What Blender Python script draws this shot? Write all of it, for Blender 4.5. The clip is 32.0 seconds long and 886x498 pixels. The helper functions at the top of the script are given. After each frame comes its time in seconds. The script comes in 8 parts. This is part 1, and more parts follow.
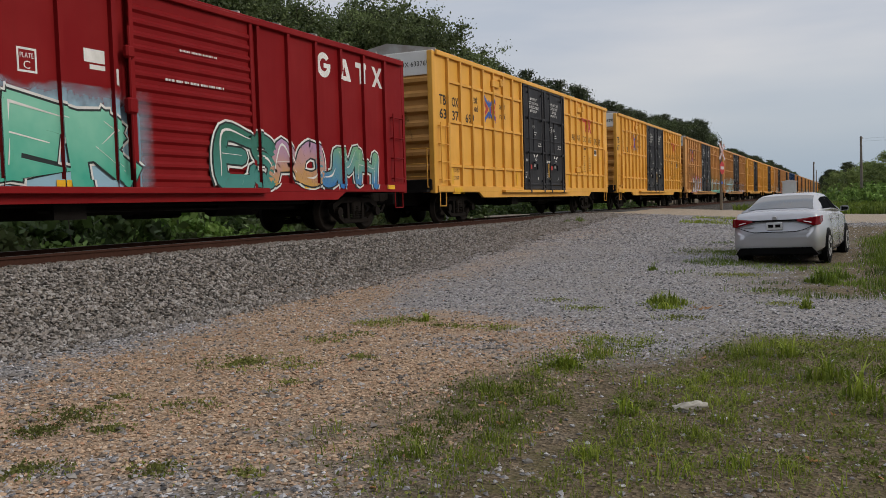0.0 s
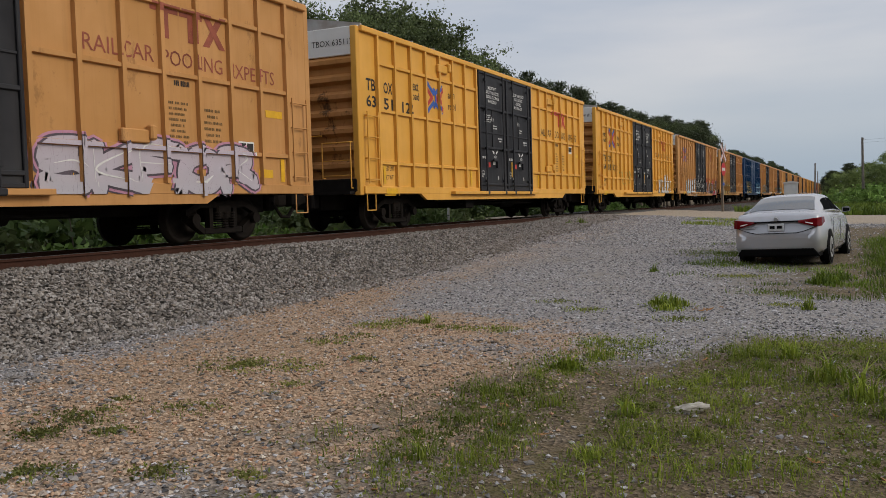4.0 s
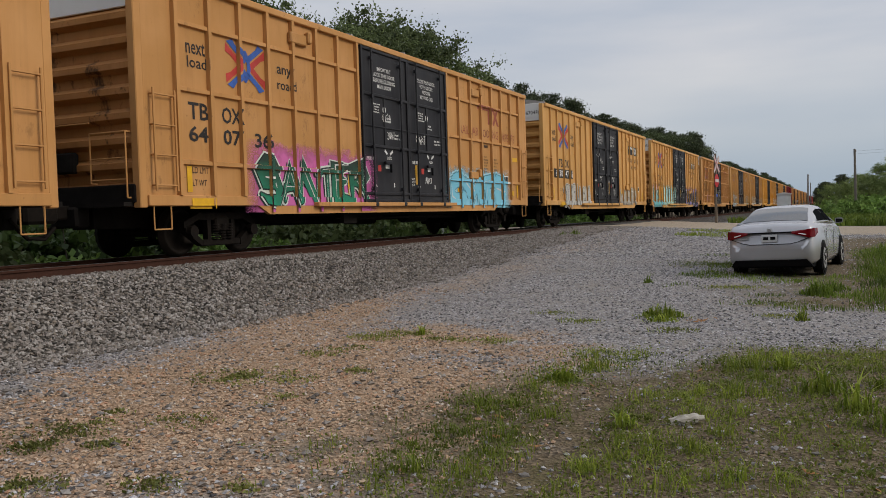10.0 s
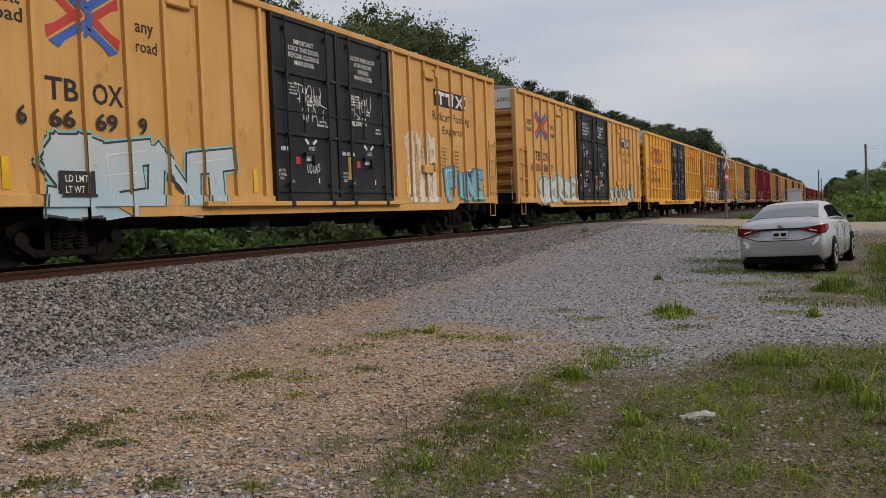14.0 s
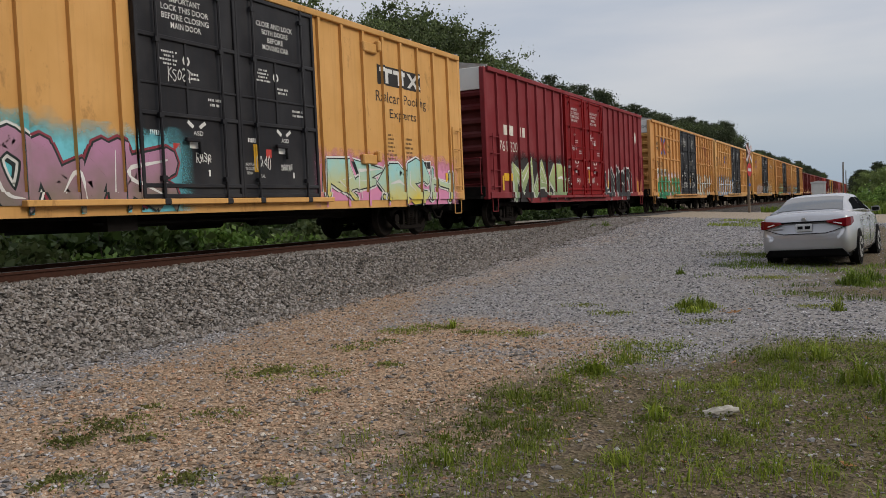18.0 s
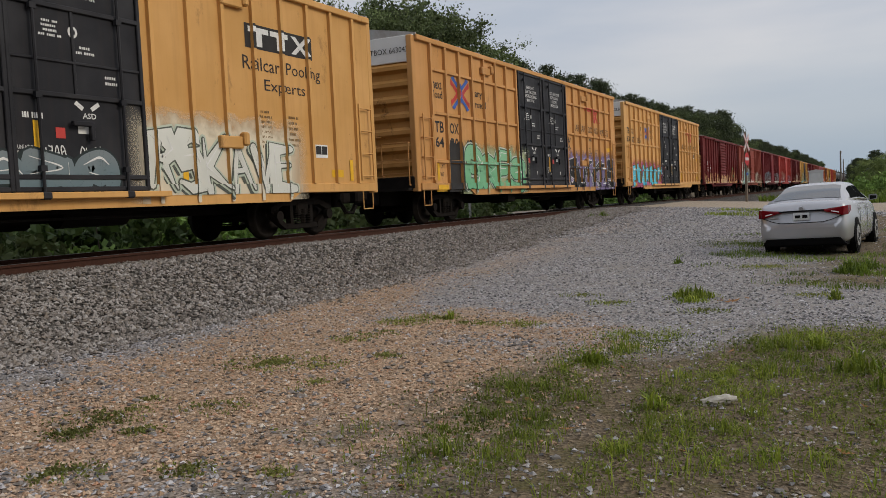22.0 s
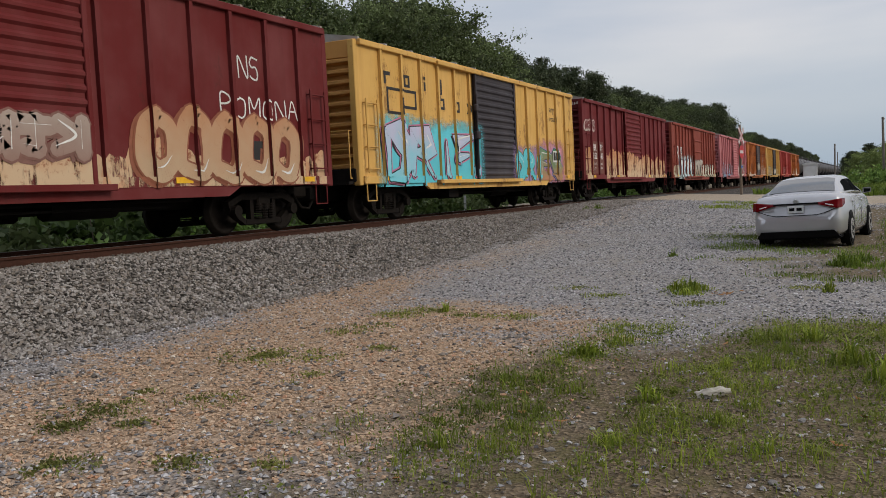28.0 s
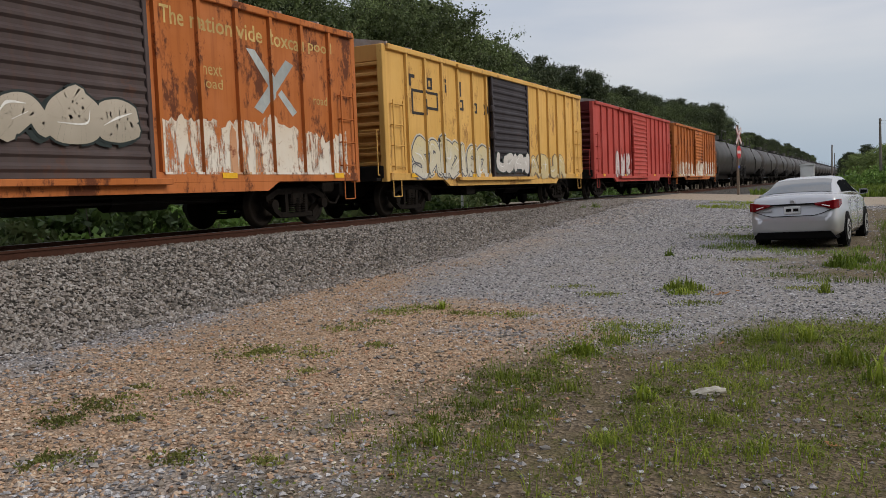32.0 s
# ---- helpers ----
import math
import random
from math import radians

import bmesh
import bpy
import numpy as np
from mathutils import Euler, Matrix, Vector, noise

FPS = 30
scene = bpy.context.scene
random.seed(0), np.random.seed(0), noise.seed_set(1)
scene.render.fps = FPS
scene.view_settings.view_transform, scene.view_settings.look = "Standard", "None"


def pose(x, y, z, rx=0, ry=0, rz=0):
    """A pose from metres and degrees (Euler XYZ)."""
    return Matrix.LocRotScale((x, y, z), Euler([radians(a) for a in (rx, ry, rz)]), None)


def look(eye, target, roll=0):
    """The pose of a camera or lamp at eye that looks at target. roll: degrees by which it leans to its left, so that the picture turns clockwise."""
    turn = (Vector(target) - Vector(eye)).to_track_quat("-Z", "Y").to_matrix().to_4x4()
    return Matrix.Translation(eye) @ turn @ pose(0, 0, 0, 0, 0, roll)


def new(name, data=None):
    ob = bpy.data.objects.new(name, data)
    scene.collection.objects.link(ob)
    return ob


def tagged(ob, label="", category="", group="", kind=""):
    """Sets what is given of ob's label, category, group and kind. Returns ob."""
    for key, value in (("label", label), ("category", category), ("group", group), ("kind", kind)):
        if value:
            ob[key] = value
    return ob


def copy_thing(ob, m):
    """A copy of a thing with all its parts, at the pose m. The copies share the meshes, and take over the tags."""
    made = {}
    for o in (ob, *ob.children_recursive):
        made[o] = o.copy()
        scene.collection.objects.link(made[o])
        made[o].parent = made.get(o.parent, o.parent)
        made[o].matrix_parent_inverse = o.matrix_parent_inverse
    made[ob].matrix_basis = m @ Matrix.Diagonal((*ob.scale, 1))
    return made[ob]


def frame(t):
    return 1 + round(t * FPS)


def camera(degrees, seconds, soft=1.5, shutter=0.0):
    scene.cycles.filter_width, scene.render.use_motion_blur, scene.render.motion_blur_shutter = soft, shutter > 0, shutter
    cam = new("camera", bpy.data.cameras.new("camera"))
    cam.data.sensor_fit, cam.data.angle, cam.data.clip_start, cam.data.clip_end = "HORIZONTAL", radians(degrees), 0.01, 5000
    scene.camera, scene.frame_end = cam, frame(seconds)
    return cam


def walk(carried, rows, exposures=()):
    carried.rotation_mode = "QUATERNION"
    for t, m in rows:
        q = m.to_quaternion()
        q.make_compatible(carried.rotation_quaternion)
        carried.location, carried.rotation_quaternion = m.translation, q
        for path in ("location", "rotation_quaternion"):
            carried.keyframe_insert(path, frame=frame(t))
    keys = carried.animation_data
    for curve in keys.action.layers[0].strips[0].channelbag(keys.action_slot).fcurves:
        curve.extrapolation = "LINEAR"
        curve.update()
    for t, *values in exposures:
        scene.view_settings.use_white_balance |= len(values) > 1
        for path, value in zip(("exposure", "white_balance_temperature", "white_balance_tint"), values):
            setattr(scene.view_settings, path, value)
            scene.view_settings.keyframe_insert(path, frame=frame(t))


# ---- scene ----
cam = camera(54.65, 32.0, soft=0.7)
EYE = (0.0, 0.0, 1.6)


def aim(yaw, down, lean):
    """The hand-held camera's pose: turned left from the track's line, tipped down, leaned."""
    return pose(*EYE, 90 - down, 0, yaw) @ pose(0, 0, 0, 0, 0, lean)


walk(cam, [
    (0, aim(25.215, 3.043, -1.608)),
    (0.5, aim(25.175, 2.963, -1.601)),
    (1, aim(25.162, 2.955, -1.592)),
    (1.5, aim(25.114, 2.844, -1.605)),
    (2, aim(25.085, 2.813, -1.642)),
    (2.5, aim(25.068, 2.824, -1.614)),
    (3, aim(25.264, 2.885, -1.654)),
    (3.5, aim(25.318, 2.948, -1.677)),
    (5.5, aim(25.158, 2.814, -1.686)),
    (6, aim(25.102, 2.815, -1.612)),
    (6.5, aim(25.062, 2.687, -1.598)),
    (7, aim(25.036, 2.381, -1.656)),
    (7.5, aim(25.018, 2.132, -1.668)),
    (8, aim(24.986, 1.992, -1.691)),
    (8.5, aim(24.961, 2.065, -1.678)),
    (9, aim(24.954, 2.149, -1.693)),
    (9.5, aim(24.938, 2.210, -1.719)),
    (10, aim(24.904, 2.168, -1.753)),
    (10.5, aim(24.899, 2.264, -1.718)),
    (11, aim(24.905, 2.334, -1.718)),
    (11.5, aim(24.868, 2.378, -1.743)),
    (12, aim(24.846, 2.413, -1.707)),
    (12.5, aim(24.903, 2.064, -1.791)),
    (13, aim(25.199, 2.108, -1.942)),
    (13.5, aim(25.514, 2.150, -2.193)),
    (14, aim(25.524, 2.266, -2.117)),
    (14.5, aim(25.512, 2.327, -2.150)),
    (16.5, aim(26.335, 2.469, -2.276)),
    (17, aim(26.633, 2.438, -2.371)),
    (17.5, aim(26.766, 2.476, -2.464)),
    (18, aim(26.914, 2.523, -2.510)),
    (18.5, aim(26.915, 2.594, -2.567)),
    (19, aim(26.912, 2.686, -2.535)),
    (19.5, aim(26.914, 2.748, -2.540)),
    (20, aim(26.872, 2.842, -2.577)),
    (20.5, aim(26.877, 2.915, -2.530)),
    (21, aim(26.831, 2.981, -2.571)),
    (21.5, aim(26.829, 3.059, -2.724)),
    (22, aim(26.801, 3.152, -2.800)),
    (22.5, aim(26.786, 3.191, -2.833)),
    (23, aim(26.752, 3.287, -2.835)),
    (23.5, aim(26.722, 3.369, -2.804)),
    (24, aim(26.696, 3.452, -2.756)),
    (24.5, aim(26.661, 3.526, -2.772)),
    (25, aim(26.645, 3.531, -2.775)),
    (25.5, aim(26.620, 3.521, -2.842)),
    (27.5, aim(26.529, 3.637, -2.790)),
    (28, aim(26.488, 3.648, -2.770)),
    (28.5, aim(26.451, 3.616, -2.702)),
    (29, aim(26.411, 3.680, -2.756)),
    (29.5, aim(26.390, 3.747, -2.777)),
    (30, aim(26.373, 3.837, -2.701)),
    (30.5, aim(26.350, 3.902, -2.572)),
    (31, aim(26.322, 3.951, -2.590)),
    (31.5, aim(26.298, 3.943, -2.329)),
    (32, aim(26.286, 3.821, -2.278)),
], exposures=[(0, 0.1), (22, 0.1), (25, 0.2), (32, 0.2)])

# ---- light: an overcast evening sky with a soft, weak sun ----
SUN_EL, SUN_AZ = 30.0, 85.0
world = bpy.data.worlds.new("overcast")
scene.world = world
world.use_nodes = True
wn, wl = world.node_tree.nodes, world.node_tree.links
sky = wn.new("ShaderNodeTexSky")
sky.sky_type = "NISHITA"
sky.sun_disc = False
sky.sun_elevation, sky.sun_rotation = radians(SUN_EL), radians(SUN_AZ)
sky.air_density, sky.dust_density = 1.2, 3.0
coord = wn.new("ShaderNodeTexCoord")
stretch = wn.new("ShaderNodeMapping")
stretch.inputs["Scale"].default_value = (1.2, 1.2, 6.0)
cloud = wn.new("ShaderNodeTexNoise")
cloud.inputs["Scale"].default_value, cloud.inputs["Detail"].default_value = 1.6, 5.0
ramp = wn.new("ShaderNodeValToRGB")
ramp.color_ramp.elements[0].position, ramp.color_ramp.elements[0].color = 0.36, (4.7, 5.1, 5.9, 1)
ramp.color_ramp.elements[1].position, ramp.color_ramp.elements[1].color = 0.64, (6.7, 6.6, 6.8, 1)
veil = wn.new("ShaderNodeMixRGB")
veil.inputs[0].default_value = 0.86
wl.new(coord.outputs["Generated"], stretch.inputs["Vector"])
wl.new(stretch.outputs["Vector"], cloud.inputs["Vector"])
wl.new(cloud.outputs["Fac"], ramp.inputs["Fac"])
wl.new(sky.outputs["Color"], veil.inputs[1])
height = wn.new("ShaderNodeSeparateXYZ")
wl.new(coord.outputs["Generated"], height.inputs[0])
low = wn.new("ShaderNodeMapRange")
low.inputs["From Min"].default_value, low.inputs["From Max"].default_value = 0.02, 0.17
wl.new(height.outputs["Z"], low.inputs["Value"])
bank = wn.new("ShaderNodeMixRGB")
bank.inputs[1].default_value = (3.7, 4.5, 5.4, 1)
wl.new(low.outputs["Result"], bank.inputs[0])
wl.new(ramp.outputs["Color"], bank.inputs[2])
wl.new(bank.outputs["Color"], veil.inputs[2])
high = wn.new("ShaderNodeMapRange")
high.inputs["From Min"].default_value, high.inputs["From Max"].default_value = 0.25, 1.0
high.inputs["To Min"].default_value, high.inputs["To Max"].default_value = 1.0, 1.7
wl.new(height.outputs["Z"], high.inputs["Value"])
zenith = wn.new("ShaderNodeVectorMath")
zenith.operation = "SCALE"
wl.new(veil.outputs["Color"], zenith.inputs[0])
wl.new(high.outputs["Result"], zenith.inputs["Scale"])
wl.new(zenith.outputs["Vector"], wn["Background"].inputs["Color"])
wn["Background"].inputs["Strength"].default_value = 0.1

sun_data = bpy.data.lights.new("sun", "SUN")
sun_data.energy, sun_data.angle, sun_data.color = 1.4, radians(22), (1.0, 0.90, 0.76)
sun = new("sun", sun_data)
sun.matrix_world = look((70, 6, 40), (0, 0, 0))

# ---- materials ----
MATS = {}


def nodes_of(name):
    m = bpy.data.materials.new(name)
    m.use_nodes = True
    n, l = m.node_tree.nodes, m.node_tree.links
    return m, n, l, n["Principled BSDF"]


def noise_node(n, l, scale, detail=4.0, squash=None, rough=0.55):
    tc = n.new("ShaderNodeTexCoord")
    t = n.new("ShaderNodeTexNoise")
    t.inputs["Scale"].default_value, t.inputs["Detail"].default_value = scale, detail
    t.inputs["Roughness"].default_value = rough
    mp = n.new("ShaderNodeMapping")
    mp.inputs["Scale"].default_value = squash or (1, 1, 1)
    l.new(tc.outputs["Object"], mp.inputs["Vector"])
    l.new(mp.outputs["Vector"], t.inputs["Vector"])
    return t.outputs["Fac"]


def ramp_node(n, l, fac, lo, hi):
    r = n.new("ShaderNodeMapRange")
    r.inputs["From Min"].default_value, r.inputs["From Max"].default_value = lo, hi
    l.new(fac, r.inputs["Value"])
    return r.outputs["Result"]


def mix_node(n, l, fac, a, b, mode="MIX"):
    m = n.new("ShaderNodeMixRGB")
    m.blend_type = mode
    for socket, v in ((m.inputs[0], fac), (m.inputs[1], a), (m.inputs[2], b)):
        if isinstance(v, (int, float)):
            socket.default_value = v
        elif isinstance(v, tuple):
            socket.default_value = (*v, 1) if len(v) == 3 else v
        else:
            l.new(v, socket)
    return m.outputs[0]


def bump_node(n, l, b, height, strength, distance):
    bp = n.new("ShaderNodeBump")
    bp.inputs["Strength"].default_value, bp.inputs["Distance"].default_value = strength, distance
    l.new(height, bp.inputs["Height"])
    l.new(bp.outputs["Normal"], b.inputs["Normal"])


def surface(name, col, rough=0.6, metal=0.0, vary=0.25, scale=6.0, bump=0.2, dist=0.01, second=None, detail=5.0, spread=0.0, spec=0.25):
    """A plain grained surface: two scales of noise between the colour and a second one."""
    if name in MATS:
        return MATS[name]
    m, n, l, b = nodes_of(name)
    second = second or tuple(c * (1 - vary) for c in col)
    f1 = noise_node(n, l, scale, detail)
    f2 = noise_node(n, l, scale * 0.13, 3.0)
    c = mix_node(n, l, ramp_node(n, l, f1, 0.35, 0.65), col, second)
    c = mix_node(n, l, ramp_node(n, l, f2, 0.4, 0.75), c, tuple(x * (1 - vary) for x in second))
    if spread:
        info = n.new("ShaderNodeNewGeometry")
        hs = n.new("ShaderNodeHueSaturation")
        l.new(ramp_val(n, l, info.outputs["Random Per Island"], 1 - spread, 1 + spread), hs.inputs["Value"])
        l.new(c, hs.inputs["Color"])
        c = hs.outputs["Color"]
    l.new(c, b.inputs["Base Color"])
    b.inputs["Roughness"].default_value, b.inputs["Metallic"].default_value = rough, metal
    b.inputs["Specular IOR Level"].default_value = spec
    if bump:
        bump_node(n, l, b, f1, bump, dist)
    MATS[name] = m
    return m


def ramp_val(n, l, fac, lo, hi):
    r = n.new("ShaderNodeMapRange")
    r.inputs["To Min"].default_value, r.inputs["To Max"].default_value = lo, hi
    l.new(fac, r.inputs["Value"])
    return r.outputs["Result"]


def paint(name, col, grime=(0.12, 0.07, 0.04), amount=0.35, rough=0.5, fade=None, spec=0.18):
    """Weathered railcar paint: sun-fade patches, vertical rain streaks, road film and rust specks."""
    if name in MATS:
        return MATS[name]
    m, n, l, b = nodes_of(name)
    fade = fade or tuple(min(1, c * 1.12 + 0.02) for c in col)
    broad = noise_node(n, l, 0.7, 4.0)
    streak = noise_node(n, l, 2.2, 6.0, (1, 3.2, 0.16), 0.65)
    speck = noise_node(n, l, 9.0, 6.0, None, 0.7)
    c = mix_node(n, l, ramp_node(n, l, broad, 0.4, 0.7), col, fade)
    info = n.new("ShaderNodeObjectInfo")
    hs = n.new("ShaderNodeHueSaturation")
    l.new(ramp_val(n, l, info.outputs["Random"], 0.93, 1.05), hs.inputs["Value"])
    l.new(c, hs.inputs["Color"])
    k = n.new("ShaderNodeMath")
    k.operation = "MULTIPLY"
    l.new(ramp_node(n, l, streak, 0.5, 0.8), k.inputs[0])
    k.inputs[1].default_value = 0.5 * amount
    c = mix_node(n, l, k.outputs[0], hs.outputs["Color"], grime)
    k2 = n.new("ShaderNodeMath")
    k2.operation = "MULTIPLY"
    l.new(ramp_node(n, l, speck, 0.66, 0.74), k2.inputs[0])
    k2.inputs[1].default_value = min(0.9, amount * 1.4)
    c = mix_node(n, l, k2.outputs[0], c, tuple(0.6 * g for g in grime))
    if amount >= 0.4:
        rust = noise_node(n, l, 1.2, 9.0, (1, 1, 0.6), 0.78)
        k3 = n.new("ShaderNodeMath")
        k3.operation = "MULTIPLY"
        l.new(ramp_node(n, l, rust, 0.595 - 0.17 * (amount - 0.4), 0.66 - 0.17 * (amount - 0.4)), k3.inputs[0])
        k3.inputs[1].default_value = min(0.85, 1.5 * amount - 0.25)
        c = mix_node(n, l, k3.outputs[0], c, tuple(0.75 * g for g in grime))
    l.new(c, b.inputs["Base Color"])
    l.new(ramp_val(n, l, streak, rough - 0.08, rough + 0.2), b.inputs["Roughness"])
    b.inputs["Specular IOR Level"].default_value = spec
    bump_node(n, l, b, broad, 0.25, 0.02)
    MATS[name] = m
    return m


def spray(name, low, high, z0=1.0, z1=2.6, worn=0.62, under=(0.16, 0.12, 0.09), flake=None):
    """Spray paint that fades from one colour to another up the side, with overspray."""
    if name in MATS:
        return MATS[name]
    m, n, l, b = nodes_of(name)
    tc = n.new("ShaderNodeTexCoord")
    sep = n.new("ShaderNodeSeparateXYZ")
    l.new(tc.outputs["Object"], sep.inputs[0])
    up = ramp_node(n, l, sep.outputs["Z"], z0, z1)
    blotch = noise_node(n, l, 1.7, 3.0)
    add = n.new("ShaderNodeMath")
    add.operation = "ADD"
    l.new(up, add.inputs[0])
    l.new(ramp_val(n, l, blotch, -0.6, 0.6), add.inputs[1])
    clampn = n.new("ShaderNodeClamp")
    l.new(add.outputs[0], clampn.inputs[0])
    c = mix_node(n, l, clampn.outputs[0], low, high)
    wear = noise_node(n, l, 5.0, 8.0, (1, 0.8, 1), 0.72)
    c = mix_node(n, l, ramp_node(n, l, wear, worn + 0.05, worn + 0.16), c, under)
    l.new(c, b.inputs["Base Color"])
    b.inputs["Roughness"].default_value = 0.55
    b.inputs["Specular IOR Level"].default_value = 0.15
    if flake:
        chips = noise_node(n, l, 1.6, 9.0, (1, 2.2, 0.55), 0.7)
        l.new(ramp_node(n, l, chips, flake - 0.04, flake + 0.05), b.inputs["Alpha"])
    MATS[name] = m
    return m


def glass(name, tint=(0.02, 0.025, 0.03), spec=0.8, coat=0.6):
    if name in MATS:
        return MATS[name]
    m, n, l, b = nodes_of(name)
    b.inputs["Base Color"].default_value = (*tint, 1)
    b.inputs["Roughness"].default_value = 0.05
    b.inputs["Specular IOR Level"].default_value = spec
    b.inputs["Coat Weight"].default_value = coat
    MATS[name] = m
    return m


# ---- mesh helpers ----
class Form:
    """Vertices and faces gathered into one mesh."""

    def __init__(self):
        self.v, self.f = [], []

    def box(self, x0, x1, y0, y1, z0, z1, bevel=0.0):
        k = len(self.v)
        b = bevel
        if not b:
            self.v += [(x, y, z) for z in (z0, z1) for x, y in ((x0, y0), (x1, y0), (x1, y1), (x0, y1))]
            self.f += [tuple(k + i for i in q) for q in ((3, 2, 1, 0), (4, 5, 6, 7), (0, 1, 5, 4), (1, 2, 6, 5), (2, 3, 7, 6), (3, 0, 4, 7))]
            return self
        ring = [(x0 + b, y0), (x1 - b, y0), (x1, y0 + b), (x1, y1 - b), (x1 - b, y1), (x0 + b, y1), (x0, y1 - b), (x0, y0 + b)]
        cx, cy = (x0 + x1) / 2, (y0 + y1) / 2
        sx, sy = 1 - 2 * b / (x1 - x0), 1 - 2 * b / (y1 - y0)
        inner = [(cx + (x - cx) * sx, cy + (y - cy) * sy) for x, y in ring]
        for z, r in ((z0, inner), (z0 + b, ring), (z1 - b, ring), (z1, inner)):
            self.v += [(x, y, z) for x, y in r]
        self.f.append(tuple(k + i for i in reversed(range(8))))
        self.f.append(tuple(k + 24 + i for i in range(8)))
        for j in range(3):
            for i in range(8):
                i2 = (i + 1) % 8
                self.f.append((k + 8 * j + i, k + 8 * j + i2, k + 8 * j + 8 + i2, k + 8 * j + 8 + i))
        return self

    def tube(self, a, b, r, n=8, r2=None, caps=True):
        a, b = Vector(a), Vector(b)
        d = (b - a).normalized()
        u = d.orthogonal().normalized()
        w = d.cross(u)
        k = len(self.v)
        r2 = r if r2 is None else r2
        for p, q in ((a, r), (b, r2)):
            for i in range(n):
                t = 2 * math.pi * i / n
                self.v.append(tuple(p + (u * math.cos(t) + w * math.sin(t)) * q))
        for i in range(n):
            i2 = (i + 1) % n
            self.f.append((k + i, k + i2, k + n + i2, k + n + i))
        if caps:
            self.f.append(tuple(k + i for i in reversed(range(n))))
            self.f.append(tuple(k + n + i for i in range(n)))
        return self

    def path(self, points, r, n=6):
        for p, q in zip(points, points[1:]):
            self.tube(p, q, r, n)
        return self

    def rings(self, rings, close=True, caps=True):
        """Skin between rings of equal length."""
        k, m = len(self.v), len(rings[0])
        for r in rings:
            self.v += [tuple(p) for p in r]
        for j in range(len(rings) - 1):
            for i in range(m if close else m - 1):
                i2 = (i + 1) % m
                self.f.append((k + j * m + i, k + j * m + i2, k + (j + 1) * m + i2, k + (j + 1) * m + i))
        if caps and close:
            self.f.append(tuple(k + i for i in reversed(range(m))))
            self.f.append(tuple(k + (len(rings) - 1) * m + i for i in range(m)))
        return self

    def mesh(self, name, smooth=False):
        me = bpy.data.meshes.new(name)
        me.from_pydata(self.v, [], self.f)
        if smooth:
            me.polygons.foreach_set("use_smooth", [True] * len(me.polygons))
        me.update()
        return me


def part(name, form, material, parent, label="", at=None, smooth=False):
    """Links a form, a bmesh or a ready mesh as one mesh object under a thing or a part."""
    if isinstance(form, Form):
        me = form.mesh(name, smooth)
    elif isinstance(form, bmesh.types.BMesh):
        me = bpy.data.meshes.new(name)
        form.to_mesh(me)
        form.free()
    else:
        me = form
    if material and not me.materials:
        me.materials.append(material)
    ob = new(name, me)
    if parent:
        ob.parent = parent
    if at is not None:
        ob.matrix_basis = at
    if label:
        ob["label"] = label
    return ob

# ---- ground ----
TRACK_X, RAIL_Z = -11.7, 1.01
CREAM = surface("stripe", (0.7, 0.68, 0.6))


def lattice(seed, size=256):
    return np.random.default_rng(seed).random((size, size))


def value_noise(x, y, scale, seed, octaves=3):
    """Smooth noise from 0 to 1 over arrays of places."""
    total, weight = 0.0, 0.0
    for o in range(octaves):
        g = lattice(seed + o)
        u, v = x / scale * 2 ** o + 1000.3, y / scale * 2 ** o + 1000.7
        i, j = np.floor(u).astype(int), np.floor(v).astype(int)
        a, b = u - i, v - j
        a, b = a * a * (3 - 2 * a), b * b * (3 - 2 * b)
        n = g.shape[0]
        g00, g10 = g[i % n, j % n], g[(i + 1) % n, j % n]
        g01, g11 = g[i % n, (j + 1) % n], g[(i + 1) % n, (j + 1) % n]
        total = total + (g00 * (1 - a) * (1 - b) + g10 * a * (1 - b) + g01 * (1 - a) * b + g11 * a * b) / 2 ** o
        weight += 1 / 2 ** o
    return total / weight


def smooth(a, b, t):
    t = np.clip((t - a) / (b - a), 0, 1)
    return t * t * (3 - 2 * t)


def ground_z(x, y, fine=True):
    x, y = np.asarray(x, float), np.asarray(y, float)
    road = np.interp(x, [-60, -15, -13.2, -9.6, -5, 0, 6, 40], [0.2, 0.75, 0.97, 0.97, 0.72, 0.4, 0.3, 0.2])
    flat = 0.05 + 0.22 * smooth(0.2, 2.5, x) * smooth(9, 16, y)
    far = np.interp(x, [-60, -15, -9, 0, 10], [0.0, 0.1, 0.5, 0.35, 0.3])
    z = flat + (road - flat) * smooth(11, 37, y)
    z = np.where(y > 44, road + (far - road) * smooth(50, 58, y), z)
    away = np.clip((-13.6 - x) / 2.0, 0, 1)
    z = z * (1 - away) + (-0.1 + 0.9 * smooth(34, 40, y) * (1 - smooth(50, 56, y)) * (x > -22)) * away
    bed = 0.84 - np.maximum(np.abs(x - TRACK_X) - 1.7, 0) / 1.75
    at_road = smooth(36.5, 38, y) * (1 - smooth(51, 52.5, y))
    bed = np.where(at_road > 0.5, -1, bed)
    z = np.maximum(z, bed)
    if fine:
        z = z + 0.05 * (value_noise(x, y, 2.3, 11) - 0.5) * (1 - at_road) + 0.03 * (value_noise(x, y, 0.35, 17) - 0.5)
    return z


def rut_share(x, y):
    """The bare wheel track through the grass."""
    return np.exp(-((x + 1.72 + 0.05 * np.sin(y)) / 0.13) ** 2) * (1 - smooth(6.9, 7.6, y))


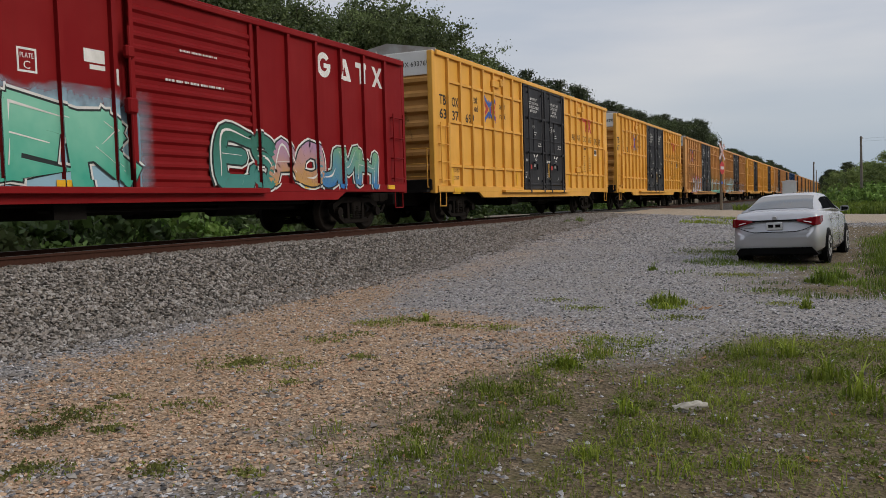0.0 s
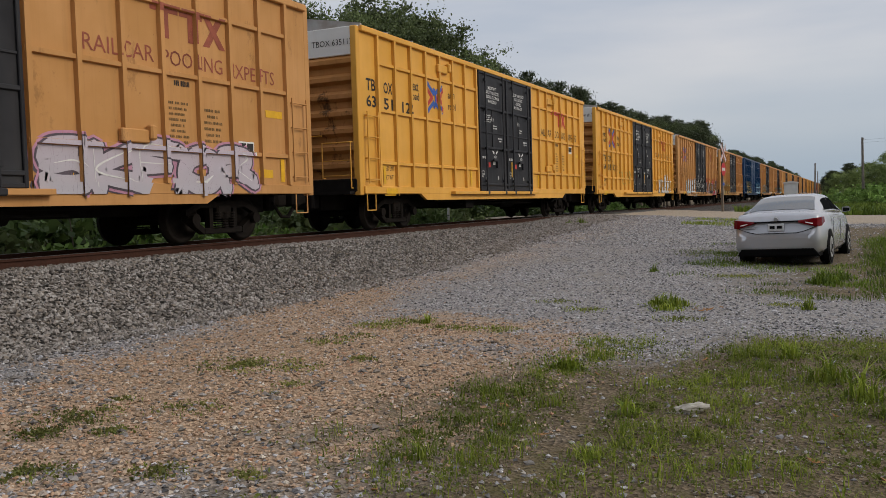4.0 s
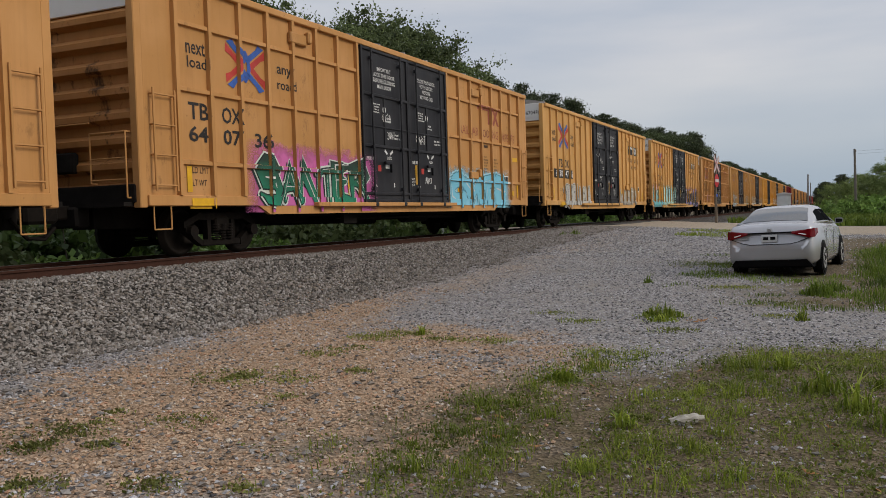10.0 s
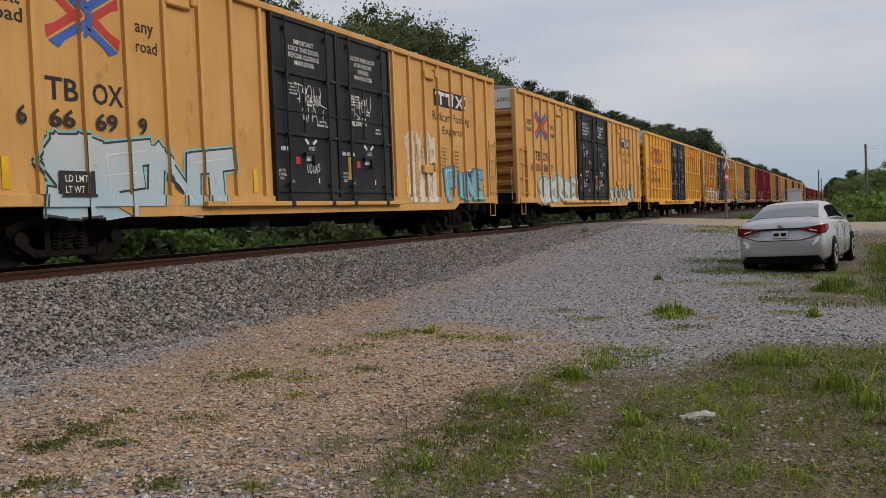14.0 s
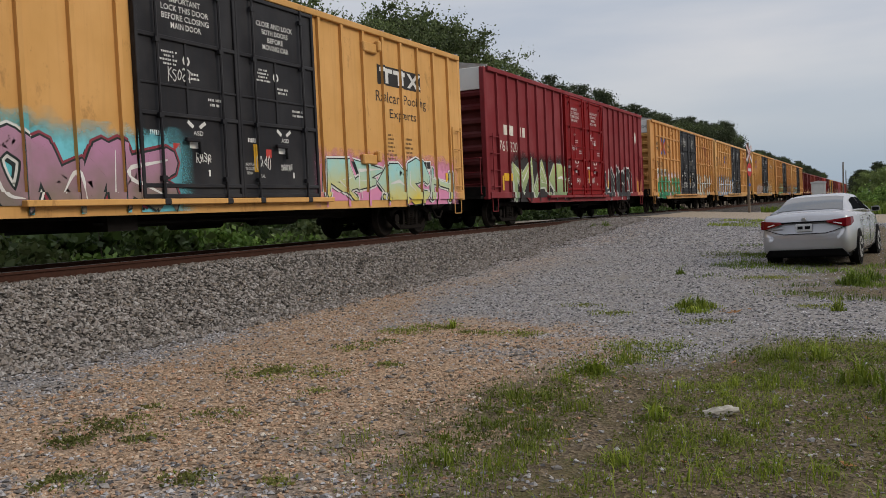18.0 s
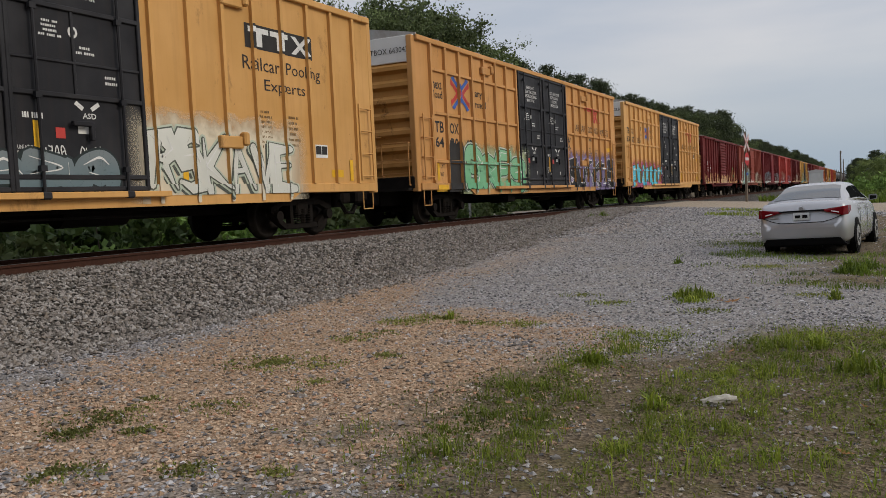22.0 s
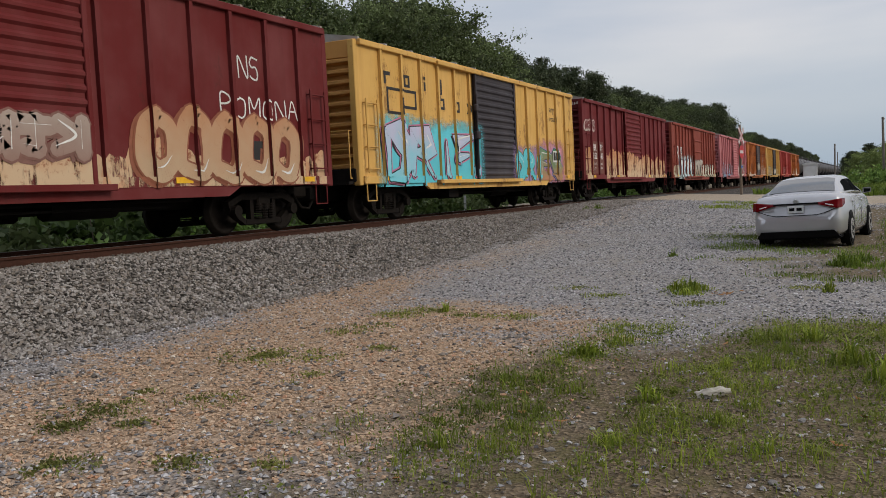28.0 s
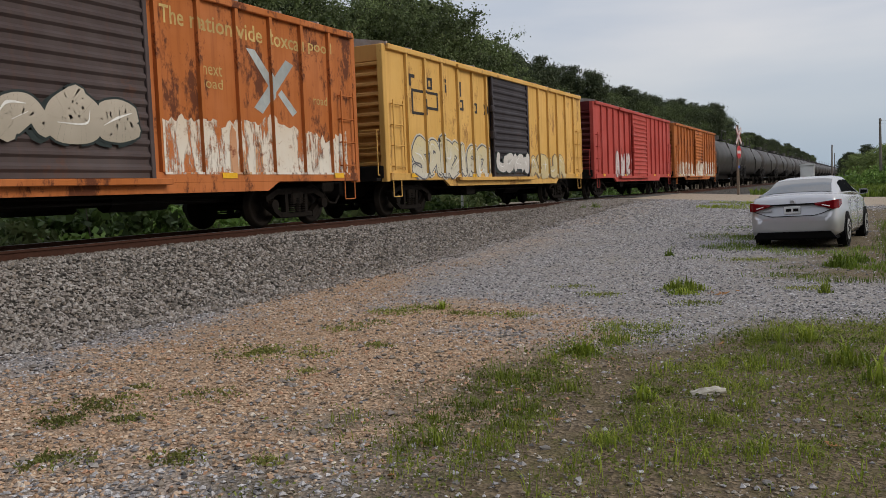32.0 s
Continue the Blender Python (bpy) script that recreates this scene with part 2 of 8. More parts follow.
def zones(x, y):
    """Shares of tan gravel, grassy earth, ballast and road at each place."""
    n1, n2 = value_noise(x, y, 1.6, 31) - 0.5, value_noise(x, y, 0.35, 37) - 0.5
    wob = 1.5 * n1 + 1.3 * n2 + 0.9 * (value_noise(x, y, 0.16, 41) - 0.5)
    e1 = ((x + 4.9) / 2.5) ** 2 + ((y - 6.6) / 3.9) ** 2
    e2 = ((x + 7.3 + 0.35 * (y - 10.8)) / 1.1) ** 2 + ((y - 11.0) / 4.5) ** 2
    tan = np.maximum(1 - smooth(0.35, 1.55, e1 + 0.8 * wob), 0.8 * (1 - smooth(0.3, 1.6, e2 + 0.8 * wob)))
    foot = 0.42 * np.exp(-((x + 7.5 - 0.01 * (y - 10)) / 0.7) ** 2) * smooth(8, 11, y) * np.clip(0.75 + 1.4 * wob, 0, 1)
    tan = np.maximum(tan, foot)
    edge = np.where(y < 7, -2.95 + 0.1 * (5 - y) * (y < 5), -2.95 + (y - 7) * 0.8)
    grass = smooth(-0.8, 0.8, x - edge + 1.1 * wob) * (1 - smooth(9.9, 10.7, y + 0.5 * wob))
    right = smooth(-2.6, 0.3, x + 1.3 * wob) * smooth(13.2, 14.6, y + 0.5 * wob) * (1 - smooth(33, 36, y))
    grass = np.maximum(grass, right)
    grass = np.maximum(grass, smooth(6.0, 7.5, x + wob) * (1 - smooth(30, 34, y)))
    grass = np.maximum(grass, smooth(51, 54, y + wob) * np.where(x > -7, 1, 0))
    grass = np.maximum(grass, np.clip(-15.0 - x + wob, 0, 1))
    ballast = 1 - smooth(3.0, 3.7, np.abs(x - TRACK_X) + 0.55 * wob)
    road = smooth(37.0, 38.4, y + 0.8 * wob + 0.10 * np.clip(x + 4, 0, 30) * 2) * (1 - smooth(51, 52.5, y + 0.6 * wob))
    return tan, grass, ballast * (1 - road), road


def ground_material():
    m, n, l, b = nodes_of("earth_and_gravel")
    att = n.new("ShaderNodeAttribute")
    att.attribute_name = "zone"
    sep = n.new("ShaderNodeSeparateColor")
    l.new(att.outputs["Color"], sep.inputs[0])
    tc = n.new("ShaderNodeTexCoord")

    def stones(scale, seed):
        v = n.new("ShaderNodeTexVoronoi")
        v.inputs["Scale"].default_value = scale
        mp = n.new("ShaderNodeMapping")
        mp.inputs["Location"].default_value = (seed, seed * 2, 0)
        l.new(tc.outputs["Object"], mp.inputs["Vector"])
        l.new(mp.outputs["Vector"], v.inputs["Vector"])
        return v

    small, large = stones(42, 3), stones(17, 7)
    g1, g2 = noise_node(n, l, 0.8, 5.0), noise_node(n, l, 5.0, 5.0)
    tone = n.new("ShaderNodeSeparateColor")
    l.new(small.outputs["Color"], tone.inputs[0])
    tone2 = n.new("ShaderNodeSeparateColor")
    l.new(large.outputs["Color"], tone2.inputs[0])
    grey = mix_node(n, l, tone.outputs[0], (0.066, 0.062, 0.062), (0.39, 0.370, 0.360))
    grey = mix_node(n, l, ramp_node(n, l, g1, 0.4, 0.7), grey, (0.230, 0.212, 0.192))
    tan = mix_node(n, l, tone.outputs[0], (0.150, 0.100, 0.062), (0.49, 0.345, 0.225))
    tan = mix_node(n, l, ramp_node(n, l, g1, 0.45, 0.75), tan, (0.285, 0.205, 0.140))
    earth = mix_node(n, l, tone.outputs[1], (0.052, 0.038, 0.022), (0.195, 0.148, 0.095))
    earth = mix_node(n, l, ramp_node(n, l, g2, 0.48, 0.72), earth, (0.090, 0.078, 0.032))
    # ballast bed coloured near black to paint the shade in gaps between stones
    shaded_rock = mix_node(n, l, tone2.outputs[0], (0.014, 0.012, 0.010), (0.10, 0.092, 0.084))
    dirt_road = mix_node(n, l, tone.outputs[2], (0.25, 0.205, 0.15), (0.38, 0.32, 0.25))
    c = mix_node(n, l, sep.outputs[0], grey, tan)
    c = mix_node(n, l, sep.outputs[2], c, shaded_rock)
    c = mix_node(n, l, sep.outputs[1], c, earth)
    c = mix_node(n, l, att.outputs["Alpha"], c, dirt_road)
    l.new(c, b.inputs["Base Color"])
    b.inputs["Roughness"].default_value = 0.95
    b.inputs["Specular IOR Level"].default_value = 0.2
    h = mix_node(n, l, 0.5, small.outputs["Distance"], large.outputs["Distance"])
    bump_node(n, l, b, h, 0.9, 0.035)
    return m


def build_ground():
    xs = np.concatenate([[-2500, -900, -400, -200, -120, -80, -60, -45, -36, -30, -26, -22, -19, -17], np.arange(-16, 6, 0.14), np.arange(6, 20, 0.8), [22, 26, 32, 40, 55, 80, 120, 200, 400, 900, 2500]])
    ys = np.concatenate([[-2500, -900, -400, -150, -80, -40, -20, -10, -5, -2, 0, 1.5], np.arange(2.5, 26, 0.14), np.arange(26, 40, 0.25), np.arange(40, 60, 0.45), np.arange(60, 130, 5), [140, 160, 200, 260, 340, 450, 700, 1200, 2500, 4000]])
    X, Y = np.meshgrid(xs, ys)
    Z = ground_z(X, Y)
    nx, ny = len(xs), len(ys)
    me = bpy.data.meshes.new("ground")
    verts = np.stack([X.ravel(), Y.ravel(), Z.ravel()], 1)
    i, j = np.meshgrid(np.arange(nx - 1), np.arange(ny - 1))
    a = (j * nx + i).ravel()
    faces = np.stack([a, a + 1, a + 1 + nx, a + nx], 1)
    me.from_pydata(verts.tolist(), [], faces.tolist())
    me.polygons.foreach_set("use_smooth", [True] * len(faces))
    att = me.color_attributes.new("zone", "FLOAT_COLOR", "POINT")
    t, g, bl, r = zones(X.ravel(), Y.ravel())
    att.data.foreach_set("color", np.stack([t, g, bl, r], 1).astype(np.float32).ravel())
    me.materials.append(ground_material())
    tagged(new("ground", me), "grey and tan gravel lot with earth, beside a railway bank", "ground", kind="structure")


build_ground()


def rock_field(name, places, sizes, material, label, seed, parent=None, flat=0.7):
    """Many broken stones in one mesh, each an uneven eight-sided lump lying on the ground."""
    rng = np.random.default_rng(seed)
    n = len(places)
    base = np.array([(1, 0, 0), (0, 1, 0), (-1, 0, 0), (0, -1, 0), (0, 0, 1), (0, 0, -1)], float)
    tri = np.array([(0, 1, 4), (1, 2, 4), (2, 3, 4), (3, 0, 4), (1, 0, 5), (2, 1, 5), (3, 2, 5), (0, 3, 5)])
    v = base[None] * rng.uniform(0.75, 1.2, (n, 6, 1)) + rng.uniform(-0.26, 0.26, (n, 6, 3))
    a = rng.uniform(0, 2 * math.pi, n)
    tilt = rng.uniform(-0.6, 0.6, n)
    ct, st = np.cos(tilt)[:, None], np.sin(tilt)[:, None]
    x, y, z = v[..., 0], v[..., 1] * ct - v[..., 2] * st, v[..., 1] * st + v[..., 2] * ct
    c, s = np.cos(a)[:, None], np.sin(a)[:, None]
    v = np.stack([x * c - y * s, x * s + y * c, z * flat], 2) * sizes[:, None, None]
    v = v + places[:, None, :]
    me = bpy.data.meshes.new(name)
    f = (tri[None] + 6 * np.arange(n)[:, None, None]).reshape(-1, 3)
    me.from_pydata(v.reshape(-1, 3).tolist(), [], f.tolist())
    me.materials.append(material)
    ob = new(name, me)
    return tagged(ob, label, "stones", kind="stuff")


def scatter(n, x0, x1, y0, y1, seed, keep=None, near=None):
    rng = np.random.default_rng(seed)
    x = rng.uniform(x0, x1, n)
    u = rng.random(n)
    y = y0 + (y1 - y0) * (u ** near if near else u)
    if keep is not None:
        k = keep(x, y) > rng.random(n)
        x, y = x[k], y[k]
    return x, y


grey_rock = surface("gravel_rock", (0.345, 0.338, 0.345), 0.9, vary=0.3, scale=40, second=(0.225, 0.220, 0.228), bump=0.2, spread=0.75)


def pebble_mix(name, stops, rough=0.9):
    """Broken stone whose pieces differ in colour, each grained."""
    m, n, l, b = nodes_of(name)
    geo = n.new("ShaderNodeNewGeometry")
    ramp = n.new("ShaderNodeValToRGB")
    ramp.color_ramp.interpolation = "CONSTANT"
    for k, (at, col) in enumerate(stops):
        e = ramp.color_ramp.elements[k] if k < 2 else ramp.color_ramp.elements.new(at)
        e.position, e.color = at, (*col, 1)
    l.new(geo.outputs["Random Per Island"], ramp.inputs["Fac"])
    grain = noise_node(n, l, 45.0, 5.0)
    c = mix_node(n, l, ramp_val(n, l, grain, 0.0, 0.55), ramp.outputs["Color"], (0.10, 0.085, 0.07))
    l.new(c, b.inputs["Base Color"])
    b.inputs["Roughness"].default_value = rough
    b.inputs["Specular IOR Level"].default_value = 0.2
    bump_node(n, l, b, grain, 0.3, 0.01)
    return m


TAN_MIX = pebble_mix("tan_pebble_mix", ((0.0, (0.49, 0.335, 0.220)), (0.24, (0.37, 0.245, 0.155)), (0.44, (0.58, 0.435, 0.310)), (0.58, (0.25, 0.170, 0.110)), (0.70, (0.42, 0.350, 0.290)), (0.81, (0.13, 0.105, 0.085)), (0.89, (0.50, 0.285, 0.175)), (0.96, (0.64, 0.570, 0.480))))
EARTH_MIX = pebble_mix("earth_pebble_mix", ((0.0, (0.30, 0.25, 0.19)), (0.3, (0.22, 0.17, 0.12)), (0.55, (0.38, 0.35, 0.31)), (0.75, (0.13, 0.11, 0.09)), (0.93, (0.44, 0.41, 0.37))))

ballast_rock = pebble_mix("ballast_mix", ((0.0, (0.27, 0.245, 0.228)), (0.28, (0.175, 0.160, 0.148)), (0.50, (0.10, 0.090, 0.082)), (0.62, (0.32, 0.303, 0.287)), (0.78, (0.22, 0.190, 0.163)), (0.90, (0.39, 0.370, 0.352))))


def build_stones():
    rng = np.random.default_rng(5)
    x, y = scatter(66000, -10.9, -7.9, 4.5, 37, 51, lambda x, y: zones(x, y)[2] + 0.04, near=1.5)
    s = 0.018 + 0.026 * rng.random(len(x)) ** 1.4
    rock_field("track_ballast", np.stack([x, y, ground_z(x, y) + (0.1 + 0.6 * rng.random(len(x))) * s], 1), s, ballast_rock, "crushed grey ballast stones on the track's shoulder", 1, flat=0.8)
    x, y = scatter(5000, TRACK_X - 0.75, TRACK_X + 0.75, 4, 37, 52)
    s = rng.uniform(0.025, 0.05, len(x))
    rock_field("crib_ballast", np.stack([x, y, ground_z(x, y) + 0.3 * s], 1), s, ballast_rock, "grey ballast stones between the sleepers", 2)
    x, y = scatter(62000, -9, 2.5, 3.0, 24, 53, lambda x, y: np.clip(1 - 0.92 * zones(x, y)[0] - 0.9 * zones(x, y)[1] - zones(x, y)[2], 0.02, 1), near=1.7)
    s = rng.uniform(0.009, 0.026, len(x))
    rock_field("loose_gravel", np.stack([x, y, ground_z(x, y) + 0.2 * s], 1), s, grey_rock, "loose blue-grey gravel spread over the lot", 3, flat=0.6)
    x, y = scatter(26000, -8.6, 3.5, 23, 38.5, 57, lambda x, y: np.clip(1 - 0.9 * zones(x, y)[1] - zones(x, y)[2] - 0.7 * zones(x, y)[3], 0.03, 1))
    s = rng.uniform(0.012, 0.034, len(x))
    rock_field("far_gravel", np.stack([x, y, ground_z(x, y) + 0.2 * s], 1), s, grey_rock, "loose grey gravel in front of the crossing road", 6, flat=0.6)
    x, y = scatter(80000, -9.2, -1.5, 3.0, 16, 54, lambda x, y: np.clip(zones(x, y)[0] * (0.35 + 1.3 * value_noise(x, y, 0.5, 93)), 0, 1), near=1.35)
    s = 0.0055 + 0.021 * rng.random(len(x)) ** 2.6
    rock_field("tan_gravel", np.stack([x, y, ground_z(x, y) + 0.25 * s], 1), s, TAN_MIX, "tan, orange and grey gravel in a worn patch", 4, flat=0.65)
    x, y = scatter(34000, -3.6, 1.4, 3.0, 11.2, 58, lambda x, y: np.clip(zones(x, y)[1] * (1.7 * value_noise(x, y, 0.5, 95) - 0.35), 0.05, 1) * (1 - 0.92 * rut_share(x, y)), near=1.3)
    s = 0.004 + 0.016 * rng.random(len(x)) ** 3.4
    rock_field("earth_pebbles", np.stack([x, y, ground_z(x, y) + 0.25 * s], 1), s, EARTH_MIX, "brown and grey pebbles in the thin grass", 7, flat=0.6)
    x, y = scatter(900, -7.5, -3.0, 3.2, 9.0, 59, lambda x, y: np.clip(1.7 * value_noise(x, y, 0.9, 97) - 0.5, 0, 1))
    s = rng.uniform(0.02, 0.042, len(x))
    rock_field("strewn_ballast", np.stack([x, y, ground_z(x, y) + 0.25 * s], 1), s, ballast_rock, "dark ballast stones strewn over the tan gravel", 8, flat=0.6)


build_stones()


def build_track():
    rust = surface("rail_rust", (0.042, 0.018, 0.012), 0.9, vary=0.3, scale=25, second=(0.060, 0.024, 0.015), bump=0.3)
    shine = surface("rail_head", (0.32, 0.30, 0.29), 0.35, 0.9, vary=0.2, scale=12, bump=0.05)
    wood = surface("sleeper_wood", (0.085, 0.07, 0.06), 0.95, vary=0.4, scale=9, bump=0.5)
    for side in (-1, 1):
        rail = tagged(new("rail"), "rust-brown steel rail with a worn bright head", "rail", "rails of the track", "structure")
        x = TRACK_X + side * 0.753
        rail.location = (x, 0, RAIL_Z)
        f = Form().box(-0.070, 0.070, -60, 900, -0.172, -0.150).box(-0.009, 0.009, -60, 900, -0.152, -0.038).box(-0.036, 0.036, -60, 900, -0.040, -0.003)
        part("rail_web", f, rust, rail)
        part("rail_head", Form().box(-0.030, 0.030, -60, 900, -0.004, 0.0), shine, rail)
    me = Form().box(-1.28, 1.28, -0.11, 0.11, -0.17, 0.0, 0.012).mesh("sleeper")
    me.materials.append(wood)
    pl = Form().box(-0.17, 0.17, -0.09, 0.09, 0.0, 0.018).box(0.085, 0.10, -0.03, 0.03, 0.015, 0.06).box(-0.10, -0.085, 0.02, 0.05, 0.015, 0.06).mesh("tie_plate")
    pl.materials.append(rust)
    for i in range(105):
        y = 2.0 + 0.5 * i
        s = new("sleeper", me)
        s.location, s.rotation_euler = (TRACK_X + random.uniform(-0.03, 0.03), y, RAIL_Z - 0.19), (0, 0, random.uniform(-0.015, 0.015))
        tagged(s, "weathered dark wooden sleeper bedded in grey ballast", "sleeper", "sleepers of the track")
        for side in (-1, 1):
            p = part("tie_plate", pl, None, s)
            p.location = (side * 0.753, 0, 0)


build_track()

# ---- the train ----
V0, V1 = 21.537, -0.1394


def travel(t):
    """Metres that the train has gone at t seconds, counted from 16 s."""
    return V0 * (t - 16) + V1 * (t - 16) ** 2 / 32


SHARED = {}


def shared(key, make, mat, smooth_on=False):
    """One mesh for all alike pieces of one paint."""
    k = (key, mat.name)
    if k not in SHARED:
        me = make().mesh(key[0] if isinstance(key, tuple) else key, smooth_on)
        me.materials.append(mat)
        SHARED[k] = me
    return SHARED[k]


GLYPHS = {}


def glyph(text, offset=0.0, shear=0.0, res=2):
    """Triangles of a word in the built-in font, in a 0..1 by 0..1 box."""
    k = (text, offset, shear)
    if k in GLYPHS:
        return GLYPHS[k]
    cu = bpy.data.curves.new("lettering", "FONT")
    cu.body, cu.offset, cu.shear, cu.resolution_u = text, offset, shear, res
    ob = bpy.data.objects.new("lettering", cu)
    scene.collection.objects.link(ob)
    me = bpy.data.meshes.new_from_object(ob)
    me.calc_loop_triangles()
    v = np.array([(p.co.x, p.co.y) for p in me.vertices])
    tri = np.array([t.vertices[:] for t in me.loop_triangles])
    bpy.data.objects.remove(ob)
    bpy.data.curves.remove(cu)
    bpy.data.meshes.remove(me)
    GLYPHS[k] = (v, tri)
    return GLYPHS[k]


def word(text, y0, y1, z0, z1, offset=0.0, shear=0.0, ref=None):
    """A word laid into the box y0..y1, z0..z1 of a car's side."""
    v, tri = glyph(text, offset, shear)
    r = glyph(text, ref, shear)[0] if ref is not None else v
    lo, hi = r.min(0), r.max(0)
    p = (v - lo) / (hi - lo)
    p = np.stack([y0 + p[:, 0] * (y1 - y0), z0 + p[:, 1] * (z1 - z0)], 1)
    return [p[t] for t in tri]


def quad(y0, y1, z0, z1):
    a, b, c, d = np.array([y0, z0]), np.array([y1, z0]), np.array([y1, z1]), np.array([y0, z1])
    return [np.array([a, b, c]), np.array([a, c, d])]


def ring_shape(cy, cz, r, n=20, hole=0.0, first=0, last=None):
    out = []
    for i in range(first, n if last is None else last):
        a, b = 2 * math.pi * i / n, 2 * math.pi * (i + 1) / n
        p, q = np.array([math.cos(a), math.sin(a)]), np.array([math.cos(b), math.sin(b)])
        c = np.array([cy, cz])
        if hole:
            out += [np.array([c + p * hole, c + p * r, c + q * r]), np.array([c + p * hole, c + q * r, c + q * hole])]
        else:
            out.append(np.array([c, c + p * r, c + q * r]))
    return out


def poly(points):
    p = [np.array(q, float) for q in points]
    return [np.array([p[0], p[i], p[i + 1]]) for i in range(1, len(p) - 1)]


def cut(p, axis, at, keep_low):
    out = []
    for i in range(len(p)):
        a, b = p[i], p[(i + 1) % len(p)]
        da, db = a[axis] - at, b[axis] - at
        if keep_low:
            da, db = -da, -db
        if da >= 0:
            out.append(a)
        if (da >= 0) != (db >= 0):
            out.append(a + (b - a) * (da / (da - db)))
    return out


def drape(tris, relief, lift, stagger=0.0003):
    """Lays flat shapes on a ribbed side: cut along the ribs, each piece lifted to its own face."""
    ys, zs, depth = relief
    f = Form()
    for number, t in enumerate(tris):
        nudge = lift + stagger * (number * 7 % 11)
        lo, hi = t.min(0), t.max(0)
        i0, i1 = np.searchsorted(ys, lo[0], "right") - 1, np.searchsorted(ys, hi[0], "left")
        j0, j1 = np.searchsorted(zs, lo[1], "right") - 1, np.searchsorted(zs, hi[1], "left")
        for i in range(max(i0, 0), min(i1, len(ys) - 1)):
            col = cut(cut(list(t), 0, ys[i], False), 0, ys[i + 1], True) if (lo[0] < ys[i] or hi[0] > ys[i + 1]) else list(t)
            if len(col) < 3:
                continue
            for j in range(max(j0, 0), min(j1, len(zs) - 1)):
                p = cut(cut(col, 1, zs[j], False), 1, zs[j + 1], True) if (lo[1] < zs[j] or hi[1] > zs[j + 1]) else col
                if len(p) < 3:
                    continue
                k = len(f.v)
                f.v += [(depth[i][j] + nudge, q[0], q[1]) for q in p]
                f.f.append(tuple(range(k, k + len(p))))
    return f


def relief_of(spans, rails, base):
    """Rib spans (y0, y1, x) and rail spans (z0, z1, x) over a side at x = base."""
    ys = sorted({-30.0, 30.0, *(round(v, 4) for s in spans for v in s[:2])})
    zs = sorted({-2.0, 8.0, *(round(v, 4) for s in rails for v in s[:2])})
    depth = []
    for a, b in zip(ys, ys[1:]):
        m = (a + b) / 2
        dx = max([base] + [s[2] for s in spans if s[0] < m < s[1]])
        row = []
        for c, d in zip(zs, zs[1:]):
            q = (c + d) / 2
            row.append(max([dx] + [s[2] for s in rails if s[0] < q < s[1] and (len(s) < 5 or s[3] < m < s[4])]))
        depth.append(row)
    return ys, zs, depth


STEEL = surface("truck_steel", (0.008, 0.007, 0.0065), 0.85, vary=0.4, scale=8, second=(0.015, 0.012, 0.010), bump=0.3, spec=0.08)
WHEEL = surface("wheel_steel", (0.016, 0.013, 0.011), 0.7, 0.2, vary=0.3, scale=10, bump=0.2, spec=0.08)
UNDER = surface("underframe", (0.016, 0.014, 0.013), 0.9, vary=0.3, scale=5, bump=0.2, spec=0.08)
BLACK = paint("door_black", (0.013, 0.013, 0.016), (0.07, 0.052, 0.04), 0.3, 0.5, None, 0.2)
WHITE = surface("stencil_white", (0.72, 0.72, 0.70), 0.6, vary=0.15, scale=12, bump=0.0)
INK = surface("stencil_black", (0.03, 0.028, 0.027), 0.6, vary=0.2, scale=12, bump=0.0)
CONSPIC = surface("yellow_reflector", (0.75, 0.42, 0.02), 0.4, vary=0.15, scale=12, bump=0.0)
REDMARK = surface("red_mark", (0.50, 0.055, 0.045), 0.55, vary=0.2, scale=8, bump=0.0)
FADED = surface("faded_red_mark", (0.36, 0.10, 0.06), 0.6, vary=0.3, scale=6, bump=0.0)
BLUEMARK = surface("blue_mark", (0.05, 0.12, 0.42), 0.55, vary=0.2, scale=8, bump=0.0)


def wheel_form():
    f = Form()
    prof = [(0.00, 0.46), (0.03, 0.46), (0.035, 0.425), (0.13, 0.42), (0.13, 0.36), (0.075, 0.33), (0.06, 0.17), (0.13, 0.13), (0.13, 0.0)]
    rings = []
    for x, r in prof:
        rings.append([(x, max(r, 0.001) * math.cos(2 * math.pi * i / 20), max(r, 0.001) * math.sin(2 * math.pi * i / 20)) for i in range(20)])
    return f.rings(rings)


def sideframe_form():
    f = Form()
    f.box(-0.07, 0.07, -0.55, 0.55, 0.18, 0.30, 0.02)
    f.box(-0.07, 0.07, -0.62, 0.62, 0.66, 0.80, 0.02)
    for s in (-1, 1):
        f.rings([[(-0.07, s * 0.55, 0.18), (0.07, s * 0.55, 0.18), (0.07, s * 0.55, 0.30), (-0.07, s * 0.55, 0.30)],
                 [(-0.07, s * 0.98, 0.44), (0.07, s * 0.98, 0.44), (0.07, s * 0.98, 0.58), (-0.07, s * 0.98, 0.58)]])
        f.rings([[(-0.07, s * 0.60, 0.68), (0.07, s * 0.60, 0.68), (0.07, s * 0.60, 0.80), (-0.07, s * 0.60, 0.80)],
                 [(-0.07, s * 1.02, 0.52), (0.07, s * 1.02, 0.52), (0.07, s * 1.02, 0.64), (-0.07, s * 1.02, 0.64)]])
        f.box(-0.06, 0.06, s * 0.34 - 0.05, s * 0.34 + 0.05, 0.28, 0.68)
        f.tube((0.07, s * 0.865, 0.46), (0.17, s * 0.865, 0.46), 0.11, 12)
    return f


